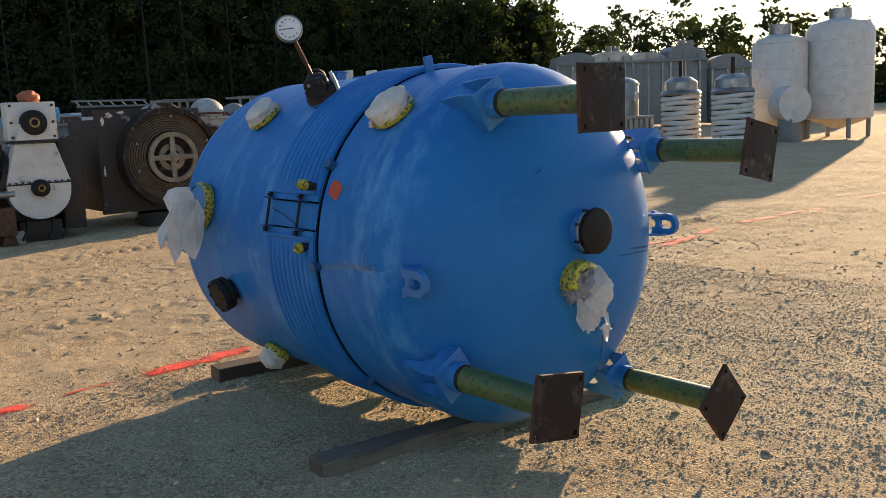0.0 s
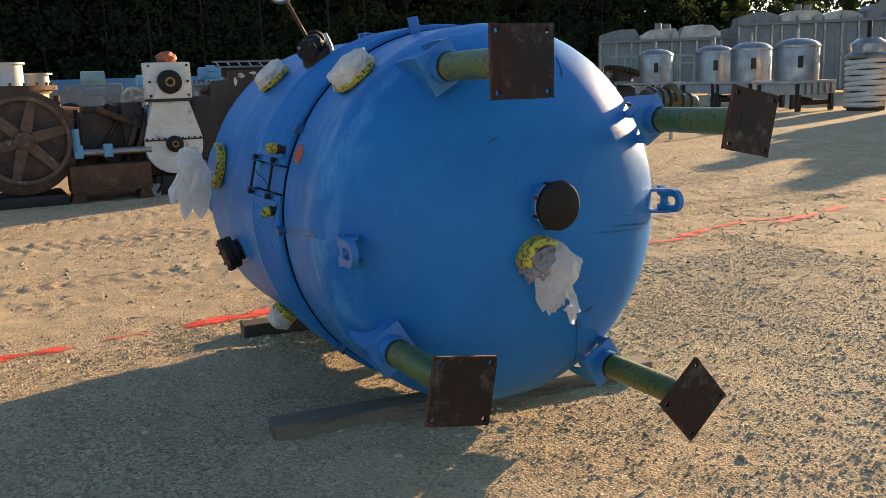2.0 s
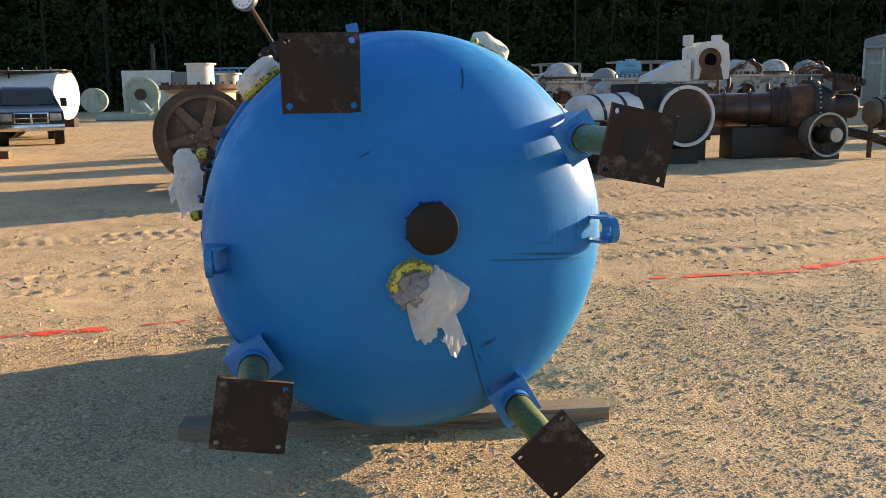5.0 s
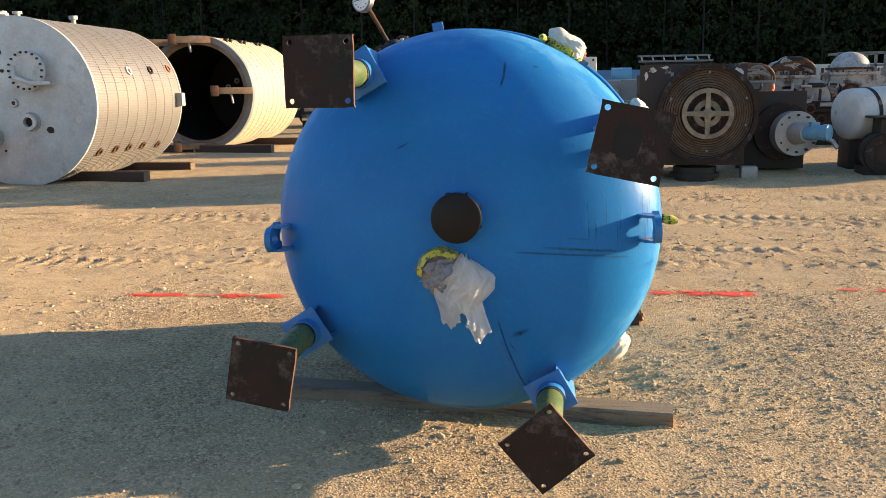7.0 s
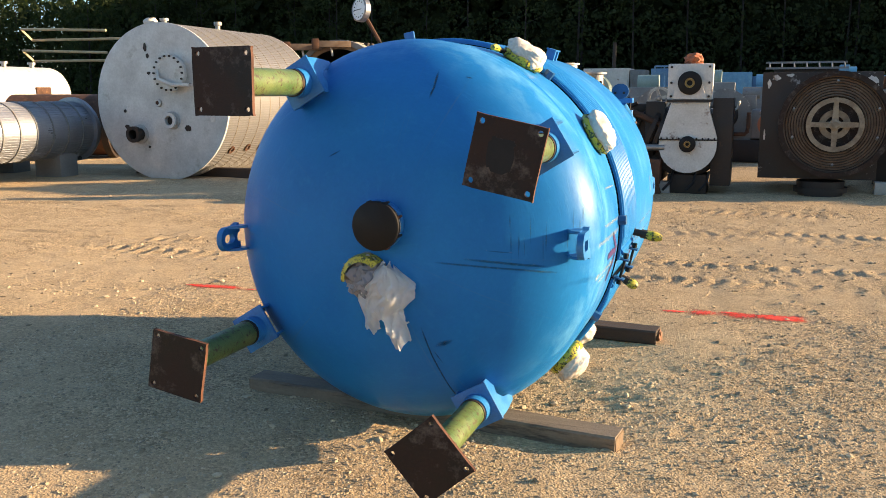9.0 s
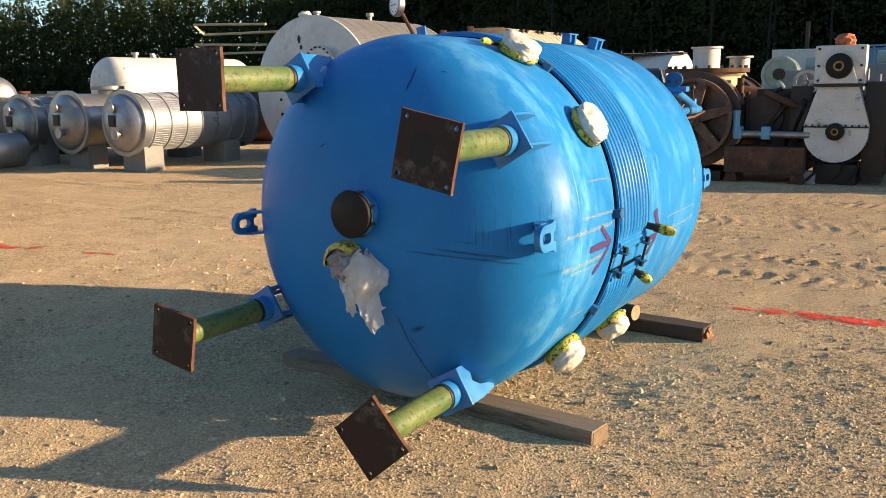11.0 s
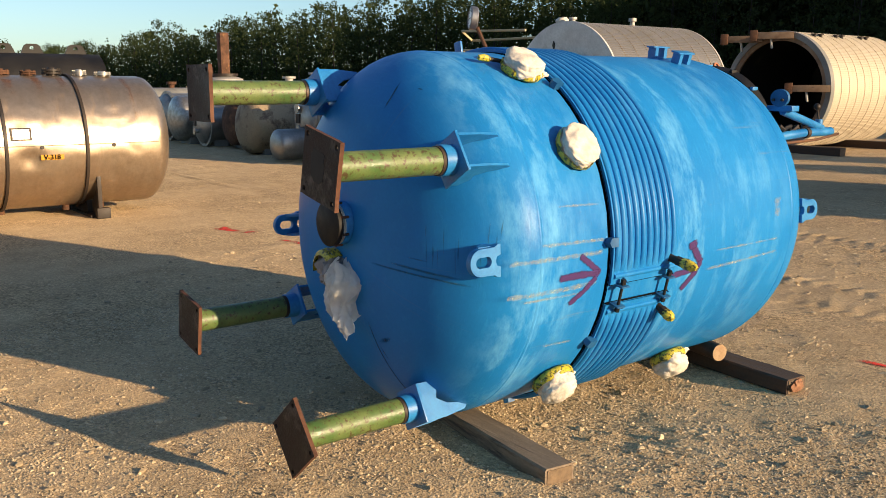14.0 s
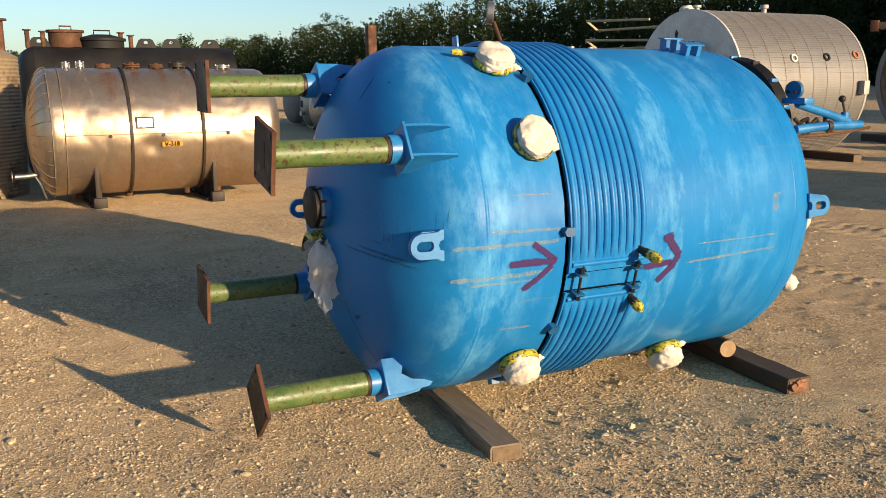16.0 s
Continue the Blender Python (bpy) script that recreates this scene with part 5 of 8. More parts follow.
part("shell", body, STAINLESS, v, angle=60)
for y in (2.55, 3.42):
    part("strap", lathe([(r - 0.010, y - 0.016), (r + 0.026, y - 0.016), (r + 0.026, y + 0.016), (r - 0.010, y + 0.016)], along_y(xc, zc), 72), DARK_IRON, v)
for y in (2.12, 3.55):
    saddle(xc, y, zc, r, 0.14, DARK_IRON, v)
    part("post", box((xc + 0.66, y, 0.36), (0.05, 0.05, 0.72), None, 0.006), DARK_IRON, v)
    part("post_foot", box((xc + 0.68, y + 0.02, 0.06), (0.12, 0.16, 0.13), None, 0.01), DARK_IRON, v)
for k, (y, rr, h) in enumerate(((1.92, 0.045, 0.10), (2.08, 0.05, 0.11), (2.36, 0.085, 0.08), (2.70, 0.095, 0.09), (3.00, 0.08, 0.08), (3.28, 0.10, 0.11), (3.60, 0.075, 0.09), (3.86, 0.09, 0.07))):
    mt = RUST_RED if k in (2, 3, 4) else (DARK_IRON if k == 5 else STEEL)
    nq = part("top_nozzle", lathe([(rr * 0.6, -0.06), (rr * 0.6, h * 0.3), (rr * 1.15, h * 0.3), (rr * 1.15, h * 0.5), (rr * 0.8, h * 0.5), (rr * 0.8, h * 0.58), (rr * 1.15, h * 0.58), (rr * 1.15, h * 0.78), (rr * 0.5, h * 0.8), (rr * 0.4, h), (0, h)], Matrix.Translation((xc + 0.04 * math.sin(k * 2), y, zc + r - 0.01)), 20), mt, v)
    for w in range(6):
        wa = 2 * math.pi * w / 6
        part("bolt", rod((xc + 0.04 * math.sin(k * 2) + rr * math.cos(wa), y + rr * math.sin(wa), zc + r - 0.01 + h * 0.2), (xc + 0.04 * math.sin(k * 2) + rr * math.cos(wa), y + rr * math.sin(wa), zc + r - 0.01 + h * 0.9), 0.008, seg=6), mt, nq)
for y in (2.30, 2.92, 3.72):
    part("side_plug", rod((xc + r - 0.03, y, 0.88), (xc + r + 0.02, y, 0.88), 0.022, seg=12), DARK_IRON, v)
for y in (1.95, 2.55, 3.3, 3.7):
    part("drain", rod((xc + 0.1, y, 0.02 + 0.04), (xc + 0.1, y, 0.14), 0.05, seg=14), RUST_RED, v)
def on_side(yy, z, lift):
    b = math.asin((z - zc) / r)
    return Vector((xc + (r + lift) * math.cos(b), yy, z))
def side_plate(name, y0, y1, z0, z1, lift, material, label=""):
    bm = bmesh.new()
    g = [[bm.verts.new(on_side(y0 + (y1 - y0) * i / 4, z0 + (z1 - z0) * j / 4, lift)) for j in range(5)] for i in range(5)]
    for i in range(4):
        for j in range(4):
            bm.faces.new((g[i][j], g[i + 1][j], g[i + 1][j + 1], g[i][j + 1]))
    return part(name, bm, material, v, label)
def side_run(y, wide, z0, z1, seed):
    """A run of rust down the tank's side, thin at its rim."""
    bm = bmesh.new()
    lay = bm.verts.layers.float_color.new("cover")
    g = []
    for i in range(9):
        row = []
        for j in range(25):
            f = i / 8 * 2 - 1
            q = bm.verts.new(on_side(y + wide * f * (1 + 0.25 * noise.noise(Vector((j * 0.2, seed, 0)))), z0 + (z1 - z0) * j / 24, 0.030))
            c = (1 - abs(f) ** 1.5) * (0.25 + 0.75 * j / 24) * (0.75 + 0.6 * noise.noise(Vector((f * 3, j * 0.12, seed))))
            q[lay] = (c, c, c, 1)
            row.append(q)
        g.append(row)
    for i in range(8):
        for j in range(24):
            bm.faces.new((g[i][j], g[i + 1][j], g[i + 1][j + 1], g[i][j + 1]))
    return part("rust_run", bm, RUST_RUN, v, "brown rust run below a nozzle")


for k, (y, wide, z0) in enumerate(((2.36, 0.16, 1.18), (2.70, 0.10, 1.42), (3.02, 0.09, 1.45), (3.30, 0.08, 1.5), (4.02, 0.05, 1.15))):
    side_run(y, wide, z0, zc + r - 0.03, k * 3.1)
for k in range(28):
    a = 2 * math.pi * k / 28
    if math.cos(a) > -0.35:
        part("gore_seam", tube([Vector((xc + (q + 0.022) * math.cos(a), w, zc + (q + 0.022) * math.sin(a))) for q, w in dome(r, 0.27, 1.67, -1)[:6]], 0.0035, 5), HUB_GREY, v)
for y in (1.66, 1.80):
    part("seam", lathe([(r + 0.004, y - 0.004), (r + 0.020, y - 0.003), (r + 0.020, y + 0.003), (r + 0.004, y + 0.004)], along_y(xc, zc), 96), HUB_GREY, v)
side_plate("lap_seam", 1.80, 4.26, 0.896, 0.904, 0.018, HUB_GREY)
side_plate("name_plate", 2.62, 2.80, 0.98, 1.09, 0.020, STEEL, "small steel name plate in a frame")
side_plate("plate_frame", 2.60, 2.82, 0.965, 1.105, 0.014, DARK_IRON)
side_plate("tank_label", 2.90, 3.15, 0.735, 0.795, 0.020, YELLOW_LABEL, "orange label reading V-318")
tx = bpy.data.curves.new("label_text", "FONT")
tx.offset = 0.0015
tx.body, tx.size, tx.extrude, tx.align_x, tx.align_y = "V-318", 0.075, 0.0006, "CENTER", "CENTER"
tx.materials.append(GAP_BLACK)
to = new("label_text", tx)
to.parent = v
to.matrix_parent_inverse = base_of(v).inverted()
to.matrix_basis = Matrix.Translation(on_side(3.02, 0.765, 0.030)) @ Matrix.Rotation(radians(90), 4, "Z") @ Matrix.Rotation(radians(80), 4, "X")
bv = part("end_valve", tube([(xc + 0.3, 1.55, 0.42), (xc + 0.32, 1.35, 0.40), (xc + 0.34, 1.22, 0.40)], 0.03, 10), STEEL, v, "small drain valve")
part("wheel", rod((xc + 0.34, 1.20, 0.40), (xc + 0.34, 1.19, 0.40), 0.07, seg=16), STEEL, bv)
part("lever", tube([(xc + 0.42, 1.45, 0.40), (xc + 0.46, 1.5, 0.30), (xc + 0.40, 1.55, 0.12)], 0.012, 8), STEEL, bv)

# long black tank behind it
b = thing("black_tank", (-11.6, 2.6, 0), "matt black tank with hatches and lifting eyes on top", "tank")
br = 0.98
out = [(-br, 0.05), (br, 0.05), (br, 1.52), (0.94, 1.70), (0.84, 1.86), (0.70, 1.98), (0.52, 2.05), (-0.52, 2.05), (-0.70, 1.98), (-0.84, 1.86), (-0.94, 1.70), (-br, 1.52)]
part("body", prism(out, 3.02, Matrix.Translation((-11.7, 3.19, 0)) @ Matrix.Rotation(radians(90), 4, "X")), BLACK_PAINT, b, angle=50)
bm = bmesh.new()
loops = [[bm.verts.new((-11.7 + x * k, y, 1.0 + (z - 1.0) * k)) for x, z in out] for y, k in ((1.69, 1.0), (1.60, 0.975), (1.53, 0.92), (1.48, 0.82), (1.46, 0.6))]
for la, lb in zip(loops, loops[1:]):
    for q in range(len(out)):
        bm.faces.new((la[q], la[(q + 1) % len(out)], lb[(q + 1) % len(out)], lb[q]))
bm.faces.new(loops[-1])
part("dished_end", bm, BLACK_PAINT, b, angle=50)
for y in (1.78, 3.36, 3.76, 4.39):
    eye = [(-0.17, 0), (-0.11, 0.13), (-0.07, 0.155), (0.07, 0.155), (0.11, 0.13), (0.17, 0)]
    part("lifting_eye", prism(eye, 0.03, hole=[(0.035 * math.cos(radians(q)), 0.09 + 0.035 * math.sin(radians(q))) for q in (210, 170, 120, 60, 10, -30)], m=Matrix.Translation((-11.3, y, 2.04)) @ Matrix.Rotation(radians(90), 4, "Z") @ Matrix.Rotation(radians(90), 4, "X")), BLACK_PAINT, b)
ht = part("hatch", lathe([(0.25, 0), (0.25, 0.24), (0.28, 0.24), (0.28, 0.28), (0, 0.29)], Matrix.Translation((-11.4, 2.17, 2.03)), 28), RUST_RED, b, "rusty brown hatch")
part("hatch_handle", tube([(-11.4, 2.09, 2.31), (-11.4, 2.09, 2.37), (-11.4, 2.26, 2.37), (-11.4, 2.26, 2.31)], 0.012, 8), RUST_RED, ht)
ht = part("hatch", lathe([(0.34, 0), (0.34, 0.12), (0.37, 0.12), (0.37, 0.16), (0.15, 0.22), (0, 0.22)], Matrix.Translation((-11.4, 2.70, 2.03)), 28), BLACK_PAINT, b, "black hatch")
part("hatch_handle", tube([(-11.3, 2.58, 2.24), (-11.3, 2.58, 2.31), (-11.3, 2.82, 2.31), (-11.3, 2.82, 2.24)], 0.012, 8), BLACK_PAINT, ht)
for y, h in ((1.62, 0.26), (1.84, 0.24), (2.98, 0.24), (3.13, 0.20)):
    part("vent_pipe", lathe([(0.035, 0), (0.035, h), (0.06, h), (0.06, h + 0.02), (0, h + 0.02)], Matrix.Translation((-11.3, y, 2.03)), 14), RUST_RED, b)
# ribbed grey column at its side
c = thing("ribbed_column", (-9.75, 0.52, 0), "ribbed tan steel vessel with a rusty pipe on top", "tank")
part("shell", lathe([(0, 0.0), (0.90, 0.0)] + [(0.90 + (0.010 if k % 2 else 0), 0.03 + 0.025 * k) for k in range(74)] + [(0.75, 1.95), (0, 2.0)], Matrix.Translation((-9.75, 0.52, 0)), 56), OCHRE_STEEL, c, angle=20)
cp = part("pipe", rod((-9.6, 1.23, 1.85), (-9.6, 1.23, 2.34), 0.05, seg=14), RUST_RED, c, "rusty flanged pipe")
part("pipe_flange", lathe([(0.05, 0), (0.10, 0), (0.10, 0.03), (0.05, 0.03)], Matrix.Translation((-9.6, 1.23, 2.33)), 18), RUST_RED, cp)

# ribbed, clad white storage tank on timbers
def clad_tank(xc, y0, y1, r, zc, name, label, skin):
    t = thing(name, (xc, (y0 + y1) / 2, gz(xc, y0)), label, "tank", "large tanks on timbers")
    part("cladding", lathe([(r, y0), (r, y1)], along_y(xc, zc), 96), skin, t, "pale ribbed aluminium cladding")
    for k in range(190):
        a = 360 / 190 * k
        aa = radians(a)
        m = Matrix.Translation((xc + r * math.cos(aa), (y0 + y1) / 2, zc + r * math.sin(aa))) @ Matrix.Rotation(-aa, 4, "Y")
        if math.cos(aa) > -0.2 and (math.cos(aa) > 0 or math.sin(aa) > 0):
            ob = bpy.data.objects.new("rib", rib_mesh(y1 - y0, skin))
            scene.collection.objects.link(ob)
            ob.parent, ob.matrix_parent_inverse, ob.matrix_basis = t, base_of(t).inverted(), m
    k = y0 + 0.02
    while k < y1:
        part("band", lathe([(r, k - 0.006), (r + 0.0095, k - 0.006), (r + 0.0095, k + 0.006), (r, k + 0.006)], along_y(xc, zc), 96), HUB_GREY, t)
        k += 0.335
    return t


_rib = {}


def rib_mesh(length, skin=ALU):
    if length not in _rib:
        bm = box((0.002, 0, 0), (0.012, length, 0.022))
        me = bpy.data.meshes.new("rib")
        bm.to_mesh(me)
        bm.free()
        me.materials.append(skin)
        _rib[length] = me
    return _rib[length]


x1, r1 = -8.33, 1.33
t1 = clad_tank(x1, 12.1, 15.15, r1, 1.37, "clad_tank", "pale ribbed metal-clad tank with a flat scuffed end", ALU)
part("end_plate", lathe([(0, 12.075), (r1 - 0.02, 12.085), (r1 + 0.02, 12.09), (r1 + 0.02, 12.13), (0, 12.14)], along_y(x1, 1.37), 96), END_STEEL, t1, "scuffed pale grey flat end with green and brown stains")
part("rear_plate", lathe([(0, 15.14), (r1 + 0.01, 15.14), (r1 + 0.01, 15.18), (0, 15.18)], along_y(x1, 1.37), 72), PALE_STEEL, t1)
mw = part("manway", lathe([(0.27, -0.02), (0.27, 0.10), (0.31, 0.10), (0.31, 0.14), (0.0, 0.15)], facing(-8.05, 12.08, 1.86), 36), END_STEEL, t1, "bolted round manway cover")
for k in range(18):
    a = 2 * math.pi * k / 18
    part("bolt", rod((-8.05 + 0.285 * math.cos(a), 11.99, 1.86 + 0.285 * math.sin(a)), (-8.05 + 0.285 * math.cos(a), 11.91, 1.86 + 0.285 * math.sin(a)), 0.018, seg=6), DARK_IRON, mw)
part("handle", tube([(-8.28, 11.95, 1.90), (-8.2, 11.86, 1.76), (-7.95, 11.86, 1.66), (-7.72, 11.92, 1.66), (-7.66, 12.02, 1.66)], 0.035, 10), WHITE_PAINT, mw, "white bent lever")
for x, z, rr, ln, mt in ((-8.12, 1.06, 0.13, 0.11, END_STEEL), (-8.80, 0.82, 0.14, 0.22, DARK_IRON), (-8.38, 1.36, 0.06, 0.05, WHITE_PAINT)):
    m = facing(x, 12.08, z)
    nz = part("nozzle", lathe([(rr * 0.72, -0.02), (rr * 0.72, ln * 0.6), (rr, ln * 0.6), (rr, ln), (rr * 0.62, ln), (rr * 0.62, 0.02), (0, 0.02)], m, 28), mt, t1)
    part("collar", lathe([(rr * 0.8, 0.0), (rr * 1.2, 0.0), (rr * 1.2, 0.02), (rr * 0.8, 0.03)], m, 28), PALE_STEEL, nz)
    part("bore", lathe([(rr * 0.60, 0.03), (rr * 0.5, 0.04), (0, 0.04)], m, 24), RUST_RED if mt == WHITE_PAINT else DARK_IRON, nz)
for x, z, rw, rh in ((-7.80, 0.93, 0.062, 0.055), (-8.60, 2.30, 0.032, 0.065), (-8.56, 2.16, 0.028, 0.040), (-8.34, 1.97, 0.030, 0.030), (-8.55, 1.87, 0.032, 0.028), (-9.10, 1.22, 0.026, 0.028), (-9.07, 0.95, 0.042, 0.040), (-8.62, 0.60, 0.02, 0.02), (-7.3, 1.1, 0.05, 0.065)):
    hole_edge = [(rw * (1 + 0.35 * noise.noise(Vector((x * 5, z * 5, q)))) * math.cos(q * 0.5236), rh * (1 + 0.35 * noise.noise(Vector((z * 5, x * 5, q + 9)))) * math.sin(q * 0.5236)) for q in range(12)]
    part("patch", prism(hole_edge, 0.012, facing(x, 12.075, z)), DARK_IRON if x != -7.3 else WHITE_PAINT, t1)
for y, a, mt in ((13.36, 21.5, CANVAS), (14.17, 22.7, BLACK_PAINT), (14.93, 24.8, ORANGE), (12.55, -38, RUST_RED), (13.05, -37, RUST_RED), (13.5, -37, RUST_RED), (14.0, -37, RUST_RED), (14.6, -38, RUST_RED)):
    m = Matrix.Translation((x1 + r1 * math.cos(radians(a)), y, 1.37 + r1 * math.sin(radians(a)))) @ Matrix.Rotation(radians(90 - a), 4, "Y")
    part("port", lathe([(0.045, 0), (0.075, 0), (0.075, 0.03), (0.045, 0.03), (0.045, 0)], m, 18), mt, t1)
for x, y, h in ((-8.3, 12.25, 0.10), (-8.33, 13.9, 0.16), (-8.6, 12.3, 0.12)):
    stub(x, y, 1.37 + r1 - 0.01, 0.075, h, PALE_STEEL, t1)
part("junction_box", box((x1 + r1 + 0.06, 15.0, 1.36), (0.14, 0.14, 0.24), None, 0.01), PALE_STEEL, t1, "small steel junction box")
part("top_cap", ball((-8.62, 12.3, 2.74), 0.13, None, (1, 1, 0.6), 2), CANVAS, t1)
for z in (2.62, 2.24):
    part("ladder_frame", tube([(-9.5, 12.2, z), (-11.2, 12.0, z + 0.05), (-11.35, 12.4, z - 0.12), (-9.4, 12.6, z - 0.12)], 0.024, 8), CREAM_RAIL, t1, "yellow tubular handrail")
for a, b2 in (((-9.4, 12.75), (-6.5, 12.60)), ((-9.6, 14.6), (-6.55, 14.5))):
    timber((*a, 0), (*b2, 0), 0.2, 0.17, gz(a[0], a[1]) - 0.02, DARK_TIMBER, "timber", "dark square timber under the clad tank", 5)
# second clad tank, its mouth open
x2, r2 = -8.2, 1.30
t2k = clad_tank(x2, 18.8, 22.3, r2, 1.47, "open_tank", "pale ribbed metal-clad tank with an open dark mouth", CREAM_ALU)
part("liner", lathe([(r2 - 0.08, 18.75), (r2 - 0.08, 22.2), (0, 22.25)], along_y(x2, 1.47), 72), BLACK_PAINT, t2k, "black inside")
part("mouth_ring", lathe([(r2 - 0.10, 18.70), (r2 + 0.02, 18.70), (r2 + 0.02, 18.84), (r2 - 0.10, 18.84), (r2 - 0.10, 18.70)], along_y(x2, 1.47), 72), GREY_PAINT, t2k, "dark grey rim")
part("inner_rim", lathe([(r2 - 0.20, 18.74), (r2 - 0.10, 18.73), (r2 - 0.10, 18.80), (r2 - 0.20, 18.80), (r2 - 0.20, 18.74)], along_y(x2, 1.47), 72), TAN_RUST, t2k, "rusty inner ring")
for a in (2, 76, 112, -78):
    q = Vector((x2 + (r2 - 0.06) * math.cos(radians(a)), 18.72, 1.47 + (r2 - 0.06) * math.sin(radians(a))))
    m = Matrix.Translation(q) @ Matrix.Rotation(radians(30), 4, "Z")
    cl = part("mouth_clamp", box((-0.36, -0.06, 0), (0.80, 0.15, 0.15), m, 0.012), TAN_RUST, t2k, "rusty square-tube clamp arm")
    part("clamp_end", box((-0.80, -0.06, 0), (0.16, 0.22, 0.24), m, 0.015), RUST_RED, cl)
    part("clamp_bolt", rod(m @ Vector((-0.45, -0.06, 0.05)), m @ Vector((-0.40, -0.06, -0.28)), 0.025, seg=8), PALE_STEEL, cl)
for x, z in ((-8.75, 1.62), (-8.72, 1.50), (-8.5, 1.78)):
    part("inner_flange", lathe([(0.03, 0), (0.075, 0), (0.075, 0.03), (0.03, 0.03)], facing(x, 21.9, z), 16), WHITE_PAINT, t2k)
for y in (19.2, 20.1, 21.2):
    for dy in (0, 0.25):
        stub(x2 + 0.55, y + dy, 1.47 + r2 * 0.90, 0.07, 0.08, DARK_IRON, t2k)
for yy in (18.6, 21.0):
    timber((-9.6, yy, 0), (-6.4, yy - 0.1, 0), 0.22, 0.18, gz(-8, yy) - 0.02, DARK_TIMBER, "timber", "dark square timber under the open tank", 6)

# pickup truck parked beyond
tr = thing("pickup_truck", (-7.0, 26.2, gz(-7, 26)), "dark blue pickup truck with a chrome grille, parked nose on", "truck")
tm = Matrix.Translation((-7.0, 25.4, gz(-7, 26))) @ Matrix.Rotation(radians(16), 4, "Z")
hood = bmesh.new()
prof = [(0.0, 0.55), (0.0, 1.08), (0.25, 1.16), (1.45, 1.26), (2.15, 1.86), (2.6, 1.93), (3.9, 1.90), (4.15, 1.35), (5.7, 1.32), (5.75, 0.60)]
w0 = []
for x in (-0.98, 0.98):
    w0.append([hood.verts.new(tm @ Vector((x * (0.80 if z > 1.4 else 1.0), y, z))) for y, z in prof])
for k in range(len(prof)):
    j = (k + 1) % len(prof)
    hood.faces.new((w0[0][k], w0[0][j], w0[1][j], w0[1][k]))
hood.faces.new(w0[0])
hood.faces.new(w0[1][::-1])
bmesh.ops.bevel(hood, geom=list(hood.edges), offset=0.05, segments=2, affect="EDGES")
part("body", hood, TRUCK_PAINT, tr)
ws = bmesh.new()
ws.faces.new([ws.verts.new(tm @ Vector(p)) for p in ((-0.80, 1.50, 1.33), (0.80, 1.50, 1.33), (0.70, 2.06, 1.83), (-0.70, 2.06, 1.83))])
part("windscreen", ws, GLASS_DARK, tr)
gr = part("grille", box((0, -0.02, 0.90), (1.05, 0.08, 0.36), tm, 0.03), CHROME, tr, "chrome crosshair grille")
for x in (-0.25, 0.25):
    for z in (0.82, 0.98):
        part("grille_opening", box((x, -0.065, z), (0.44, 0.02, 0.13), tm, 0.01), BLACK_PAINT, gr)
for s in (-1, 1):
    part("headlight", box((s * 0.72, -0.01, 0.93), (0.34, 0.08, 0.24), tm, 0.03), STEEL, tr, "clear headlight")
    part("mirror", box((s * 1.12, 1.65, 1.40), (0.20, 0.10, 0.28), tm, 0.02), BLACK_PAINT, tr)
    for y in (0.95, 4.6):
        wh = part("wheel", rod(tm @ Vector((s * 0.98, y, 0.40)), tm @ Vector((s * 0.70, y, 0.40)), 0.40, seg=28), BLACK_RUBBER, tr)
        part("rim", rod(tm @ Vector((s * 0.99, y, 0.40)), tm @ Vector((s * 0.90, y, 0.40)), 0.24, seg=18), STEEL, wh)
bp = part("bumper", box((0, -0.12, 0.60), (1.96, 0.18, 0.22), tm, 0.04), CHROME, tr, "chrome bumper")
part("plate_bar", box((0, -0.22, 0.58), (0.34, 0.01, 0.13), tm), WHITE_PAINT, bp)
# white road tank behind the truck
wt = thing("tank_trailer", (-10.5, 31, gz(-10, 31)), "white cylindrical road tank with a ladder deck", "trailer")
part("barrel", rod((-17.5, 33.0, 1.85), (-6.2, 29.5, 1.85), 0.95, seg=40), WHITE_PAINT, wt)
part("deck", box((-7.5, 29.4, 2.72), (3.0, 0.6, 0.08), Matrix()), DARK_IRON, wt)
for k in range(5):
    part("deck_post", rod((-8.7 + 0.5 * k, 29.4, 2.2), (-8.7 + 0.5 * k, 29.4, 2.9), 0.03, seg=8), DARK_IRON, wt)
part("chassis", box((-11, 31, 0.75), (9.5, 0.9, 0.35), Matrix.Translation((0, 0, 0)), 0), DARK_IRON, wt)
for x, y in ((-15.5, 32.4), (-14.4, 32.0), (-8.2, 30.1)):
    part("wheel", rod((x - 0.3, y - 0.9, 0.72), (x - 0.4, y + 0.9, 0.72), 0.5, seg=24), BLACK_RUBBER, wt)

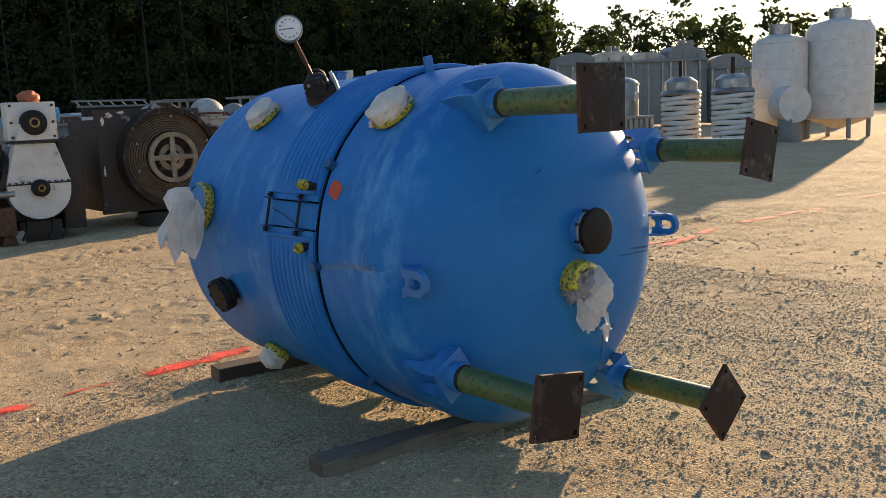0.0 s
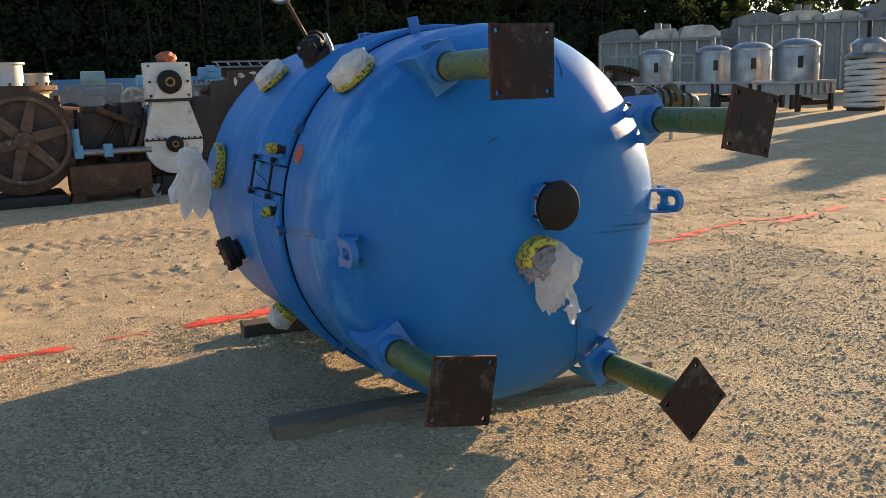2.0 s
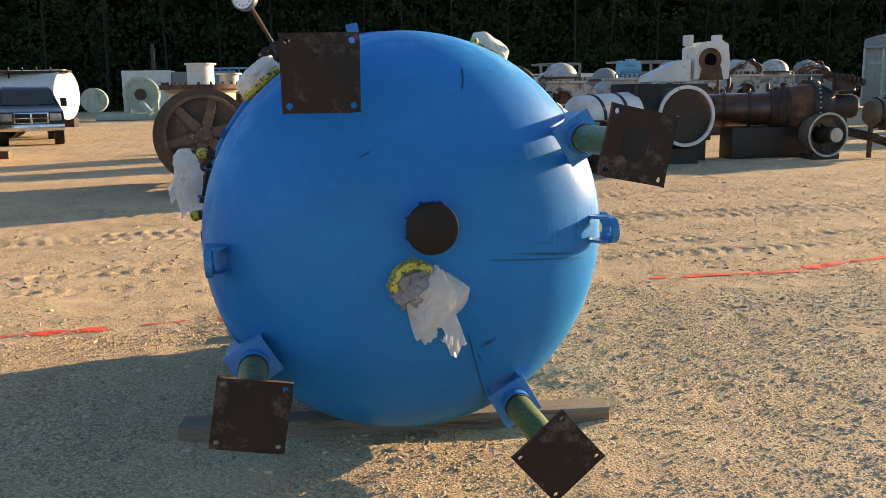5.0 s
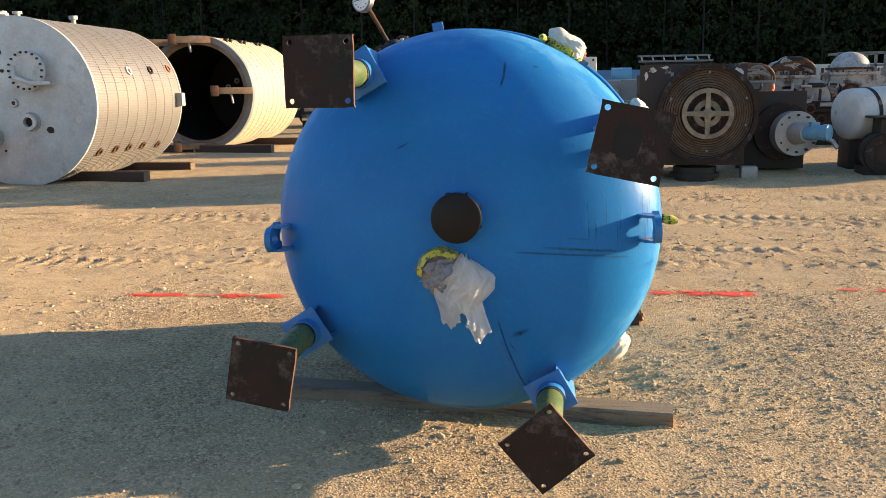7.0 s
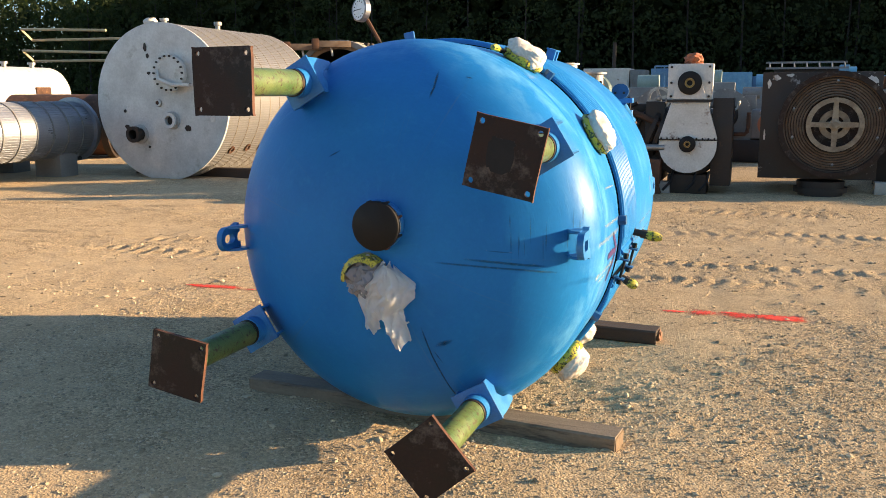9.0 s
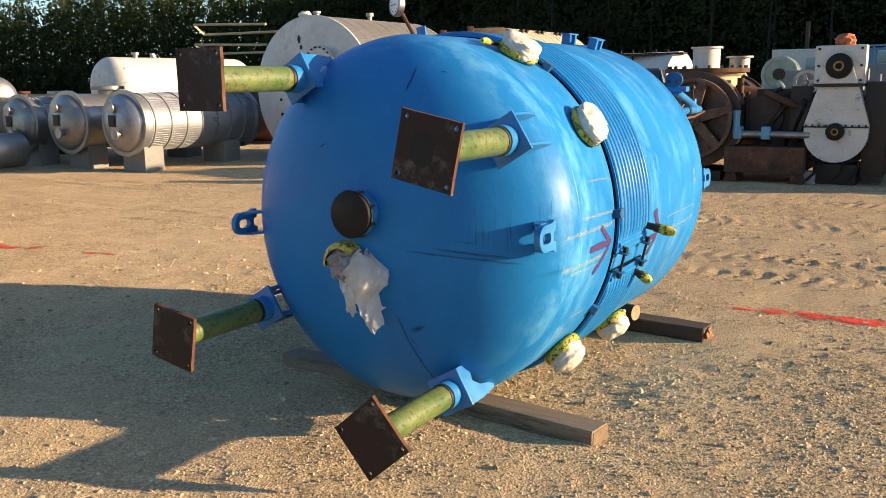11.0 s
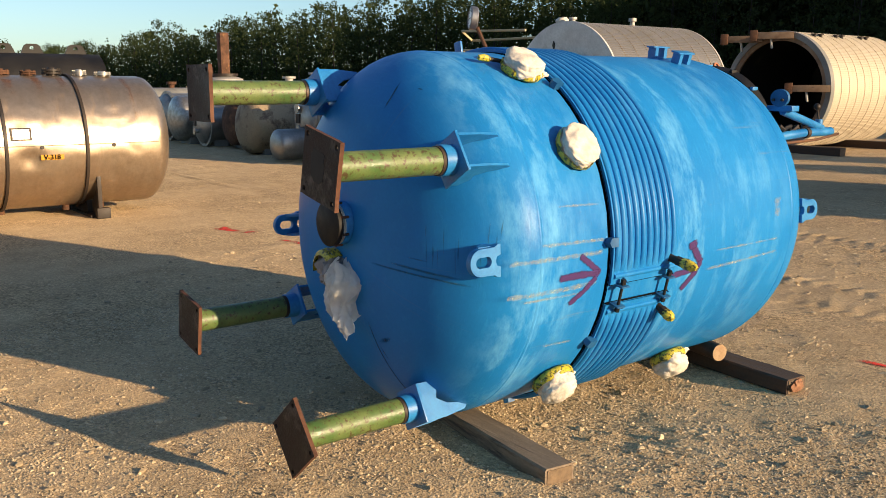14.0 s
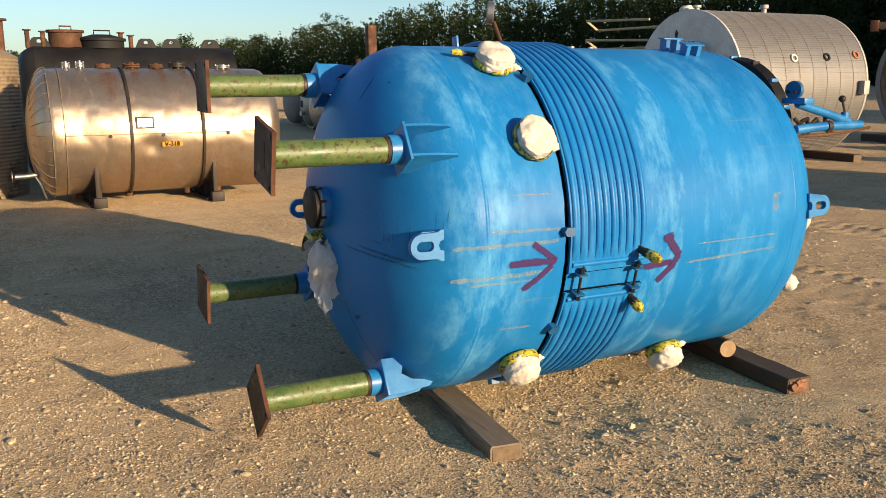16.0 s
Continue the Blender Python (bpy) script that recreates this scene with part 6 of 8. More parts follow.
# row of lying exchangers and tanks
def lying(name, xc, y0, y1, r, zc, mat, label, ribs=False, legs=True, flange=True, flat=False):
    g = gz(xc, y0)
    t = thing(name, (xc, (y0 + y1) / 2, g), label, "tank", "lying exchangers and tanks")
    part("shell", lathe([(0, y0 - r * 0.42)] + list(reversed(dome(r, r * 0.42, y0, -1)))[1:] + ([(r, y1), (r + 0.08, y1), (r + 0.08, y1 + 0.07), (r + 0.02, y1 + 0.08), (r + 0.02, y1 + 0.16), (0, y1 + 0.17)] if flat else [(r, y1)] + dome(r, r * 0.42, y1, 1)[1:]), along_y(xc, zc), 56), mat, t, angle=40)
    if flange:
        part("flange", lathe([(r, y0 - 0.02), (r + 0.07, y0 - 0.02), (r + 0.07, y0 + 0.05), (r, y0 + 0.05)], along_y(xc, zc), 56), SILVER, t)
        nz = part("end_port", lathe([(0.05, 0), (0.05, 0.09), (0.09, 0.09), (0.09, 0.12), (0, 0.12)], facing(xc + 0.1, y0 - r * 0.38, zc - 0.35 * r), 16), STEEL, t)
        part("end_plate", box((xc - 0.05, y0 - r * 0.44, zc + 0.05), (0.16, 0.02, 0.2), None, 0.004), DARK_IRON, t)
        part("end_port", lathe([(0.06, 0), (0.06, 0.08), (0.1, 0.08), (0.1, 0.1), (0, 0.1)], facing(xc - 0.05, y0 - r * 0.30, zc + 0.55 * r), 16), STEEL, t)
    if ribs:
        k = y0 + 0.25
        while k < y1 - 0.1:
            part("band", lathe([(r, k - 0.012), (r + 0.02, k - 0.012), (r + 0.02, k + 0.012), (r, k + 0.012)], along_y(xc, zc), 56), GREY_PAINT, t)
            k += 0.36
        for q in range(70):
            a = 2 * math.pi * q / 70
            if math.cos(a) > -0.5:
                part_rib(t, xc + r * math.cos(a), zc + r * math.sin(a), -a, y0 + 0.2, y1)
    if legs:
        for y in (y0 + 0.35, y1 - 0.45):
            part("saddle", box((xc, y, g + (zc - r * 0.6 - g) / 2), (r * 1.15, 0.42, zc - r * 0.6 - g), None, 0.01), GREY_PAINT, t)
    return t


def part_rib(t, x, z, ry, y0, y1):
    ob = bpy.data.objects.new("rib", rib_mesh(round(y1 - y0, 2), BRIGHT_CLAD))
    scene.collection.objects.link(ob)
    ob.parent, ob.matrix_parent_inverse = t, base_of(t).inverted()
    ob.matrix_basis = Matrix.Translation((x, (y0 + y1) / 2, z)) @ Matrix.Rotation(ry, 4, "Y")


lying("heat_exchanger", -10.50, 9.62, 12.3, 0.50, 0.88, BRIGHT_CLAD, "ribbed stainless heat exchanger on grey saddles", True, True, True, True)
ex2 = lying("heat_exchanger", -12.0, 9.6, 12.7, 0.50, 0.88, SILVER, "smooth dull stainless exchanger with a top hatch")
stub(-12.0, 10.5, 1.36, 0.3, 0.16, SILVER, ex2, "hatch")
ex3 = lying("heat_exchanger", -13.45, 9.6, 12.7, 0.48, 0.84, SILVER, "shiny stainless exchanger with a dished end", True)
stub(-13.45, 10.5, 1.30, 0.24, 0.14, SILVER, ex3, "hatch")
lying("small_tank", -13.15, 8.75, 9.3, 0.32, 0.38, SILVER, "small dull stainless tank on the ground", False, False, False)
bt = lying("brown_tank", -15.4, 9.2, 12.5, 0.64, 0.68, OCHRE_STEEL, "large rust-streaked tank lying on blocks", False, True, False)
for y in (9.5, 10.2, 11.0):
    stub(-15.4, y, 1.31, 0.12, 0.13, RUST_RED, bt)
for k, (x, y, r, mt) in enumerate(((-17.2, 9.6, 0.55, RUST_RED), (-18.4, 9.3, 0.5, SILVER), (-19.8, 9.2, 0.6, STEEL), (-21.5, 9.5, 0.62, SILVER), (-23.5, 9.6, 0.7, GREY_PAINT))):
    ob = lying("scrap_tank", x, y, y + 2.6, r, r + 0.12, mt, "weathered steel tank in a row of stored tanks", False, True, k % 2 == 1)
    stub(x, y + 0.8, 2 * r + 0.1, 0.15, 0.2, RUST_RED, ob)
wc = lying("white_tank", -20.5, 17.2, 22.3, 0.88, 1.5, WHITE_PAINT, "white painted storage tank with dished ends on saddles", False, True, False)
for y in (18.0, 20.4, 21.5):
    stub(-20.3, y, 2.36, 0.12, 0.16, STEEL, wc)
part("top_plate", box((-19.62, 21.2, 1.55), (0.06, 0.6, 0.4), None, 0.02), RUST_RED, wc, "rusty side plate")
rp = thing("rusty_pipe", (-14.8, 15.3, gz(-14.8, 15.3)), "rusty steel pipe section lying on the ground", "pipe")
part("pipe", lathe([(0.62, -1.2), (0.70, -1.2), (0.70, 1.2), (0.62, 1.2), (0.62, -1.2)], Matrix.Translation((-13.6, 15.6, 0.82)) @ Matrix.Rotation(radians(20), 4, "Z") @ Matrix.Rotation(radians(90), 4, "Y"), 40), RUST_RED, rp)
part("collar", lathe([(0.70, 1.0), (0.78, 1.0), (0.78, 1.15), (0.70, 1.15), (0.70, 1.0)], Matrix.Translation((-13.6, 15.6, 0.82)) @ Matrix.Rotation(radians(20), 4, "Z") @ Matrix.Rotation(radians(90), 4, "Y"), 40), DARK_IRON, rp)
# pale tanks further back
for k, (x, y, L, r, z, mt) in enumerate(((-30.0, 19.0, 5.0, 0.85, 1.1, SILVER), (-27.5, 16.5, 4.5, 0.75, 1.0, WHITE_PAINT))):
    t = thing("storage_tank", (x, y, gz(x, y)), "white storage tank lying on saddles at the back of the yard", "tank", "pale tanks at the back")
    part("shell", lathe([(0, -L / 2 - 0.4)] + list(reversed(dome(r, 0.4, -L / 2, -1)))[1:] + [(r, L / 2)] + dome(r, 0.4, L / 2, 1)[1:], Matrix.Translation((x, y, z)) @ Matrix.Rotation(radians(62), 4, "Z") @ Matrix.Rotation(radians(-90), 4, "X"), 48), mt, t, angle=60)
    for s in (-0.3, 0.3):
        part("saddle", box((x + s * L * -0.88, y + s * L * 0.47, (z - r * 0.5) / 2 + 0.1), (0.5, 1.2, z - r * 0.4), None, 0.01), GREY_PAINT, t)
    stub(x, y, z + r - 0.02, 0.25, 0.2, PALE_STEEL, t, "hatch")
fin = thing("sheet_fin", (-21.2, 19.6, 2.1), "pale folded sheet metal standing on the white tank", "sheet metal")
part("sheet", prism([(0, 0), (0.45, 0), (0.14, 0.5), (0.04, 0.5)], 0.12, Matrix.Translation((-21.5, 19.6, 2.05)) @ Matrix.Rotation(radians(90), 4, "X")), WHITE_PAINT, fin)
# upright vessel with a rusty chimney
ch = thing("upright_vessel", (-30, 15.0, gz(-30, 15)), "pale upright vessel with a tall rusty chimney", "tank")
part("shell", lathe([(0.72, 0), (0.72, 1.75), (0.68, 1.85), (0.3, 1.98), (0, 2.0)], Matrix.Translation((-30, 15, 0)), 36), PALE_STEEL, ch)
part("chimney", box((-30.1, 15, 2.75), (0.36, 0.36, 1.75), None, 0.02), RUST_RED, ch, "square rusty chimney")
part("flange", rod((-30, 15, 1.95), (-30, 15, 2.05), 0.5, seg=20), DARK_IRON, ch)
part("side_pipe", rod((-30.5, 14.6, 1.7), (-30.5, 14.6, 2.3), 0.12, seg=12), RUST_RED, ch)

# ---- machines in the row behind the vessel ----
def wheel(parent, x, y, z, R0, R1, spokes, mat, depth=0.14, hub=0.1, spoke_w=0.16, name="flywheel", start=0.25):
    m = facing(x, y, z)
    fw = part(name, lathe([(R0, -depth / 2), (R1, -depth / 2), (R1, depth / 2), (R0, depth / 2), (R0, -depth / 2)], m, 64), mat, parent)
    for k in range(spokes):
        a = 2 * math.pi * k / spokes + start
        mm = m @ Matrix.Rotation(a, 4, "Z")
        part("spoke", prism([(hub * 0.8, -spoke_w * 0.5), (R0 + 0.01, -spoke_w * 0.36), (R0 + 0.01, spoke_w * 0.36), (hub * 0.8, spoke_w * 0.5)], depth * 0.5, mm), mat, fw)
    part("hub", lathe([(0, -depth * 0.7), (hub, -depth * 0.7), (hub, depth * 0.5), (hub * 0.6, depth * 0.7), (hub * 0.6, depth * 1.0), (0, depth * 1.0)], m, 24), mat, fw)
    return fw


# rotary drum machine with a spoked wheel and a white stack
d = thing("drum_machine", (-1.55, 12.9, gz(-1.5, 12.9)), "rusty drum machine with a big spoked wheel and white stack", "machine")
g0 = gz(-1.5, 12.6)
wheel(d, -1.45, 12.30, 0.93, 0.525, 0.575, 6, WHEEL_RUST, 0.10, 0.12, 0.15)
part("back_plate", lathe([(0, -0.10), (0.70, -0.10), (0.70, -0.04), (0.0, -0.02)], facing(-1.48, 12.42, 0.90), 64), BACK_RUST, d, "dark back plate of the drum")
part("drum", lathe([(0.0, 12.46), (0.69, 12.46), (0.67, 12.9), (0.62, 13.4), (0.64, 14.6), (0.0, 14.65)], along_y(-1.50, 0.90), 56), BACK_RUST, d, "dark rust-brown drum")
part("duct", tube([(-1.05, 13.7, 0.92), (-0.5, 13.55, 0.88), (0.05, 13.4, 0.80)], [0.46, 0.42, 0.36], 28), RUST_RED, d, "red-rusted side duct")
for y in (12.55, 13.1, 13.9, 14.55):
    part("tyre", lathe([(0.60, y), (0.68, y), (0.68, y + 0.06), (0.60, y + 0.06), (0.60, y)], along_y(-1.50, 0.90), 56), DARK_IRON, d)
part("riser", lathe([(0.50, 1.25), (0.50, 1.52), (0.55, 1.56), (0.55, 1.59), (0, 1.59)], Matrix.Translation((-1.52, 13.25, 0)), 40), CREAM_RAIL, d, "rust-streaked cream riser under the top flange")
tf = part("top_flange", rod((-1.52, 13.25, 1.58), (-1.52, 13.25, 1.645), 0.62, seg=40), RUST_RED, d, "round bolted flange")
for k in range(20):
    a = 2 * math.pi * k / 20
    part("bolt", rod((-1.52 + 0.57 * math.cos(a), 13.25 + 0.57 * math.sin(a), 1.63), (-1.52 + 0.57 * math.cos(a), 13.25 + 0.57 * math.sin(a), 1.685), 0.022, seg=6), DARK_IRON, tf)
part("flue", lathe([(0.20, 0), (0.20, 0.30), (0.235, 0.30), (0.235, 0.325), (0.17, 0.325), (0.17, 0.0)], Matrix.Translation((-1.52, 13.2, 1.64)), 32), WHITE_PAINT, d, "short white stack")
part("flue", lathe([(0.15, 0), (0.15, 0.16), (0.20, 0.16), (0.20, 0.185), (0, 0.185)], Matrix.Translation((-1.12, 13.6, 1.64)), 28), PALE_STEEL, d, "lower flanged stack")
part("skid", box((-1.5, 12.75, g0 + 0.07), (1.0, 1.0, 0.14), None, 0.01), DARK_IRON, d)
dt = part("drive_table", box((-0.42, 12.45, g0 + 0.32), (1.05, 0.5, 0.36), None, 0.01), RUST_RED, d, "rusty steel table of the drive")
for x in (-0.86, 0.02):
    part("table_leg", prism([(-0.1, 0), (0.1, 0), (0.05, 0.18), (-0.05, 0.18)], 0.4, Matrix.Translation((x, 12.45, g0)) @ Matrix.Rotation(radians(90), 4, "X")), RUST_RED, dt)
part("shaft", rod((-0.85, 12.35, 0.72), (0.15, 12.35, 0.72), 0.05, seg=14), STEEL, d)
for x in (-0.80, -0.42):
    part("bearing", box((x, 12.35, 0.74), (0.12, 0.14, 0.18), None, 0.02), MOTOR_BLUE, d, "light blue bearing block")
part("lever_post", rod((-0.82, 12.3, 0.75), (-0.82, 12.3, 1.05), 0.05, seg=4), MOTOR_BLUE, d)
for k, (x, y, z, r, l) in enumerate(((-0.55, 12.9, 0.95, 0.30, 0.6), (-0.15, 12.8, 0.85, 0.36, 0.3))):
    part("motor", rod((x, y - l / 2, z), (x, y + l / 2, z), r, seg=28), DARK_IRON, d, "dark round motor")
for x, r in ((0.10, 0.43), (-0.02, 0.40)):
    part("belt_disc", lathe([(0.0, 0.0), (r * 0.86, 0.0), (r * 0.9, 0.03), (r, 0.03), (r, 0.09), (0, 0.09)], Matrix.Translation((x, 12.78, 0.88)) @ Matrix.Rotation(radians(-70), 4, "Y"), 40), DARK_IRON, d, "dark belt disc")
for a, b2, r in (((-0.9, 12.7, 1.05), (-0.3, 12.7, 1.35), 0.03), ((-0.75, 12.6, 0.75), (-0.75, 12.6, 1.30), 0.035), ((-0.62, 12.55, 0.55), (-0.1, 12.6, 1.30), 0.03), ((-0.5, 12.5, 1.30), (0.1, 12.5, 1.02), 0.045), ((-0.95, 13.0, 1.2), (-0.95, 13.0, 1.5), 0.05)):
    part("pipe", rod(a, b2, r, seg=10), RUST if r < 0.04 else RUST_RED, d)
part("guard", box((-0.35, 12.9, 1.28), (0.6, 0.4, 0.12), Matrix.Translation((0, 0, 0)) , 0.02), DARK_IRON, d)
wheel(d, 0.02, 12.62, 1.42, 0.13, 0.17, 4, STEEL, 0.05, 0.04, 0.05, "belt_wheel")

# gear casing shaped like a figure of eight
f8 = thing("gear_casing", (0.47, 12.6, gz(0.5, 12.6)), "white painted gear casing with two black hubs and an orange cap", "machine")
m8 = facing(0.47, 12.42, 0.0)
low = [(0.40 * math.cos(radians(a)), 0.76 + 0.40 * math.sin(radians(a))) for a in range(180, 361, 12)] + [(0.40, 0.86), (0.25, 1.36), (-0.25, 1.36), (-0.40, 0.86)]
part("lower_casing", prism(low, 0.20, m8), WHITE_PAINT, f8, "white tapered lower casing")
part("joint", box((0.47, 12.42, 1.385), (0.62, 0.30, 0.035), None, 0.005), DARK_IRON, f8)
part("split_line", box((0.47, 12.315, 0.835), (0.80, 0.02, 0.02)), DARK_IRON, f8)
up = part("upper_casing", box((0.47, 12.46, 1.655), (0.62, 0.24, 0.50), None, 0.012), WHITE_PAINT, f8, "white square upper casing")
part("tapered_front", prism([(-0.24, 1.41), (0.24, 1.41), (0.13, 1.72), (-0.13, 1.72)], 0.10, m8 @ Matrix.Translation((0, 0, 0.10))), WHITE_PAINT, up)
for z, rr in ((1.635, 0.165), (0.775, 0.115)):
    hb = part("hub", lathe([(0, 0.08), (rr, 0.08), (rr, 0.17), (rr * 0.7, 0.19), (rr * 0.42, 0.19), (rr * 0.42, 0.16), (0, 0.16)], facing(0.47, 12.42, z), 36), BLACK_RUBBER, f8, "black round hub")
    part("bore", lathe([(rr * 0.22, 0.165), (rr * 0.42, 0.165), (rr * 0.40, 0.20), (rr * 0.26, 0.20), (rr * 0.22, 0.165)], facing(0.47, 12.42, z), 24), BRASS, hb)
for x in (-0.26, 0.26):
    for z in (1.45, 1.64, 1.86):
        part("bolt", rod((0.47 + x, 12.35, z), (0.47 + x, 12.315, z), 0.018, seg=6), DARK_IRON, f8)
for k in range(10):
    part("bolt", rod((0.10 + 0.082 * k, 12.33, 0.855), (0.10 + 0.082 * k, 12.295, 0.855), 0.014, seg=6), DARK_IRON, f8)
part("cap", ball((0.50, 12.5, 1.965), 0.13, None, (1, 1, 0.7), 3, 0.35, 3.0), ORANGE, f8, "faded orange cap")
part("side_plate", box((0.93, 12.9, 0.80), (0.28, 0.9, 1.25), None, 0.01), DARK_IRON, f8, "dark steel side plate")
part("side_plate", box((-0.02, 12.95, 0.80), (0.28, 0.8, 1.15), None, 0.01), DARK_IRON, f8)
part("drum", rod((0.45, 12.62, 0.80), (0.45, 13.9, 0.80), 0.52, seg=40), RUST, f8)
part("gasket", rod((0.43, 12.56, 0.78), (0.43, 12.66, 0.78), 0.50, seg=40), DARK_IRON, f8)
part("base", box((0.47, 12.75, gz(0.5, 12.7) + 0.13), (0.55, 0.6, 0.30), None, 0.02), DARK_IRON, f8)
for x in (0.28, 0.60, 0.78):
    part("conduit", tube([(x, 12.4, 0.38), (x - 0.03, 12.3, 0.22), (x - 0.12, 12.2, 0.12)], 0.02, 7), BLACK_RUBBER, f8)

# spiral coil unit in a square frame
cx, cy, cz = 2.40, 12.55, 1.06
co = thing("coil_unit", (2.2, 13.2, gz(2.3, 13.2)), "rusty spiral coil unit with a four-spoked hub in a black frame", "machine")
part("frame_plate", box((2.22, 12.85, 1.03), (1.56, 0.10, 1.50), None, 0.006), PEELED, co, "black plate with flaking white paint")
part("casing", rod((cx, 12.80, cz), (cx, 12.60, cz), 0.72, seg=64), DARK_IRON, co)
part("rear_box", box((2.22, 13.6, 0.98), (1.45, 1.4, 1.35), None, 0.02), DARK_IRON, co)
cl = part("coil", lathe([(0.66, 0.0), (0.73, 0.0), (0.73, 0.10), (0.66, 0.10), (0.66, 0.0)], facing(cx, 12.58, cz), 72), RUST, co, "flat spiral of rusty tube")
for k in range(8):
    rr = 0.40 + 0.036 * k
    part("turn", tube([(cx + rr * math.cos(2 * math.pi * q / 56), 12.53 + 0.008 * k, cz + rr * math.sin(2 * math.pi * q / 56)) for q in range(56)], 0.0155, 7, None, True), COIL_BROWN, cl)
part("backing", rod((cx, 12.60, cz), (cx, 12.575, cz), 0.66, seg=48), RUST, co)
part("inner_ring", lathe([(0.12, 0), (0.20, 0), (0.20, 0.06), (0.12, 0.06), (0.12, 0)], facing(cx, 12.56, cz), 48), HUB_GREY, co)
wheel(co, cx, 12.46, cz, 0.305, 0.37, 4, HUB_GREY, 0.06, 0.075, 0.085, "hub_wheel", 0.0)
for a in (90, -90, 20, 160, -20, -160):
    part("peg", rod((cx + 0.57 * math.cos(radians(a)), 12.52, cz + 0.57 * math.sin(radians(a))), (cx + 0.57 * math.cos(radians(a)), 12.42, cz + 0.57 * math.sin(radians(a)) + 0.03), 0.016, seg=8), STEEL, co)
for q in range(16):
    a = 2 * math.pi * q / 16
    part("rim_bolt", rod((cx + 0.70 * math.cos(a), 12.49, cz + 0.70 * math.sin(a)), (cx + 0.70 * math.cos(a), 12.45, cz + 0.70 * math.sin(a)), 0.016, seg=6), DARK_IRON, co)
rnd = random.Random(9)
for fx, fz, fw, fh in ((2.86, 1.66, 0.20, 0.16), (2.93, 1.50, 0.09, 0.22), (2.60, 1.745, 0.26, 0.045), (2.30, 1.755, 0.30, 0.030), (1.62, 1.70, 0.13, 0.09), (1.80, 1.74, 0.12, 0.05), (1.53, 1.62, 0.06, 0.14), (2.96, 1.25, 0.05, 0.16), (1.50, 0.9, 0.03, 0.2)):
    flake = [(fw * 0.5 * math.cos(2 * math.pi * q / 14) * rnd.uniform(0.55, 1.1), fh * 0.5 * math.sin(2 * math.pi * q / 14) * rnd.uniform(0.55, 1.1)) for q in range(14)]
    part("paint_flake", prism(flake, 0.003, facing(fx, 12.798, fz)), WHITE_PAINT, co, "patch of flaking white paint")
part("base_gear", lathe([(0, 0), (0.36, 0), (0.36, 0.07), (0.32, 0.07), (0.32, 0.16), (0, 0.16)], Matrix.Translation((2.3, 12.95, gz(2.3, 13) + 0.04)), 40), DARK_IRON, co)
part("foot", rod((2.3, 12.9, gz(2.3, 13) - 0.02), (2.3, 12.9, gz(2.3, 13) + 0.05), 0.3, seg=24), DARK_IRON, co)
ld = thing("ladder", (2.1, 13.9, 1.80), "grey steel ladder laid across the machines", "ladder")
for dz in (0.0, 0.09):
    part("rail", box((2.05, 13.7 + dz * 2.5, 1.86 + dz), (1.15, 0.03, 0.03)), GREY_PAINT, ld)
for k in range(7):
    part("rung", rod((1.53 + 0.175 * k, 13.7, 1.86), (1.53 + 0.175 * k, 13.92, 1.95), 0.012, seg=8), GREY_PAINT, ld)
part("stand", box((2.05, 13.85, 1.78), (0.9, 0.12, 0.14)), DARK_IRON, ld)

# flanged pump with a light blue motor
pu = thing("flanged_pump", (3.95, 13.8, gz(4, 13.8)), "flanged pump with a light blue motor on a black plate", "pump")
part("plate", box((3.62, 14.0, 0.74), (1.05, 0.08, 1.24), None, 0.006), PEELED, pu, "black square plate")
part("rear", box((3.7, 14.6, 0.6), (0.9, 1.0, 0.9), None, 0.02), DARK_IRON, pu)
part("rear_ring", rod((3.78, 13.96, 0.72), (3.78, 13.84, 0.72), 0.45, seg=44), RUST, pu)
fl = part("flange", rod((3.90, 13.84, 0.70), (3.94, 13.62, 0.70), 0.35, seg=44), PALE_STEEL, pu, "pale round flange")
for k in range(12):
    a = 2 * math.pi * k / 12
    part("bolt", rod((3.94 + 0.29 * math.cos(a), 13.63, 0.70 + 0.29 * math.sin(a)), (3.95 + 0.29 * math.cos(a), 13.57, 0.70 + 0.29 * math.sin(a)), 0.018, seg=6), DARK_IRON, fl)
part("neck", rod((3.94, 13.64, 0.70), (4.05, 13.42, 0.71), 0.18, 0.14, seg=28), PALE_STEEL, pu)
mo = part("motor", rod((4.02, 13.46, 0.71), (4.24, 13.26, 0.73), 0.115, seg=24), MOTOR_BLUE, pu, "light blue electric motor")
part("fan_cover", rod((4.24, 13.26, 0.73), (4.31, 13.20, 0.73), 0.125, seg=24), MOTOR_BLUE, mo)
part("junction_box", box((4.13, 13.36, 0.85), (0.13, 0.13, 0.08), None, 0.01), MOTOR_BLUE, mo)
part("spout", tube([(4.25, 13.25, 0.66), (4.36, 13.17, 0.60), (4.42, 13.12, 0.50)], 0.035, 10), STEEL, pu)
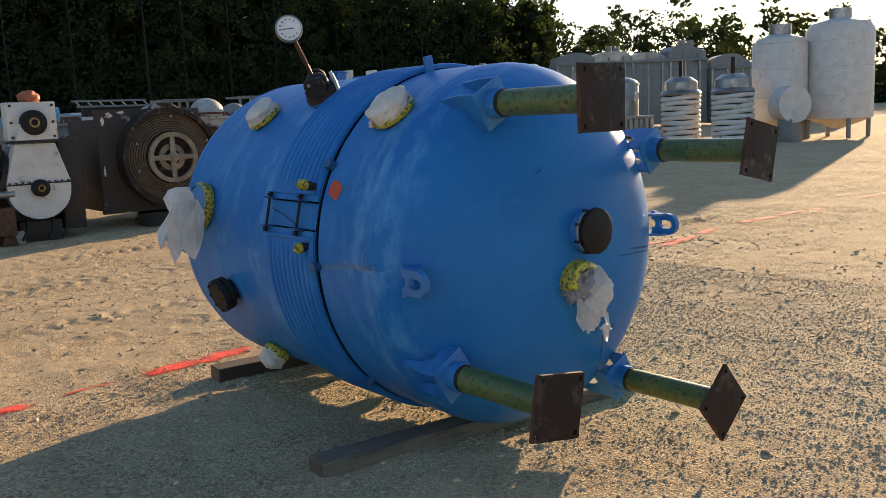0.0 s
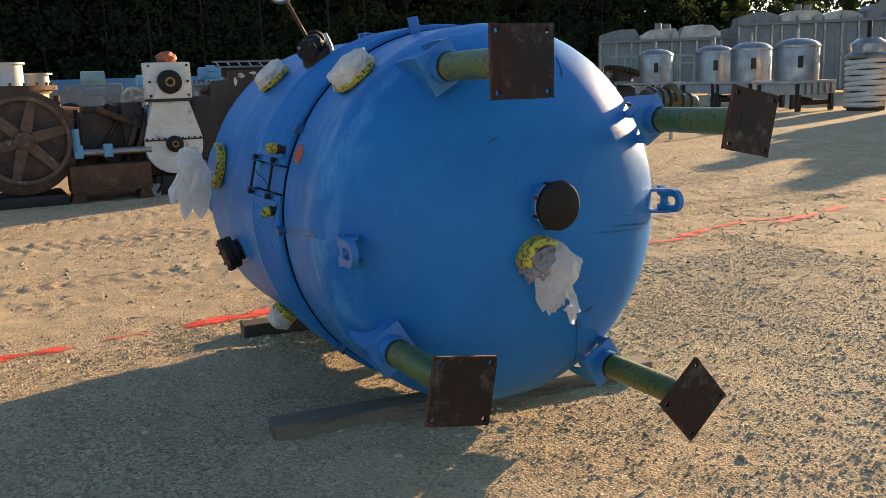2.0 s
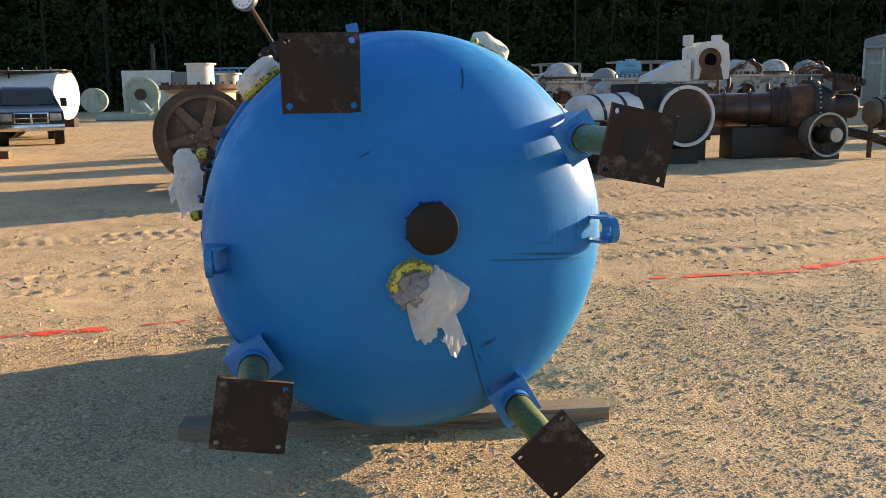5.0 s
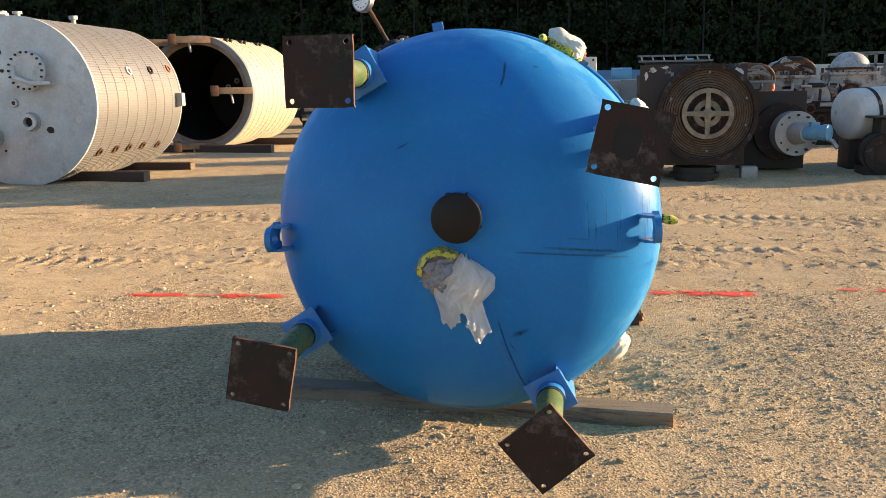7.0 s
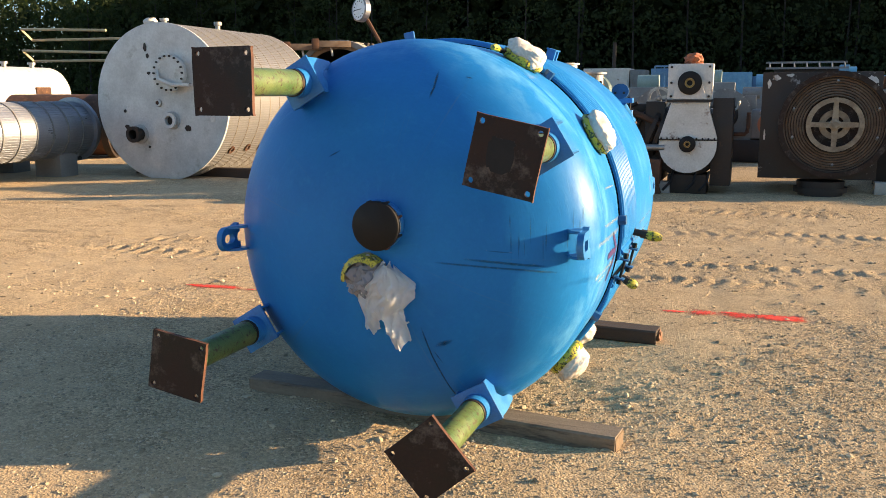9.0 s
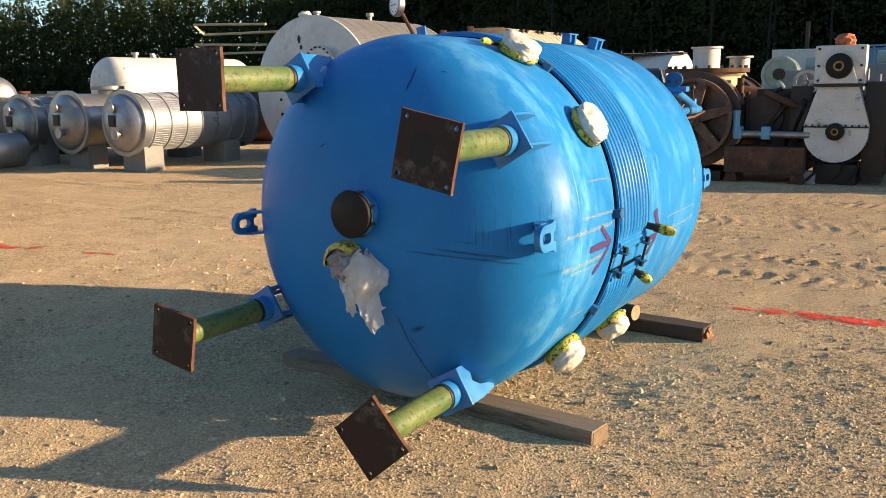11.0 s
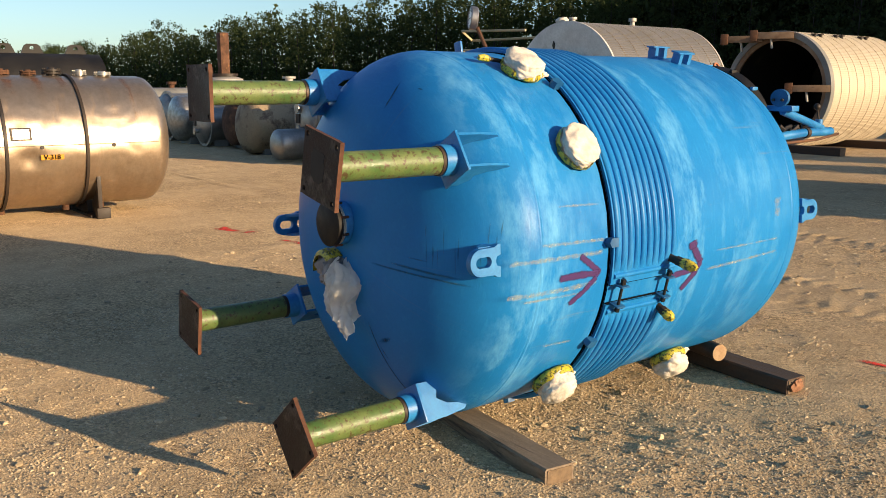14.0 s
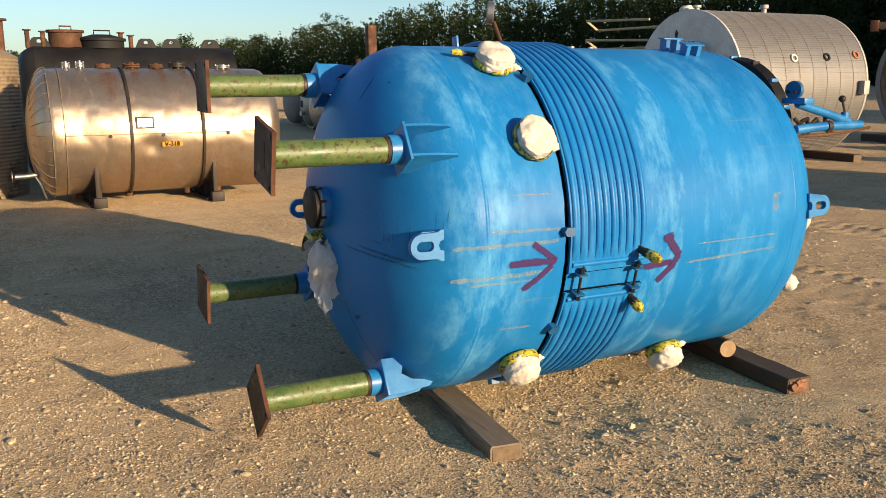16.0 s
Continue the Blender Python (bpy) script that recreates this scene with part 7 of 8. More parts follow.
# white drum with black bands, and a dark machine beside it
wd = thing("banded_drum", (5.3, 14.4, gz(5.3, 14.4)), "white lying drum with two black bands", "drum")
dr = Vector((4.80, 14.15, 0.97)), Vector((5.98, 14.60, 1.03))
dm, dl = frame_of(*dr)
part("drum", lathe([(0, -0.03), (0.25, -0.025), (0.37, 0.0), (0.40, 0.03), (0.41, 0.10), (0.41, dl), (0, dl)], dm, 44), WHITE_PAINT, wd)
for f0 in (0.24, 0.66):
    a, b2 = dr[0].lerp(dr[1], f0), dr[0].lerp(dr[1], f0 + 0.05)
    part("band", rod(a, b2, 0.420, seg=44), BLACK_PAINT, wd)
part("cradle", box((5.45, 14.5, 0.33), (1.1, 0.6, 0.50), None, 0.02), DARK_IRON, wd)
dk = thing("dark_gearbox", (5.25, 13.5, gz(5.2, 13.5)), "oily dark gearbox with an open round face", "machine")
part("body", rod((5.15, 13.3, 0.40), (5.3, 13.95, 0.40), 0.32, seg=36), DARK_IRON, dk)
part("face_ring", lathe([(0.17, 0), (0.30, 0), (0.30, 0.08), (0.17, 0.08), (0.17, 0)], facing(5.15, 13.32, 0.40), 32), RUST, dk)
part("top_box", box((5.3, 13.55, 0.80), (0.42, 0.4, 0.26), None, 0.02), DARK_IRON, dk)
part("top_plate", box((5.3, 13.55, 0.95), (0.62, 0.5, 0.03), None, 0.005), DARK_IRON, dk)
part("foot", box((5.2, 13.6, gz(5, 13.6) + 0.05), (0.6, 0.5, 0.14)), DARK_IRON, dk)
bx = thing("black_cabinet", (6.55, 14.6, gz(6.5, 14.6)), "black steel cabinet with a white hoop on its face", "machine")
part("body", box((6.22, 14.9, 0.83), (0.55, 1.0, 1.50), None, 0.02), BLACK_PAINT, bx)
part("rib", box((6.02, 14.38, 0.9), (0.06, 0.06, 1.3), None, 0.01), DARK_IRON, bx)
part("latch", box((6.20, 14.37, 1.0), (0.05, 0.04, 0.20), None, 0.01), STEEL, bx)
part("hoop", lathe([(0.50, 0), (0.56, 0), (0.56, 0.05), (0.50, 0.05), (0.50, 0)], facing(7.0, 14.35, 0.98), 44), WHITE_PAINT, bx, "white painted hoop")
part("hoop_back", rod((7.0, 14.40, 0.98), (7.0, 15.4, 0.98), 0.52, seg=40), DARK_IRON, bx)
part("foot", box((6.9, 14.9, 0.20), (0.9, 0.8, 0.35)), DARK_IRON, bx)
for k, (x, y) in enumerate(((0.02, 12.5), (3.05, 13.2))):
    bl = thing("stone_block", (x + 0.1, y, gz(x, y)), "small concrete block by the machines", "block")
    part("block", box((x + 0.1, y, gz(x, y) + 0.08), (0.24, 0.2, 0.18), None, 0.015), PALE_STEEL, bl)

# second row: blower housings and cabinets
def blower(x, y, s, body, wheelmat, label, seed):
    """An arched fan casing on a plinth: round dark inlet, flanges, elbow pipes and a motor on top."""
    t = thing("blower", (x, y, gz(x, y)), label, "machine", "blowers in the second row")
    g, rnd = gz(x, y), random.Random(seed)
    part("base", box((x, y, g + 0.24 * s), (1.6 * s, 0.9 * s, 0.46 * s), None, 0.02), DARK_IRON, t)
    arch = [(0.52 * math.cos(math.pi * q / 14), 0.52 * math.sin(math.pi * q / 14)) for q in range(15)] + [(-0.52, -0.5), (0.52, -0.5)]
    m = facing(x, y, g + 0.98 * s)
    part("casing", prism([(a * s, b * s) for a, b in arch], 0.55 * s, m), body, t, angle=30)
    part("casing_flange", prism([(a * s * 1.08, b * s * 1.08) for a, b in arch], 0.05 * s, m @ Matrix.Translation((0, 0, 0.29 * s))), body, t, angle=30)
    part("inlet", lathe([(0.10 * s, 0.26 * s), (0.10 * s, 0.42 * s), (0.26 * s, 0.42 * s), (0.30 * s, 0.36 * s), (0.30 * s, 0.26 * s)], m, 28), wheelmat, t)
    part("shaft", rod((x, y - 0.30 * s, g + 0.98 * s), (x, y - 0.55 * s, g + 0.98 * s), 0.07 * s, seg=12), DARK_IRON, t)
    side = rnd.choice((-1, 1))
    part("side_box", box((x + side * 0.95 * s, y, g + 0.80 * s), (0.75 * s, 0.7 * s, 0.62 * s), None, 0.03), GREY_PAINT if body == WHITE_PAINT else body, t)
    part("side_ring", lathe([(0.12 * s, 0), (0.26 * s, 0), (0.26 * s, 0.08 * s), (0.12 * s, 0.08 * s)], facing(x + side * 0.95 * s, y - 0.35 * s, g + 0.80 * s), 24), rnd.choice((RUST_RED, ORANGE, DARK_IRON)), t)
    mo = rnd.choice((MOTOR_BLUE, SEA_GREEN, body))
    part("motor", rod((x - 0.17 * s + side * 0.5, y, g + 1.44 * s), (x + 0.19 * s + side * 0.5, y, g + 1.44 * s), 0.115 * s, seg=18), mo, t)
    part("motor_foot", box((x + side * 0.5, y, g + 1.24 * s), (0.24 * s, 0.24 * s, 0.32 * s), None, 0.01), mo, t)
    for k in range(5):
        x0, z0 = x + rnd.uniform(-1.1, 0.9) * s, g + rnd.uniform(0.45, 1.2) * s
        ln, up = rnd.uniform(0.3, 0.7) * s, rnd.uniform(0.2, 0.5) * s
        part("pipe", tube([(x0, y - 0.44 * s, z0), (x0 + ln * 0.8, y - 0.44 * s, z0), (x0 + ln * 0.95, y - 0.44 * s, z0 + 0.05 * s), (x0 + ln, y - 0.44 * s, z0 + 0.15 * s), (x0 + ln, y - 0.44 * s, z0 + up)], rnd.uniform(0.02, 0.05) * s, 8), rnd.choice((RUST_RED, STEEL, DARK_IRON, GREY_PAINT, DARK_IRON)), t)
    for k in range(9):
        a = math.pi * k / 8
        part("bolt", rod((x + 0.54 * s * math.cos(a), y - 0.31 * s, g + (0.98 + 0.54 * math.sin(a)) * s), (x + 0.54 * s * math.cos(a), y - 0.35 * s, g + (0.98 + 0.54 * math.sin(a)) * s), 0.022 * s, seg=6), STEEL, t)
    return t


def compressor(x, y, s, skin, label, seed, top):
    """A cast casing with one round shoulder under a bolted deck, carrying a dome, a bundle of pipes or a motor; rusty ports and pipework in front."""
    t = thing("compressor", (x, y, gz(x, y)), label, "machine", "compressors in the second row")
    g, rnd = gz(x, y), random.Random(seed)
    part("skid", box((x, y, g + 0.14 * s), (1.9 * s, 1.0 * s, 0.28 * s), None, 0.02), DARK_IRON, t)
    part("lower_casing", box((x, y, g + 0.62 * s), (1.5 * s, 0.8 * s, 0.72 * s), None, 0.04), DARK_IRON, t)
    way = rnd.choice((-1, 1))
    side = [(0.62, 0.0), (0.62, 0.52), (-0.30, 0.52)] + [(-0.30 - 0.42 * math.sin(math.pi / 2 * q / 7), 0.52 * math.cos(math.pi / 2 * q / 7)) for q in range(1, 8)]
    part("casing", prism([(px * s * way, pz * s) for px, pz in side], 0.7 * s, facing(x, y, g + 0.98 * s)), skin, t, angle=30)
    dk = part("deck", box((x + 0.15 * s * way, y, g + 1.53 * s), (1.05 * s, 0.86 * s, 0.06 * s), None, 0.01), skin, t)
    for q in range(9):
        part("deck_bolt", rod((x + (0.15 * way - 0.48 + 0.12 * q) * s, y - 0.38 * s, g + 1.55 * s), (x + (0.15 * way - 0.48 + 0.12 * q) * s, y - 0.38 * s, g + 1.64 * s), 0.022 * s, seg=6), RUST_RED, dk)
    pr = part("port", lathe([(0.0, 0.40 * s), (0.10 * s, 0.40 * s), (0.12 * s, 0.36 * s), (0.20 * s, 0.36 * s), (0.23 * s, 0.44 * s), (0.25 * s, 0.36 * s), (0.25 * s, 0.33 * s)], facing(x + 0.22 * s * way, y, g + 1.08 * s), 28), rnd.choice((ORANGE, RUST_RED, RUST_RED)), t)
    cx = x + 0.15 * s * way
    if top == "dome":
        part("dome", lathe([(0.46 * s, 0), (0.46 * s, 0.06 * s), (0.41 * s, 0.06 * s)] + [(0.41 * s * math.cos(math.pi / 2 * q / 8), 0.07 * s + 0.36 * s * math.sin(math.pi / 2 * q / 8)) for q in range(8)] + [(0, 0.43 * s)], Matrix.Translation((cx, y, g + 1.57 * s)), 32), skin, t)
        part("dome_rim", lathe([(0.40 * s, 0.04 * s), (0.50 * s, 0.04 * s), (0.50 * s, 0.09 * s), (0.40 * s, 0.09 * s), (0.40 * s, 0.04 * s)], Matrix.Translation((cx, y, g + 1.57 * s)), 32), RUST_RED, t)
    elif top == "pipes":
        part("head", ball((cx, y, g + 1.72 * s), 0.32 * s, None, (1.25, 0.9, 0.75), 3, 0.35, 2.5, None, seed), skin, t)
        for q in range(17):
            x0, x1 = cx + rnd.uniform(-0.5, 0.2) * s, cx + rnd.uniform(0.0, 0.55) * s
            zt = g + rnd.uniform(1.66, 1.94) * s
            part("pipe", tube([(x0 + (x1 - x0) * (0.5 - 0.5 * math.cos(math.pi * f / 10)), y - (0.30 + 0.06 * math.sin(math.pi * f / 10)) * s, g + 1.54 * s + (zt - g - 1.54 * s) * math.sin(math.pi * f / 10) ** 0.7) for f in range(11)], rnd.uniform(0.022, 0.055) * s, 8), rnd.choice((skin, DIRTY_WHITE, RUST_RED, RUST_RED, DARK_IRON, STEEL)), t)
    else:
        part("motor", rod((cx - 0.26 * s, y, g + 1.78 * s), (cx + 0.26 * s, y, g + 1.78 * s), 0.17 * s, seg=22), MOTOR_BLUE, t, "light blue motor")
        part("motor_foot", box((cx, y, g + 1.60 * s), (0.4 * s, 0.3 * s, 0.12 * s), None, 0.01), MOTOR_BLUE, t)
        part("motor_box", box((cx, y - 0.12 * s, g + 1.92 * s), (0.2 * s, 0.2 * s, 0.14 * s), None, 0.01), MOTOR_BLUE, t)
    for q in range(15):
        x0, z0 = x + rnd.uniform(-0.95, 0.7) * s, g + rnd.uniform(0.55, 1.35) * s
        ln, up = rnd.uniform(0.2, 0.6) * s, rnd.uniform(-0.35, 0.5) * s
        yy = y - rnd.uniform(0.42, 0.62) * s
        part("pipe", tube([(x0, yy, z0), (x0 + ln * 0.8, yy, z0), (x0 + ln * 0.95, yy, z0 + up * 0.15), (x0 + ln, yy, z0 + up * 0.4), (x0 + ln, yy, z0 + up)], rnd.uniform(0.02, 0.06) * s, 8), rnd.choice((RUST_RED, STEEL, DARK_IRON, DARK_IRON, PALE_STEEL, ORANGE)), t)
        if q % 3 == 0:
            part("valve_wheel", lathe([(0.08 * s, 0), (0.11 * s, 0), (0.11 * s, 0.02), (0.08 * s, 0.02), (0.08 * s, 0)], facing(x0 + ln * 0.4, yy - 0.06, z0), 18), rnd.choice((RUST_RED, DARK_IRON, STEEL)), t)
        if q % 4 == 0:
            part("flange", rod((x0, yy + 0.02, z0), (x0 + 0.05 * s, yy + 0.02, z0), 0.12 * s, seg=18), rnd.choice((RUST_RED, PALE_STEEL)), t)
    return t


COMP = "weathered white compressor casing with rusty pipes and ports"
for k, (x, y, s, skin, top) in enumerate(((5.35, 20.0, 0.98, DIRTY_WHITE, "pipes"), (6.75, 20.3, 1.02, DIRTY_WHITE, "dome"), (8.35, 20.6, 1.06, DIRTY_WHITE, "motor"), (4.25, 18.9, 0.92, GREY_PAINT, "pipes"), (9.9, 21.2, 1.05, DIRTY_WHITE, "pipes"), (3.35, 21.5, 1.0, GREY_PAINT, "motor"), (7.4, 24.0, 0.95, DIRTY_WHITE, "pipes"), (9.6, 24.6, 0.98, GREY_PAINT, "dome"), (11.6, 23.2, 1.05, DIRTY_WHITE, "motor"), (13.3, 24.0, 1.1, DIRTY_WHITE, "pipes"), (15.0, 24.8, 1.1, DIRTY_WHITE, "dome"), (17.0, 25.6, 1.1, GREY_PAINT, "pipes"))):
    compressor(x, y, s, skin, COMP if skin == DIRTY_WHITE else COMP.replace("white", "grey"), k + 3, top)
for k, (x, y, s, bmt, wm) in enumerate(((-0.42, 17.6, 0.98, GREY_PAINT, DARK_IRON), (0.75, 18.3, 0.95, GREY_PAINT, DARK_IRON))):
    blower(x, y, s, bmt, wm, "weathered grey blower with pipes and a round wheel", k + 12)


def cabinet(x, y, w, d, h, mat, top, label, turn=0):
    t = thing("machine_cabinet", (x, y, gz(x, y)), label, "cabinet", "cabinets in the second row")
    g = gz(x, y)
    m = Matrix.Translation((x, y, g)) @ Matrix.Rotation(radians(turn), 4, "Z")
    part("body", box((0, 0, h / 2 + 0.1), (w, d, h - 0.1), m, 0.02), mat, t)
    for s in (-1, 1):
        part("foot", box((s * w * 0.4, 0, 0.06), (0.16, d, 0.14), m), DARK_IRON, t)
    n = max(2, int(w / 0.55))
    for k in range(n):
        part("door", box((-w / 2 + w * (k + 0.5) / n, -d / 2 - 0.012, h * 0.55), (w / n * 0.88, 0.03, h * 0.7), m, 0.008), mat, t)
        part("door_handle", box((-w / 2 + w * (k + 0.82) / n, -d / 2 - 0.035, h * 0.55), (0.03, 0.03, 0.16), m), STEEL, t)
    if top:
        part("motor", rod(m @ Vector((-0.22, 0, h + 0.16)), m @ Vector((0.25, 0, h + 0.16)), 0.17, seg=20), top, t)
        part("motor_foot", box((0, 0, h + 0.02), (0.4, 0.34, 0.10), m), top, t)
    return t


cabinet(-1.0, 20.0, 1.1, 0.9, 1.45, GREY_PAINT, SEA_GREEN, "grey steel cabinet with a pale green motor on top")
cabinet(0.35, 20.2, 1.1, 0.9, 1.55, GREY_PAINT, SEA_GREEN, "grey steel cabinet with a pale green motor on top")
cabinet(1.55, 20.6, 0.95, 0.9, 1.45, GREY_PAINT, MOTOR_BLUE, "grey steel cabinet with a light blue motor on top")
cabinet(4.3, 23.5, 1.2, 0.9, 1.4, GREY_PAINT, RUST_RED, "grey steel cabinet with a rusty motor on top")
cabinet(12.5, 29.0, 4.5, 1.5, 1.7, GREY_PAINT, None, "long grey panelled machine housing", 8)
cabinet(18.0, 31.0, 4.0, 1.5, 1.8, GREY_PAINT, None, "long grey panelled machine housing", 10)
# far left of the row: pump, container, frames, sheds
gp = thing("green_pump", (-7.2, 45.6, gz(-7, 46)), "pale green pump with a round face on a skid", "pump")
gg = gz(-7, 46)
part("casing", rod((-6.7, 45.4, gg + 1.25), (-6.7, 46.3, gg + 1.25), 0.85, seg=40), SEA_GREEN, gp)
part("hub", rod((-6.7, 45.38, gg + 1.25), (-6.7, 45.2, gg + 1.25), 0.28, seg=24), DARK_IRON, gp)
part("ring", lathe([(0.7, 0), (0.86, 0), (0.86, 0.06), (0.7, 0.06), (0.7, 0)], facing(-6.7, 45.38, gg + 1.25), 40), SEA_GREEN, gp)
part("skid", box((-7.3, 45.8, gg + 0.16), (3.2, 1.2, 0.3), None, 0.02), SEA_GREEN, gp)
for s in (-0.7, 0.7):
    part("leg", box((-6.7 + s, 45.5, gg + 0.55), (0.22, 0.3, 0.9), Matrix(), 0.02), SEA_GREEN, gp)
part("chute", tube([(-6.7, 45.2, gg + 0.9), (-6.4, 45.1, gg + 0.5), (-6.2, 45.0, gg + 0.3)], 0.16, 10), SEA_GREEN, gp)
part("second_casing", rod((-9.0, 45.6, gg + 1.0), (-9.0, 46.4, gg + 1.0), 0.6, seg=32), SEA_GREEN, gp)
def container(x, y, w, h, d, mat, label, flue=False):
    t = thing("container", (x, y, gz(x, y)), label, "container", "containers and sheds")
    g = gz(x, y)
    part("shell", box((x, y, g + h / 2), (w, d, h), None, 0.03), mat, t)
    n = int(w / 0.3)
    for k in range(n):
        part("rib", box((x - w / 2 + w * (k + 0.5) / n, y - d / 2 - 0.02, g + h / 2), (w / n * 0.45, 0.04, h * 0.94)), mat, t)
    if flue:
        part("flue", rod((x + 0.3, y, g + h), (x + 0.3, y, g + h + 1.6), 0.12, seg=12), DARK_IRON, t)
    return t


container(-7.5, 55.5, 2.8, 2.6, 2.4, WHITE_PAINT, "white steel container with a flue pipe", True)
container(-5.6, 55.5, 0.9, 2.5, 2.2, GREY_PAINT, "narrow upright grey steel container")
container(-3.4, 53.0, 2.2, 2.5, 2.4, SHED_BLUE, "blue ribbed steel container in the yard")
container(8.0, 58.0, 14.0, 2.05, 3.0, SHED_BLUE, "long blue corrugated shed")
container(18.5, 60.0, 7.0, 2.2, 3.0, WHITE_PAINT, "long white corrugated shed")
container(-1.0, 56.0, 4.0, 2.3, 2.4, MOTOR_BLUE, "light blue corrugated container")
container(-19.0, 58.0, 9.0, 2.2, 2.4, GREY_PAINT, "low grey steel building")
for x, y, w, hh, L in ((-2.8, 50.5, 2.6, 2.6, SHED_BLUE), (8.7, 27.0, 1.3, 2.12, GREY_PAINT), (11.6, 27.0, 1.9, 2.2, GREY_PAINT), (26.0, 31.0, 5.0, 2.2, SEA_GREEN)):
    fr = thing("pipe_frame", (x, y, gz(x, y)), "open steel frame of posts and rails", "frame", "steel frames")
    g = gz(x, y)
    for z in (hh, hh - 0.35):
        for dy in (-0.5, 0.5):
            part("rail", box((x, y + dy, g + z), (w, 0.07, 0.07)), L, fr)
    for k in range(6):
        part("post", box((x - w / 2 + w * k / 5, y - 0.5, g + hh / 2), (0.07, 0.07, hh)), L, fr)
        part("bar", box((x - w / 2 + w * k / 5, y, g + hh), (0.05, 1.0, 0.05)), L, fr)

# large dark duct, turbine stages and generator on the right
du = thing("turbine", (10.4, 15.1, gz(10.4, 15.1)), "dark turbine with a domed end and a bladed ring", "machine")
TA, TB = Vector((8.15, 16.1, 1.03)), Vector((11.2, 14.75, 1.10))
TM = frame_of(TA, TB)[0]
part("long_casing", lathe([(0, 0), (0.33, 0), (0.33, 1.45), (0, 1.46)], TM, 40), BACK_RUST, du, "long dark casing")
for z, rr in ((0.45, 0.37), (0.95, 0.36), (1.38, 0.40), (1.52, 0.43), (1.66, 0.45)):
    part("casing_ring", lathe([(0.30, z), (rr, z), (rr, z + 0.06), (0.30, z + 0.06), (0.30, z)], TM, 40), DARK_IRON, du)
part("stage", lathe([(0.36, 1.44), (0.40, 1.70), (0.46, 2.0), (0.47, 2.18), (0.30, 2.18)], TM, 44), RUST_RED, du, "red-brown turbine stage")
part("stage_flange", lathe([(0.3, 2.16), (0.52, 2.16), (0.52, 2.24), (0.3, 2.24), (0.3, 2.16)], TM, 44), DARK_IRON, du)
for k in range(30):
    a = 2 * math.pi * k / 30
    part("flange_bolt", rod(TM @ Vector((0.49 * math.cos(a), 0.49 * math.sin(a), 2.23)), TM @ Vector((0.49 * math.cos(a), 0.49 * math.sin(a), 2.29)), 0.016, seg=6), STEEL, du)
part("dome", lathe([(0.45 * math.cos(math.pi / 2 * k / 10), 2.24 + 0.42 * math.sin(math.pi / 2 * k / 10)) for k in range(10)] + [(0.0, 2.66)], TM, 44), DARK_IRON, du, "dark domed end cover")
part("boss", lathe([(0.0, 3.0), (0.20, 3.0), (0.24, 2.92), (0.24, 2.5), (0.0, 2.5)], TM, 32), DARK_IRON, du)
tb = part("bladed_ring", lathe([(0.34, 0), (0.37, 0), (0.42, 0.40), (0.43, 0.44), (0.39, 0.44), (0.36, 0.30), (0.34, 0)], facing(10.07, 14.95, 0.56), 44), STEEL, du, "steel ring of blades")
for k in range(30):
    a = 2 * math.pi * k / 30
    part("blade", box((0.27, 0, 0.24), (0.24, 0.010, 0.10), facing(10.07, 14.95, 0.56) @ Matrix.Rotation(a, 4, "Z") @ Matrix.Rotation(0.6, 4, "X")), HUB_GREY, tb)
part("rear_disc", rod((10.07, 14.99, 0.56), (10.07, 14.93, 0.56), 0.36, seg=36), DARK_IRON, tb)
part("shaft", rod((10.07, 14.95, 0.56), (10.12, 14.38, 0.56), 0.15, seg=20), DARK_IRON, tb)
part("end_cap", rod((10.12, 14.39, 0.56), (10.125, 14.33, 0.56), 0.14, seg=20), STEEL, tb)
part("ring_foot", box((10.07, 14.75, gz(10, 14.7) + 0.04), (0.6, 0.4, 0.14), None, 0.02), DARK_IRON, tb)
OLIVE = surface("worn_olive_paint", (0.085, 0.078, 0.045), (0.14, 0.125, 0.075), 5, 0.5, 0.1, 0.3, 40, stain=(0.05, 0.032, 0.02), stain_at=(0.54, 0.66), stain_scale=6)
GM = frame_of((11.2, 14.95, 0.96), (12.7, 14.85, 0.86))[0]
ge = part("generator", lathe([(0, 0.05), (0.24, 0.05), (0.28, 0.12), (0.28, 0.55), (0.25, 0.62), (0.15, 0.66), (0.15, 0.9), (0.20, 0.95), (0.20, 1.38), (0.16, 1.46), (0, 1.47)], GM, 36), OLIVE, du, "worn olive generator body")
for z, rr in ((0.16, 0.31), (0.36, 0.305), (0.56, 0.31), (0.96, 0.235), (1.2, 0.225)):
    part("band", lathe([(0.15, z), (rr, z), (rr, z + 0.045), (0.15, z + 0.045), (0.15, z)], GM, 36), DARK_IRON, ge)
part("end_ring", lathe([(0.15, -0.05), (0.25, -0.05), (0.25, 0.05), (0.15, 0.05), (0.15, -0.05)], Matrix.Translation((12.0, 14.9, 1.08)) @ Matrix.Rotation(radians(70), 4, "Y"), 32), OLIVE, ge)
part("terminal_box", box((11.55, 14.72, 0.72), (0.34, 0.22, 0.22), None, 0.03), DARK_IRON, ge)
part("tooth_ring", lathe([(0.22, -0.05), (0.34, -0.05), (0.34, 0.05), (0.22, 0.05), (0.22, -0.05)], Matrix.Translation((10.72, 15.05, 1.62)) @ Matrix.Rotation(radians(14), 4, "Y"), 36), DARK_IRON, du, "dark toothed ring lying on top")
part("ring_neck", rod((10.72, 15.05, 1.4), (10.72, 15.05, 1.62), 0.22, seg=24), DARK_IRON, du)
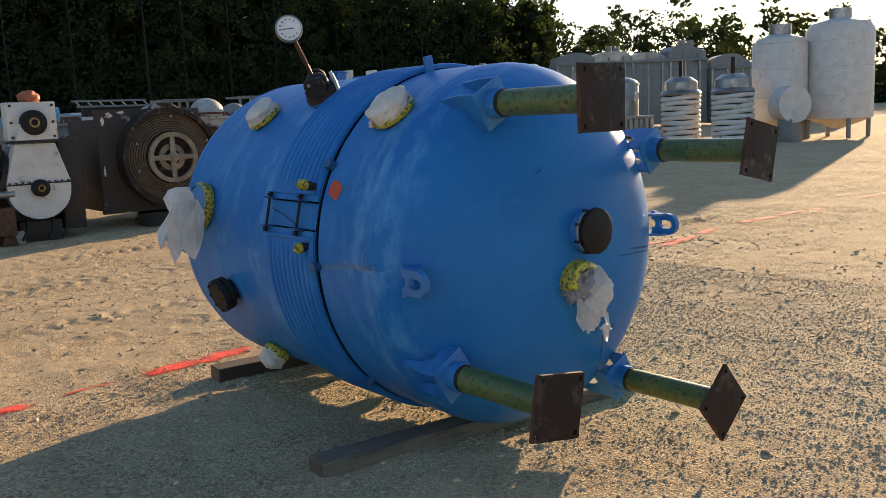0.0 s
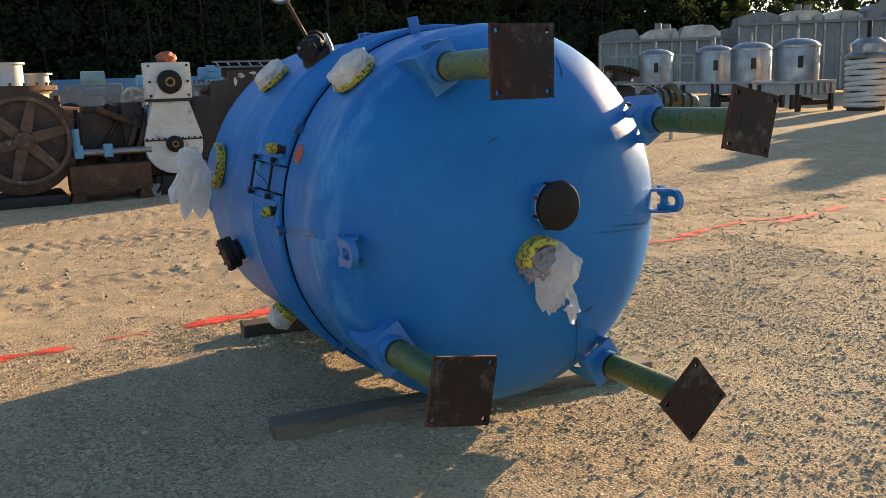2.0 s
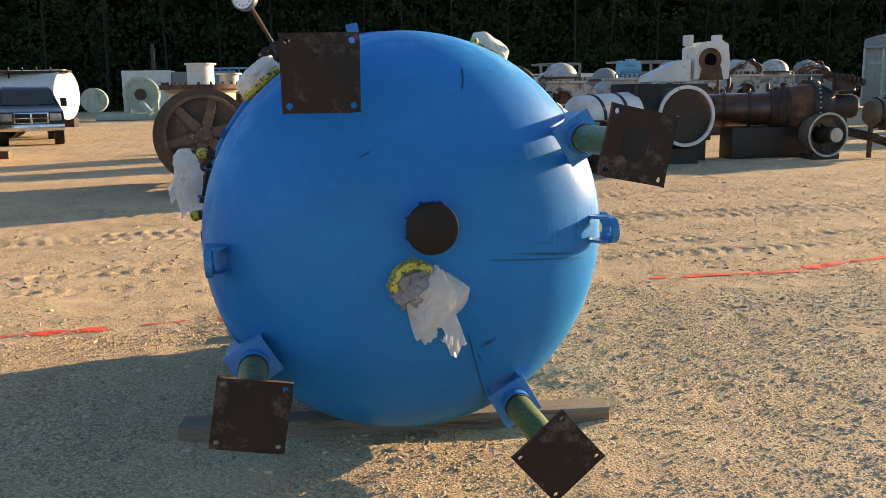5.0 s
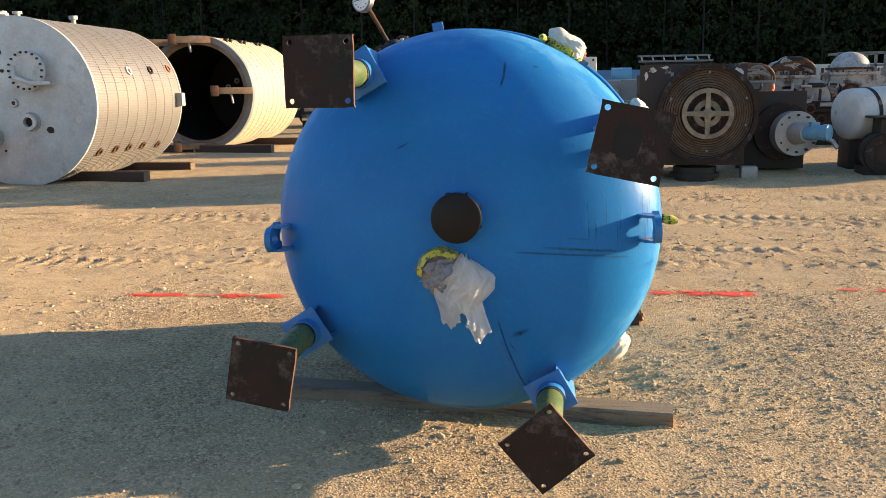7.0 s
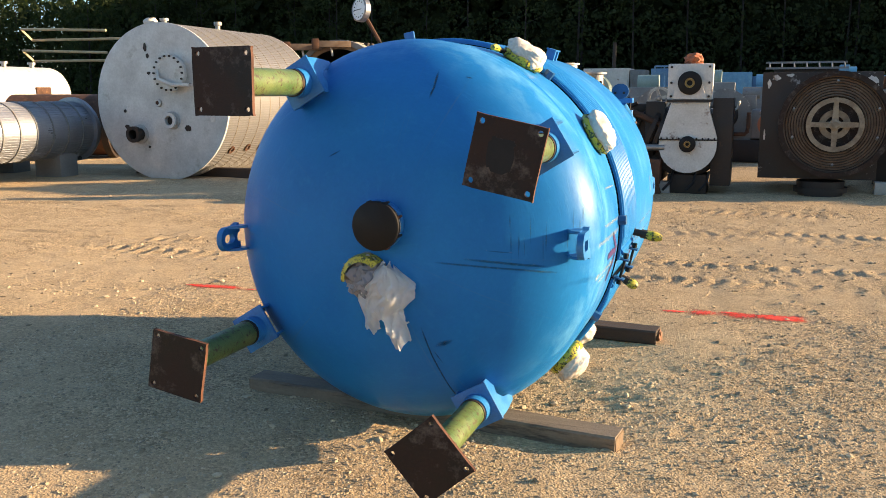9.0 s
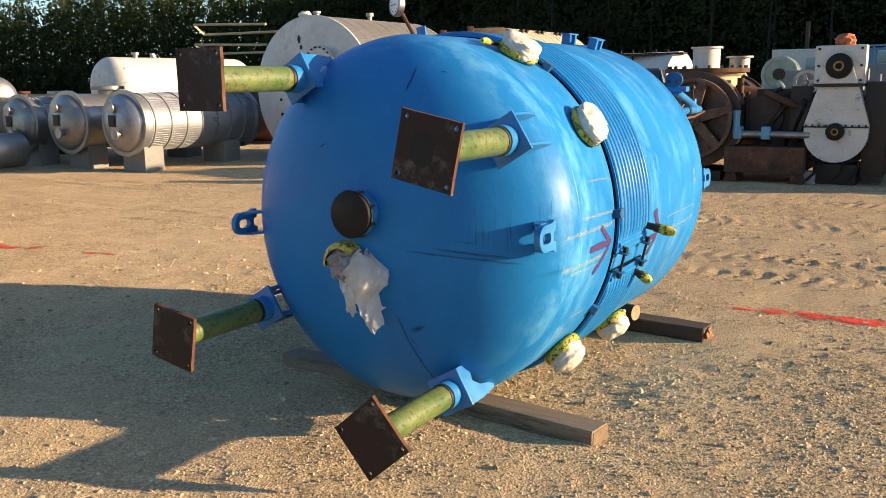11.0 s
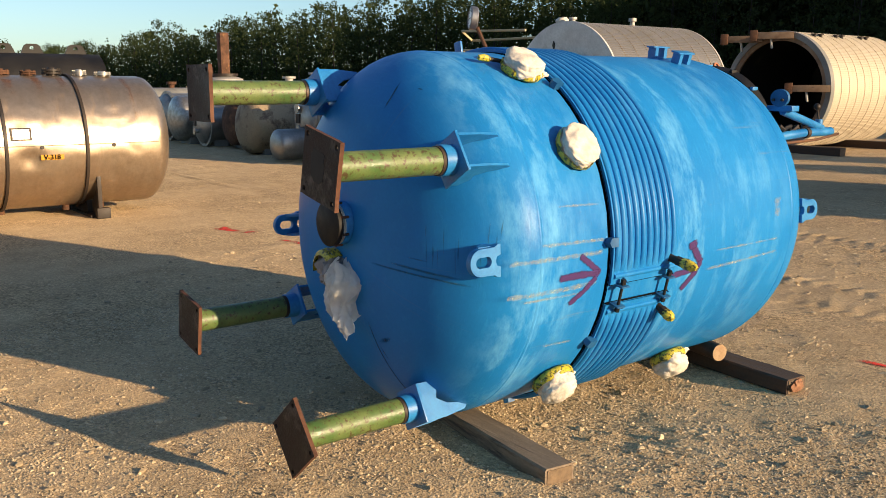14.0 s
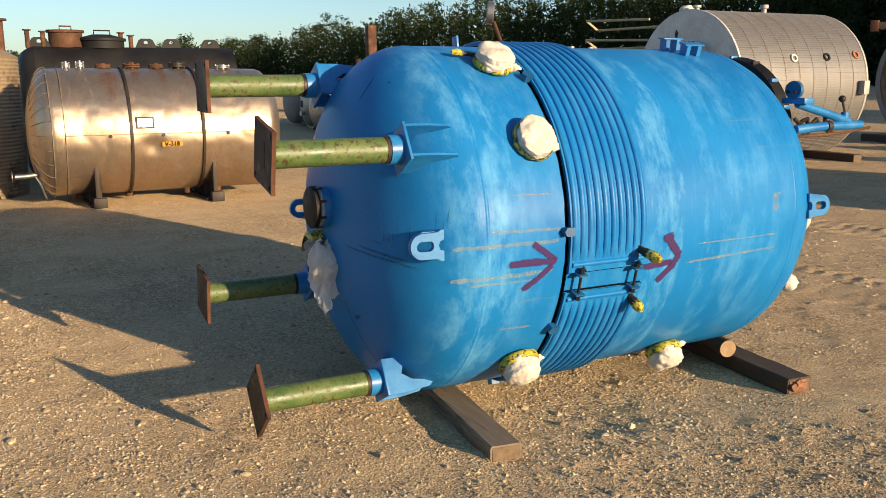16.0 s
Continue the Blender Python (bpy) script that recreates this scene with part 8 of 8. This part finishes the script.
for q in range(22):
    a = 2 * math.pi * q / 22
    part("tooth", box((10.72 + 0.36 * math.cos(a), 15.05 + 0.36 * math.sin(a), 1.62 - 0.09 * math.cos(a)), (0.05, 0.05, 0.10), None, 0.008), DARK_IRON, du)
part("brace", tube([(10.6, 14.85, 0.62), (11.2, 14.75, 0.48), (11.65, 14.72, 0.34)], 0.09, 10), RUST, du)
for x, y in ((11.16, 14.75), (11.9, 14.78)):
    part("stand", rod((x, y, gz(x, y)), (x, y, 0.75), 0.05, seg=10), RUST_RED if x < 11.5 else PALE_STEEL, du)
part("cradle", box((9.3, 15.4, gz(9.3, 15.4) + 0.30), (1.8, 0.5, 0.60), None, 0.02), DARK_IRON, du)
tw = thing("casting", (7.3, 15.6, gz(7.3, 15.6)), "flaking white casting with a round hole on a dark base", "machine")
part("base", box((7.2, 15.6, 0.80), (1.3, 0.9, 1.55), None, 0.03), DARK_IRON, tw)
cb = part("block", prism([(-0.36, 0), (0.36, 0), (0.38, 0.30), (0.34, 0.66), (0.20, 0.74), (-0.22, 0.70), (-0.36, 0.60)], 0.55, facing(7.95, 15.5, 1.66)), WHITE_PAINT, tw, "white block, rust showing through")
part("hole_ring", lathe([(0.13, 0.26), (0.23, 0.26), (0.23, 0.31), (0.13, 0.31), (0.13, 0.26)], facing(7.90, 15.5, 2.02), 28), RUST_RED, cb)
part("hole", rod((7.90, 15.24, 2.02), (7.90, 15.21, 2.02), 0.14, seg=24), GAP_BLACK, cb)
part("rust_skirt", prism([(-0.2, 0), (0.3, 0), (0.24, 0.26), (-0.12, 0.30)], 0.05, facing(7.88, 15.21, 1.64)), RUST_RED, cb)
for x in (7.52, 8.12):
    part("horn", box((x, 15.4, 2.40), (0.09, 0.3, 0.20), None, 0.02), WHITE_PAINT, cb)
part("slope", prism([(-0.75, 0), (0.12, 0), (0.12, 0.42), (-0.05, 0.40), (-0.7, 0.12)], 0.5, facing(7.4, 15.5, 1.62)), WHITE_PAINT, tw)

# stainless tanks on square stands, and coil-wrapped columns
def stand_tank(x, y, r, h, z, label, grp):
    t = thing("cone_top_tank", (x, y, gz(x, y)), label, "tank", grp)
    g = gz(x, y)
    part("shell", lathe([(0.12, g + z - 0.35), (r * 0.9, g + z), (r, g + z), (r, g + z + h), (r * 0.97, g + z + h + 0.07), (r * 0.86, g + z + h + 0.15), (r * 0.62, g + z + h + 0.23), (r * 0.28, g + z + h + 0.28), (0, g + z + h + 0.29)], Matrix.Translation((x, y, 0)), 48), SILVER, t, angle=30)
    part("label_plate", box((x + r * 0.25, y - r * 0.975, g + z + h * 0.62), (0.16, 0.03, 0.26)), WHITE_PAINT, t)
    part("axle", rod((x - r * 1.1, y - r, g + 0.28), (x + r * 1.1, y - r, g + 0.28), 0.09, seg=12), RUST, t)
    part("top_nozzle", rod((x, y, g + z + h + 0.28), (x, y, g + z + h + 0.60), 0.05, seg=10), STEEL, t)
    part("rim", lathe([(r - 0.02, g + z + h - 0.03), (r + 0.035, g + z + h - 0.03), (r + 0.035, g + z + h + 0.03), (r - 0.02, g + z + h + 0.03)], Matrix.Translation((x, y, 0)), 40), STEEL, t)
    part("door", box((x - r * 0.62, y - r * 0.80, g + z + h * 0.55), (0.26, 0.06, 0.40), None, 0.01), DARK_IRON, t)
    part("deck", box((x, y, g + z - 0.04), (2.5 * r, 2.5 * r, 0.10)), PALE_STEEL, t)
    for sx in (-1, 1):
        for sy in (-1, 1):
            part("leg", box((x + sx * r * 1.1, y + sy * r * 1.1, g + z / 2), (0.14, 0.14, z)), DARK_IRON, t)
    part("basket", box((x, y, g + z - 0.28), (2.3 * r, 2.3 * r, 0.36)), PALE_STEEL, t, "pale slatted basket under the deck")
    for k in range(6):
        part("tooth", box((x - r * 1.05 + 0.42 * r * k, y - 1.25 * r, g + z - 0.28), (0.24 * r, 0.04, 0.36)), PALE_STEEL, t)
    part("outlet", tube([(x, y, g + z - 0.3), (x, y - 0.1, g + z - 0.6), (x + 0.3, y - 0.5, g + z - 0.7)], 0.09, 8), RUST, t)
    return t


for x, y in ((24.8, 30.0), (24.9, 26.6), (24.2, 24.0), (23.4, 21.2)):
    stand_tank(x, y, 0.74, 1.16, 1.02, "stainless conical-top tank on a square stand", "stainless tanks in a row")
for x, y in ((24.6, 19.3), (24.5, 17.1)):
    t = thing("wrapped_column", (x, y, gz(x, y)), "upright column wrapped in pale spiral hose under a dished lid", "column", "wrapped columns")
    g = gz(x, y)
    part("core", rod((x, y, g), (x, y, g + 1.75), 0.60, seg=36), DARK_IRON, t)
    hose = []
    for q in range(24 * 9):
        a = 2 * math.pi * q / 24
        hose.append((x + 0.64 * math.cos(a), y + 0.64 * math.sin(a), g + 0.10 + 1.6 * q / (24 * 9) + 0.02 * math.sin(q * 0.7)))
    part("hose", tube(hose, 0.085, 8), WHITE_PAINT, t, "pale hose wound in a spiral")
    part("lid", lathe([(0.70, g + 1.72), (0.74, g + 1.78), (0.70, g + 1.85), (0.62, g + 1.9), (0.60, g + 2.2), (0.35, g + 2.38), (0, g + 2.40)], Matrix.Translation((x, y, 0)), 36), SILVER, t)
    part("vent", rod((x, y, g + 2.38), (x, y, g + 2.95), 0.07, seg=10), RUST, t)
    part("port", rod((x - 0.55, y - 0.35, g + 2.05), (x - 0.75, y - 0.5, g + 2.05), 0.13, seg=16), STEEL, t)
for x, y, r, h in ((27.2, 16.9, 0.95, 3.35), (28.6, 15.4, 1.15, 3.8)):
    t = thing("white_silo", (x, y, gz(x, y)), "tall pale upright silo on short legs", "silo", "white silos")
    g = gz(x, y)
    part("shell", lathe([(0.2, g + 0.35), (r, g + 0.7), (r, g + h), (r * 0.85, g + h + 0.25), (0.2, g + h + 0.45), (0, g + h + 0.45)], Matrix.Translation((x, y, 0)), 44), WHITE_PAINT, t)
    part("top_rail", lathe([(0.35, g + h + 0.4), (0.39, g + h + 0.4), (0.39, g + h + 0.75), (0.35, g + h + 0.75)], Matrix.Translation((x, y, 0)), 20), STEEL, t)
    for k in range(4):
        a = math.pi / 4 + math.pi / 2 * k
        part("leg", rod((x + r * 0.92 * math.cos(a), y + r * 0.92 * math.sin(a), g), (x + r * 0.92 * math.cos(a), y + r * 0.92 * math.sin(a), g + 0.9), 0.08, seg=10), GREY_PAINT, t)
    for z in (1.5, 2.5, 3.4):
        part("seam", lathe([(r, g + z), (r + 0.015, g + z + 0.02), (r, g + z + 0.04)], Matrix.Translation((x, y, 0)), 44), WHITE_PAINT, t)
fn2 = thing("flanged_drum", (25.6, 15.6, gz(25, 15)), "round flanged drum standing on edge", "drum")
part("drum", rod((25.6, 15.4, 1.35), (25.9, 16.0, 1.35), 0.62, seg=36), WHITE_PAINT, fn2)
part("stand", box((25.75, 15.7, 0.45), (0.7, 0.5, 0.8), None, 0.02), GREY_PAINT, fn2)
# panelled housings far behind the stainless tanks
for k, (x, y, w, h, tn) in enumerate(((34.7, 39.4, 9.0, 3.25, -35), (40.0, 34.0, 9.0, 3.9, -35), (47.0, 28.0, 9.0, 3.4, -40))):
    t = cabinet(x, y, w, 2.4, h, GREY_PAINT, None, "large grey panelled housing with rounded vessels on top", tn)
    g = gz(x, y)
    m = Matrix.Translation((x, y, g)) @ Matrix.Rotation(radians(tn), 4, "Z")
    rnd = random.Random(k + 40)
    n = int(w / 2.1)
    for q in range(n):
        wx = w / n
        cx0 = -w / 2 + wx * (q + 0.5)
        hh = rnd.uniform(0.45, 0.95)
        a, b3 = rnd.uniform(0.18, 0.42), rnd.uniform(0.1, 0.4)
        roof = [(-wx * 0.51, -0.05), (wx * 0.51, -0.05), (wx * 0.50, hh * rnd.uniform(0.3, 0.6)), (wx * a, hh * rnd.uniform(0.8, 1.0)), (wx * 0.02, hh), (-wx * b3, hh * 0.93), (-wx * 0.49, hh * rnd.uniform(0.4, 0.7))]
        hp = part("hopper", prism(roof, rnd.uniform(1.3, 2.1), m @ Matrix.Translation((cx0, 0, h)) @ Matrix.Rotation(radians(90), 4, "X")), SILVER if q % 3 else GREY_PAINT, t, "faceted sheet-metal hopper", angle=20)
        for f in (-0.5, -0.1, 0.28):
            part("hopper_rib", box((cx0 + wx * f, -0.98, h + hh * 0.22), (0.06, 0.10, hh * 0.5), m), GREY_PAINT, hp)
            part("panel_rib", box((cx0 + wx * f, -1.24, h * 0.52), (0.10, 0.10, h * 0.92), m), SILVER, t)
        part("walkway", box((cx0, -1.30, h - 0.06), (wx, 0.22, 0.10), m), GREY_PAINT, t)
        if q % 2:
            part("vent", rod(m @ Vector((cx0, 0, h + hh * 0.8)), m @ Vector((cx0, 0, h + hh + 0.35)), 0.2, seg=12), GREY_PAINT, t)
            part("vent", rod(m @ Vector((cx0 + 0.5, 0, h + hh * 0.7)), m @ Vector((cx0 + 0.5, 0, h + hh + 0.3)), 0.2, seg=12), GREY_PAINT, t)

# the far vehicles stand a little smaller than the tanks beside them
tr.scale = (0.86, 0.86, 0.86)
wt.scale = (0.84, 0.84, 0.84)

# ---- woodland round the yard ----
WOOD = ((-15, 190), (10, 170), (25, 150), (35, 125), (45, 108), (58, 85), (75, 70), (100, 68), (114, 76), (125, 98), (136, 135), (150, 155), (165, 235), (185, 250), (215, 220))

# how high the far treeline stands, in degrees, along its arc
FAR_A = (130, 141, 143, 145, 149, 151, 154, 156, 158.6, 160, 162, 164.5, 167, 169, 172, 215)
FAR_E = (8.4, 6.4, 6.0, 5.7, 5.3, 4.7, 4.8, 4.1, 3.5, 3.7, 2.9, 2.6, 2.2, 2.6, 1.6, 1.5)


def woodland():
    """Tapered trunks with limbs, and crowns of many small leaf sprays, along the yard's edge; nearer to the yard at its far side."""
    r = np.random.RandomState(12)
    az = np.array([a for a, _ in WOOD], float)
    ds = np.array([d for _, d in WOOD], float)
    TV, TF, ntv = [], [], 0
    leaves = {True: [], False: []}
    spots = []
    a = az[0]
    while a < az[-1]:
        d = np.interp(a, az, ds)
        rows = 4
        for k in range(rows):
            spots.append((a + r.uniform(-1, 1) * 1.0, d + k * d * 0.09 + r.uniform(-2, 4), k))
        a += math.degrees((3.9 if 50 < a < 130 else 4.8 if 15 < a < 190 else 11.0) / d)
    for a, d, k in spots:
        x, y = d * math.cos(math.radians(a)), d * math.sin(math.radians(a))
        H = r.uniform(11, 17.5) + (2.0 if k else 0) + (2.5 if 50 < a < 130 else 0)
        if a > 133:
            H = (1.1 + d * math.tan(radians(np.interp(a, FAR_A, FAR_E)))) * (r.uniform(0.72, 1.0) + 0.10 * r.rand() ** 3)
        if 24 < a < 44:
            H *= r.uniform(0.62, 1.0)
        if 44 <= a < 66:
            H = r.uniform(1.0, 1.3) * 0.178 * d
        pine = r.rand() < 0.45
        base = 0.45
        lean = r.uniform(-0.4, 0.4, 2)
        # trunk and a few limbs
        segs = [((x, y, base), (x + lean[0], y + lean[1], base + H * 0.93), 0.024 * H * (0.24 if a < 130 else 0.5), 0.02)]
        for q in range(4):
            f0 = r.uniform(0.35, 0.8)
            an = r.uniform(0, 6.28)
            L = r.uniform(1.2, 2.8)
            p = (x + lean[0] * f0, y + lean[1] * f0, base + H * f0)
            segs.append((p, (p[0] + L * math.cos(an), p[1] + L * math.sin(an), p[2] + L * 0.45), 0.06, 0.02))
        for p, q, r0, r1 in segs:
            for (c, rr) in ((p, r0), (q, r1)):
                for s in range(5):
                    TV.append((c[0] + rr * math.cos(s * 1.2566), c[1] + rr * math.sin(s * 1.2566), c[2]))
            for s in range(5):
                TF.append((ntv + s, ntv + (s + 1) % 5, ntv + 5 + (s + 1) % 5, ntv + 5 + s))
            ntv += 10
        # clumps, then sprays in each clump
        nc = 84 if not pine else 64
        lo = 0.22 if pine and a < 130 else (0.05 if k == 0 else 0.15)
        h = lo + (1 - lo) * r.rand(nc) ** 0.8
        rad = (2.3 if pine else 3.4) * (1.25 if a > 130 else 1.0) * np.sqrt(np.clip(1.05 - (h - 0.35) ** 2 * (1.9 if not pine else 1.3), 0.12, 1)) * (0.25 + 0.75 * r.rand(nc))
        an = r.uniform(0, 6.28, nc)
        cx, cy, cz = x + lean[0] * h + rad * np.cos(an), y + lean[1] * h + rad * np.sin(an), base + H * h
        n = 20
        cs = r.uniform(0.45, 1.25, nc) * np.where(h > 0.85, 0.7, 1.0)
        off = r.normal(0, 0.50, (nc, n, 3)) * (1.5 if a > 130 else 0.9) * cs[:, None, None] * np.array([1, 1, 0.7])
        cen = np.stack([cx, cy, cz], 1)[:, None] + off
        cen[:, :, 2] = np.maximum(cen[:, :, 2], 0.3)
        cen = cen.reshape(-1, 3)
        m = len(cen)
        sz = r.uniform(0.11, 0.29, m) * (1.0 if a > 130 else min(1.35, max(0.62, d / 110)))
        u = r.normal(size=(m, 3))
        u /= np.linalg.norm(u, axis=1)[:, None]
        w = np.cross(u, r.normal(size=(m, 3)))
        w /= np.linalg.norm(w, axis=1)[:, None]
        q = np.stack([cen + u * sz[:, None], cen + w * sz[:, None] * 0.7, cen - u * sz[:, None] * 0.9, cen - w * sz[:, None] * 0.6], 1)
        leaves[bool(a > 130)].append(q.reshape(-1, 3))
    for far, name, mat, label in ((False, "woodland_leaves", LEAF, "dark mixed pine and oak wood round the yard"), (True, "far_wood_leaves", FAR_LEAF, "sunlit green treeline far beyond the tanks")):
        q = np.concatenate(leaves[far])
        tagged(raw(name, q, np.arange(len(q)).reshape(-1, 4), mat), label, "trees", kind="stuff")
    ob2 = raw("woodland_trunks", np.array(TV), TF, BARK)
    tagged(ob2, "slender trunks and limbs of the wood", "trees", kind="stuff")
    # the wood's inside, behind the front trees
    def fill(name, mat, a0, a1, n, near, far, tops, size, label):
        aa = r.uniform(a0, a1, n)
        dd = np.interp(aa, az, ds) * r.uniform(near, far, n)
        cen = np.stack([dd * np.cos(np.radians(aa)), dd * np.sin(np.radians(aa)), 0.4 + tops(aa) * r.rand(n)], 1)
        u = r.normal(size=(n, 3))
        u /= np.linalg.norm(u, axis=1)[:, None]
        w = np.cross(u, r.normal(size=(n, 3)))
        w /= np.linalg.norm(w, axis=1)[:, None]
        sz = r.uniform(*size, n)[:, None]
        q = np.stack([cen + u * sz, cen + w * sz * 0.7, cen - u * sz * 0.9, cen - w * sz * 0.6], 1)
        tagged(raw(name, q.reshape(-1, 3), np.arange(n * 4).reshape(-1, 4), mat), label, "trees", kind="stuff")

    # leaf fill coloured as dark as the shade between the trees
    fill("inner_wood", WOOD_SHADE, 44, 132, 34000, 1.10, 1.30, lambda v: np.where(v < 66, 15.5, 13.5), (0.6, 1.4), "inside of the wood behind its edge, its shade put into the leaf colour")
    fill("far_inner_wood", FAR_LEAF, 128, az[-1], 60000, 1.0, 1.25, lambda v: 0.90 * np.interp(v, az, ds) * np.tan(np.radians(np.interp(v, FAR_A, FAR_E))) * (1 + 0.12 * np.sin(v * 3.1) + 0.12 * np.sin(v * 7.3) + 0.1 * np.sin(v * 17.1)), (0.28, 0.62), "dense green inside of the far treeline")
    fill("sunward_inner_wood", LEAF, az[0], 46, 26000, 1.0, 1.25, lambda v: 6.8 + 1.2 * np.sin(v * 1.7) + 0.9 * np.sin(v * 4.9) + 0.7 * np.sin(v * 11.7), (0.3, 0.8), "dense inside of the treeline towards the sun")
    # undergrowth, a low bank of sprays in front of and between the trunks
    n = 76000
    aa = r.uniform(az[0], az[-1], n)
    dd = np.interp(aa, az, ds) * r.uniform(0.99, 1.16, n) - 1.0
    cen = np.stack([dd * np.cos(np.radians(aa)), dd * np.sin(np.radians(aa)), 0.3 + np.where((aa > 50) & (aa < 130), 7.5, 4.6) * r.rand(n) ** 1.5], 1)
    u = r.normal(size=(n, 3))
    u /= np.linalg.norm(u, axis=1)[:, None]
    w = np.cross(u, r.normal(size=(n, 3)))
    w /= np.linalg.norm(w, axis=1)[:, None]
    sz = (r.uniform(0.16, 0.40, n) * np.clip(dd / 100, 0.65, 1.6))[:, None]
    q = np.stack([cen + u * sz, cen + w * sz * 0.7, cen - u * sz * 0.9, cen - w * sz * 0.6], 1)
    ob3 = raw("undergrowth", q.reshape(-1, 3), np.arange(n * 4).reshape(-1, 4), LEAF)
    tagged(ob3, "dark undergrowth at the wood's edge", "bushes", kind="stuff")


woodland()
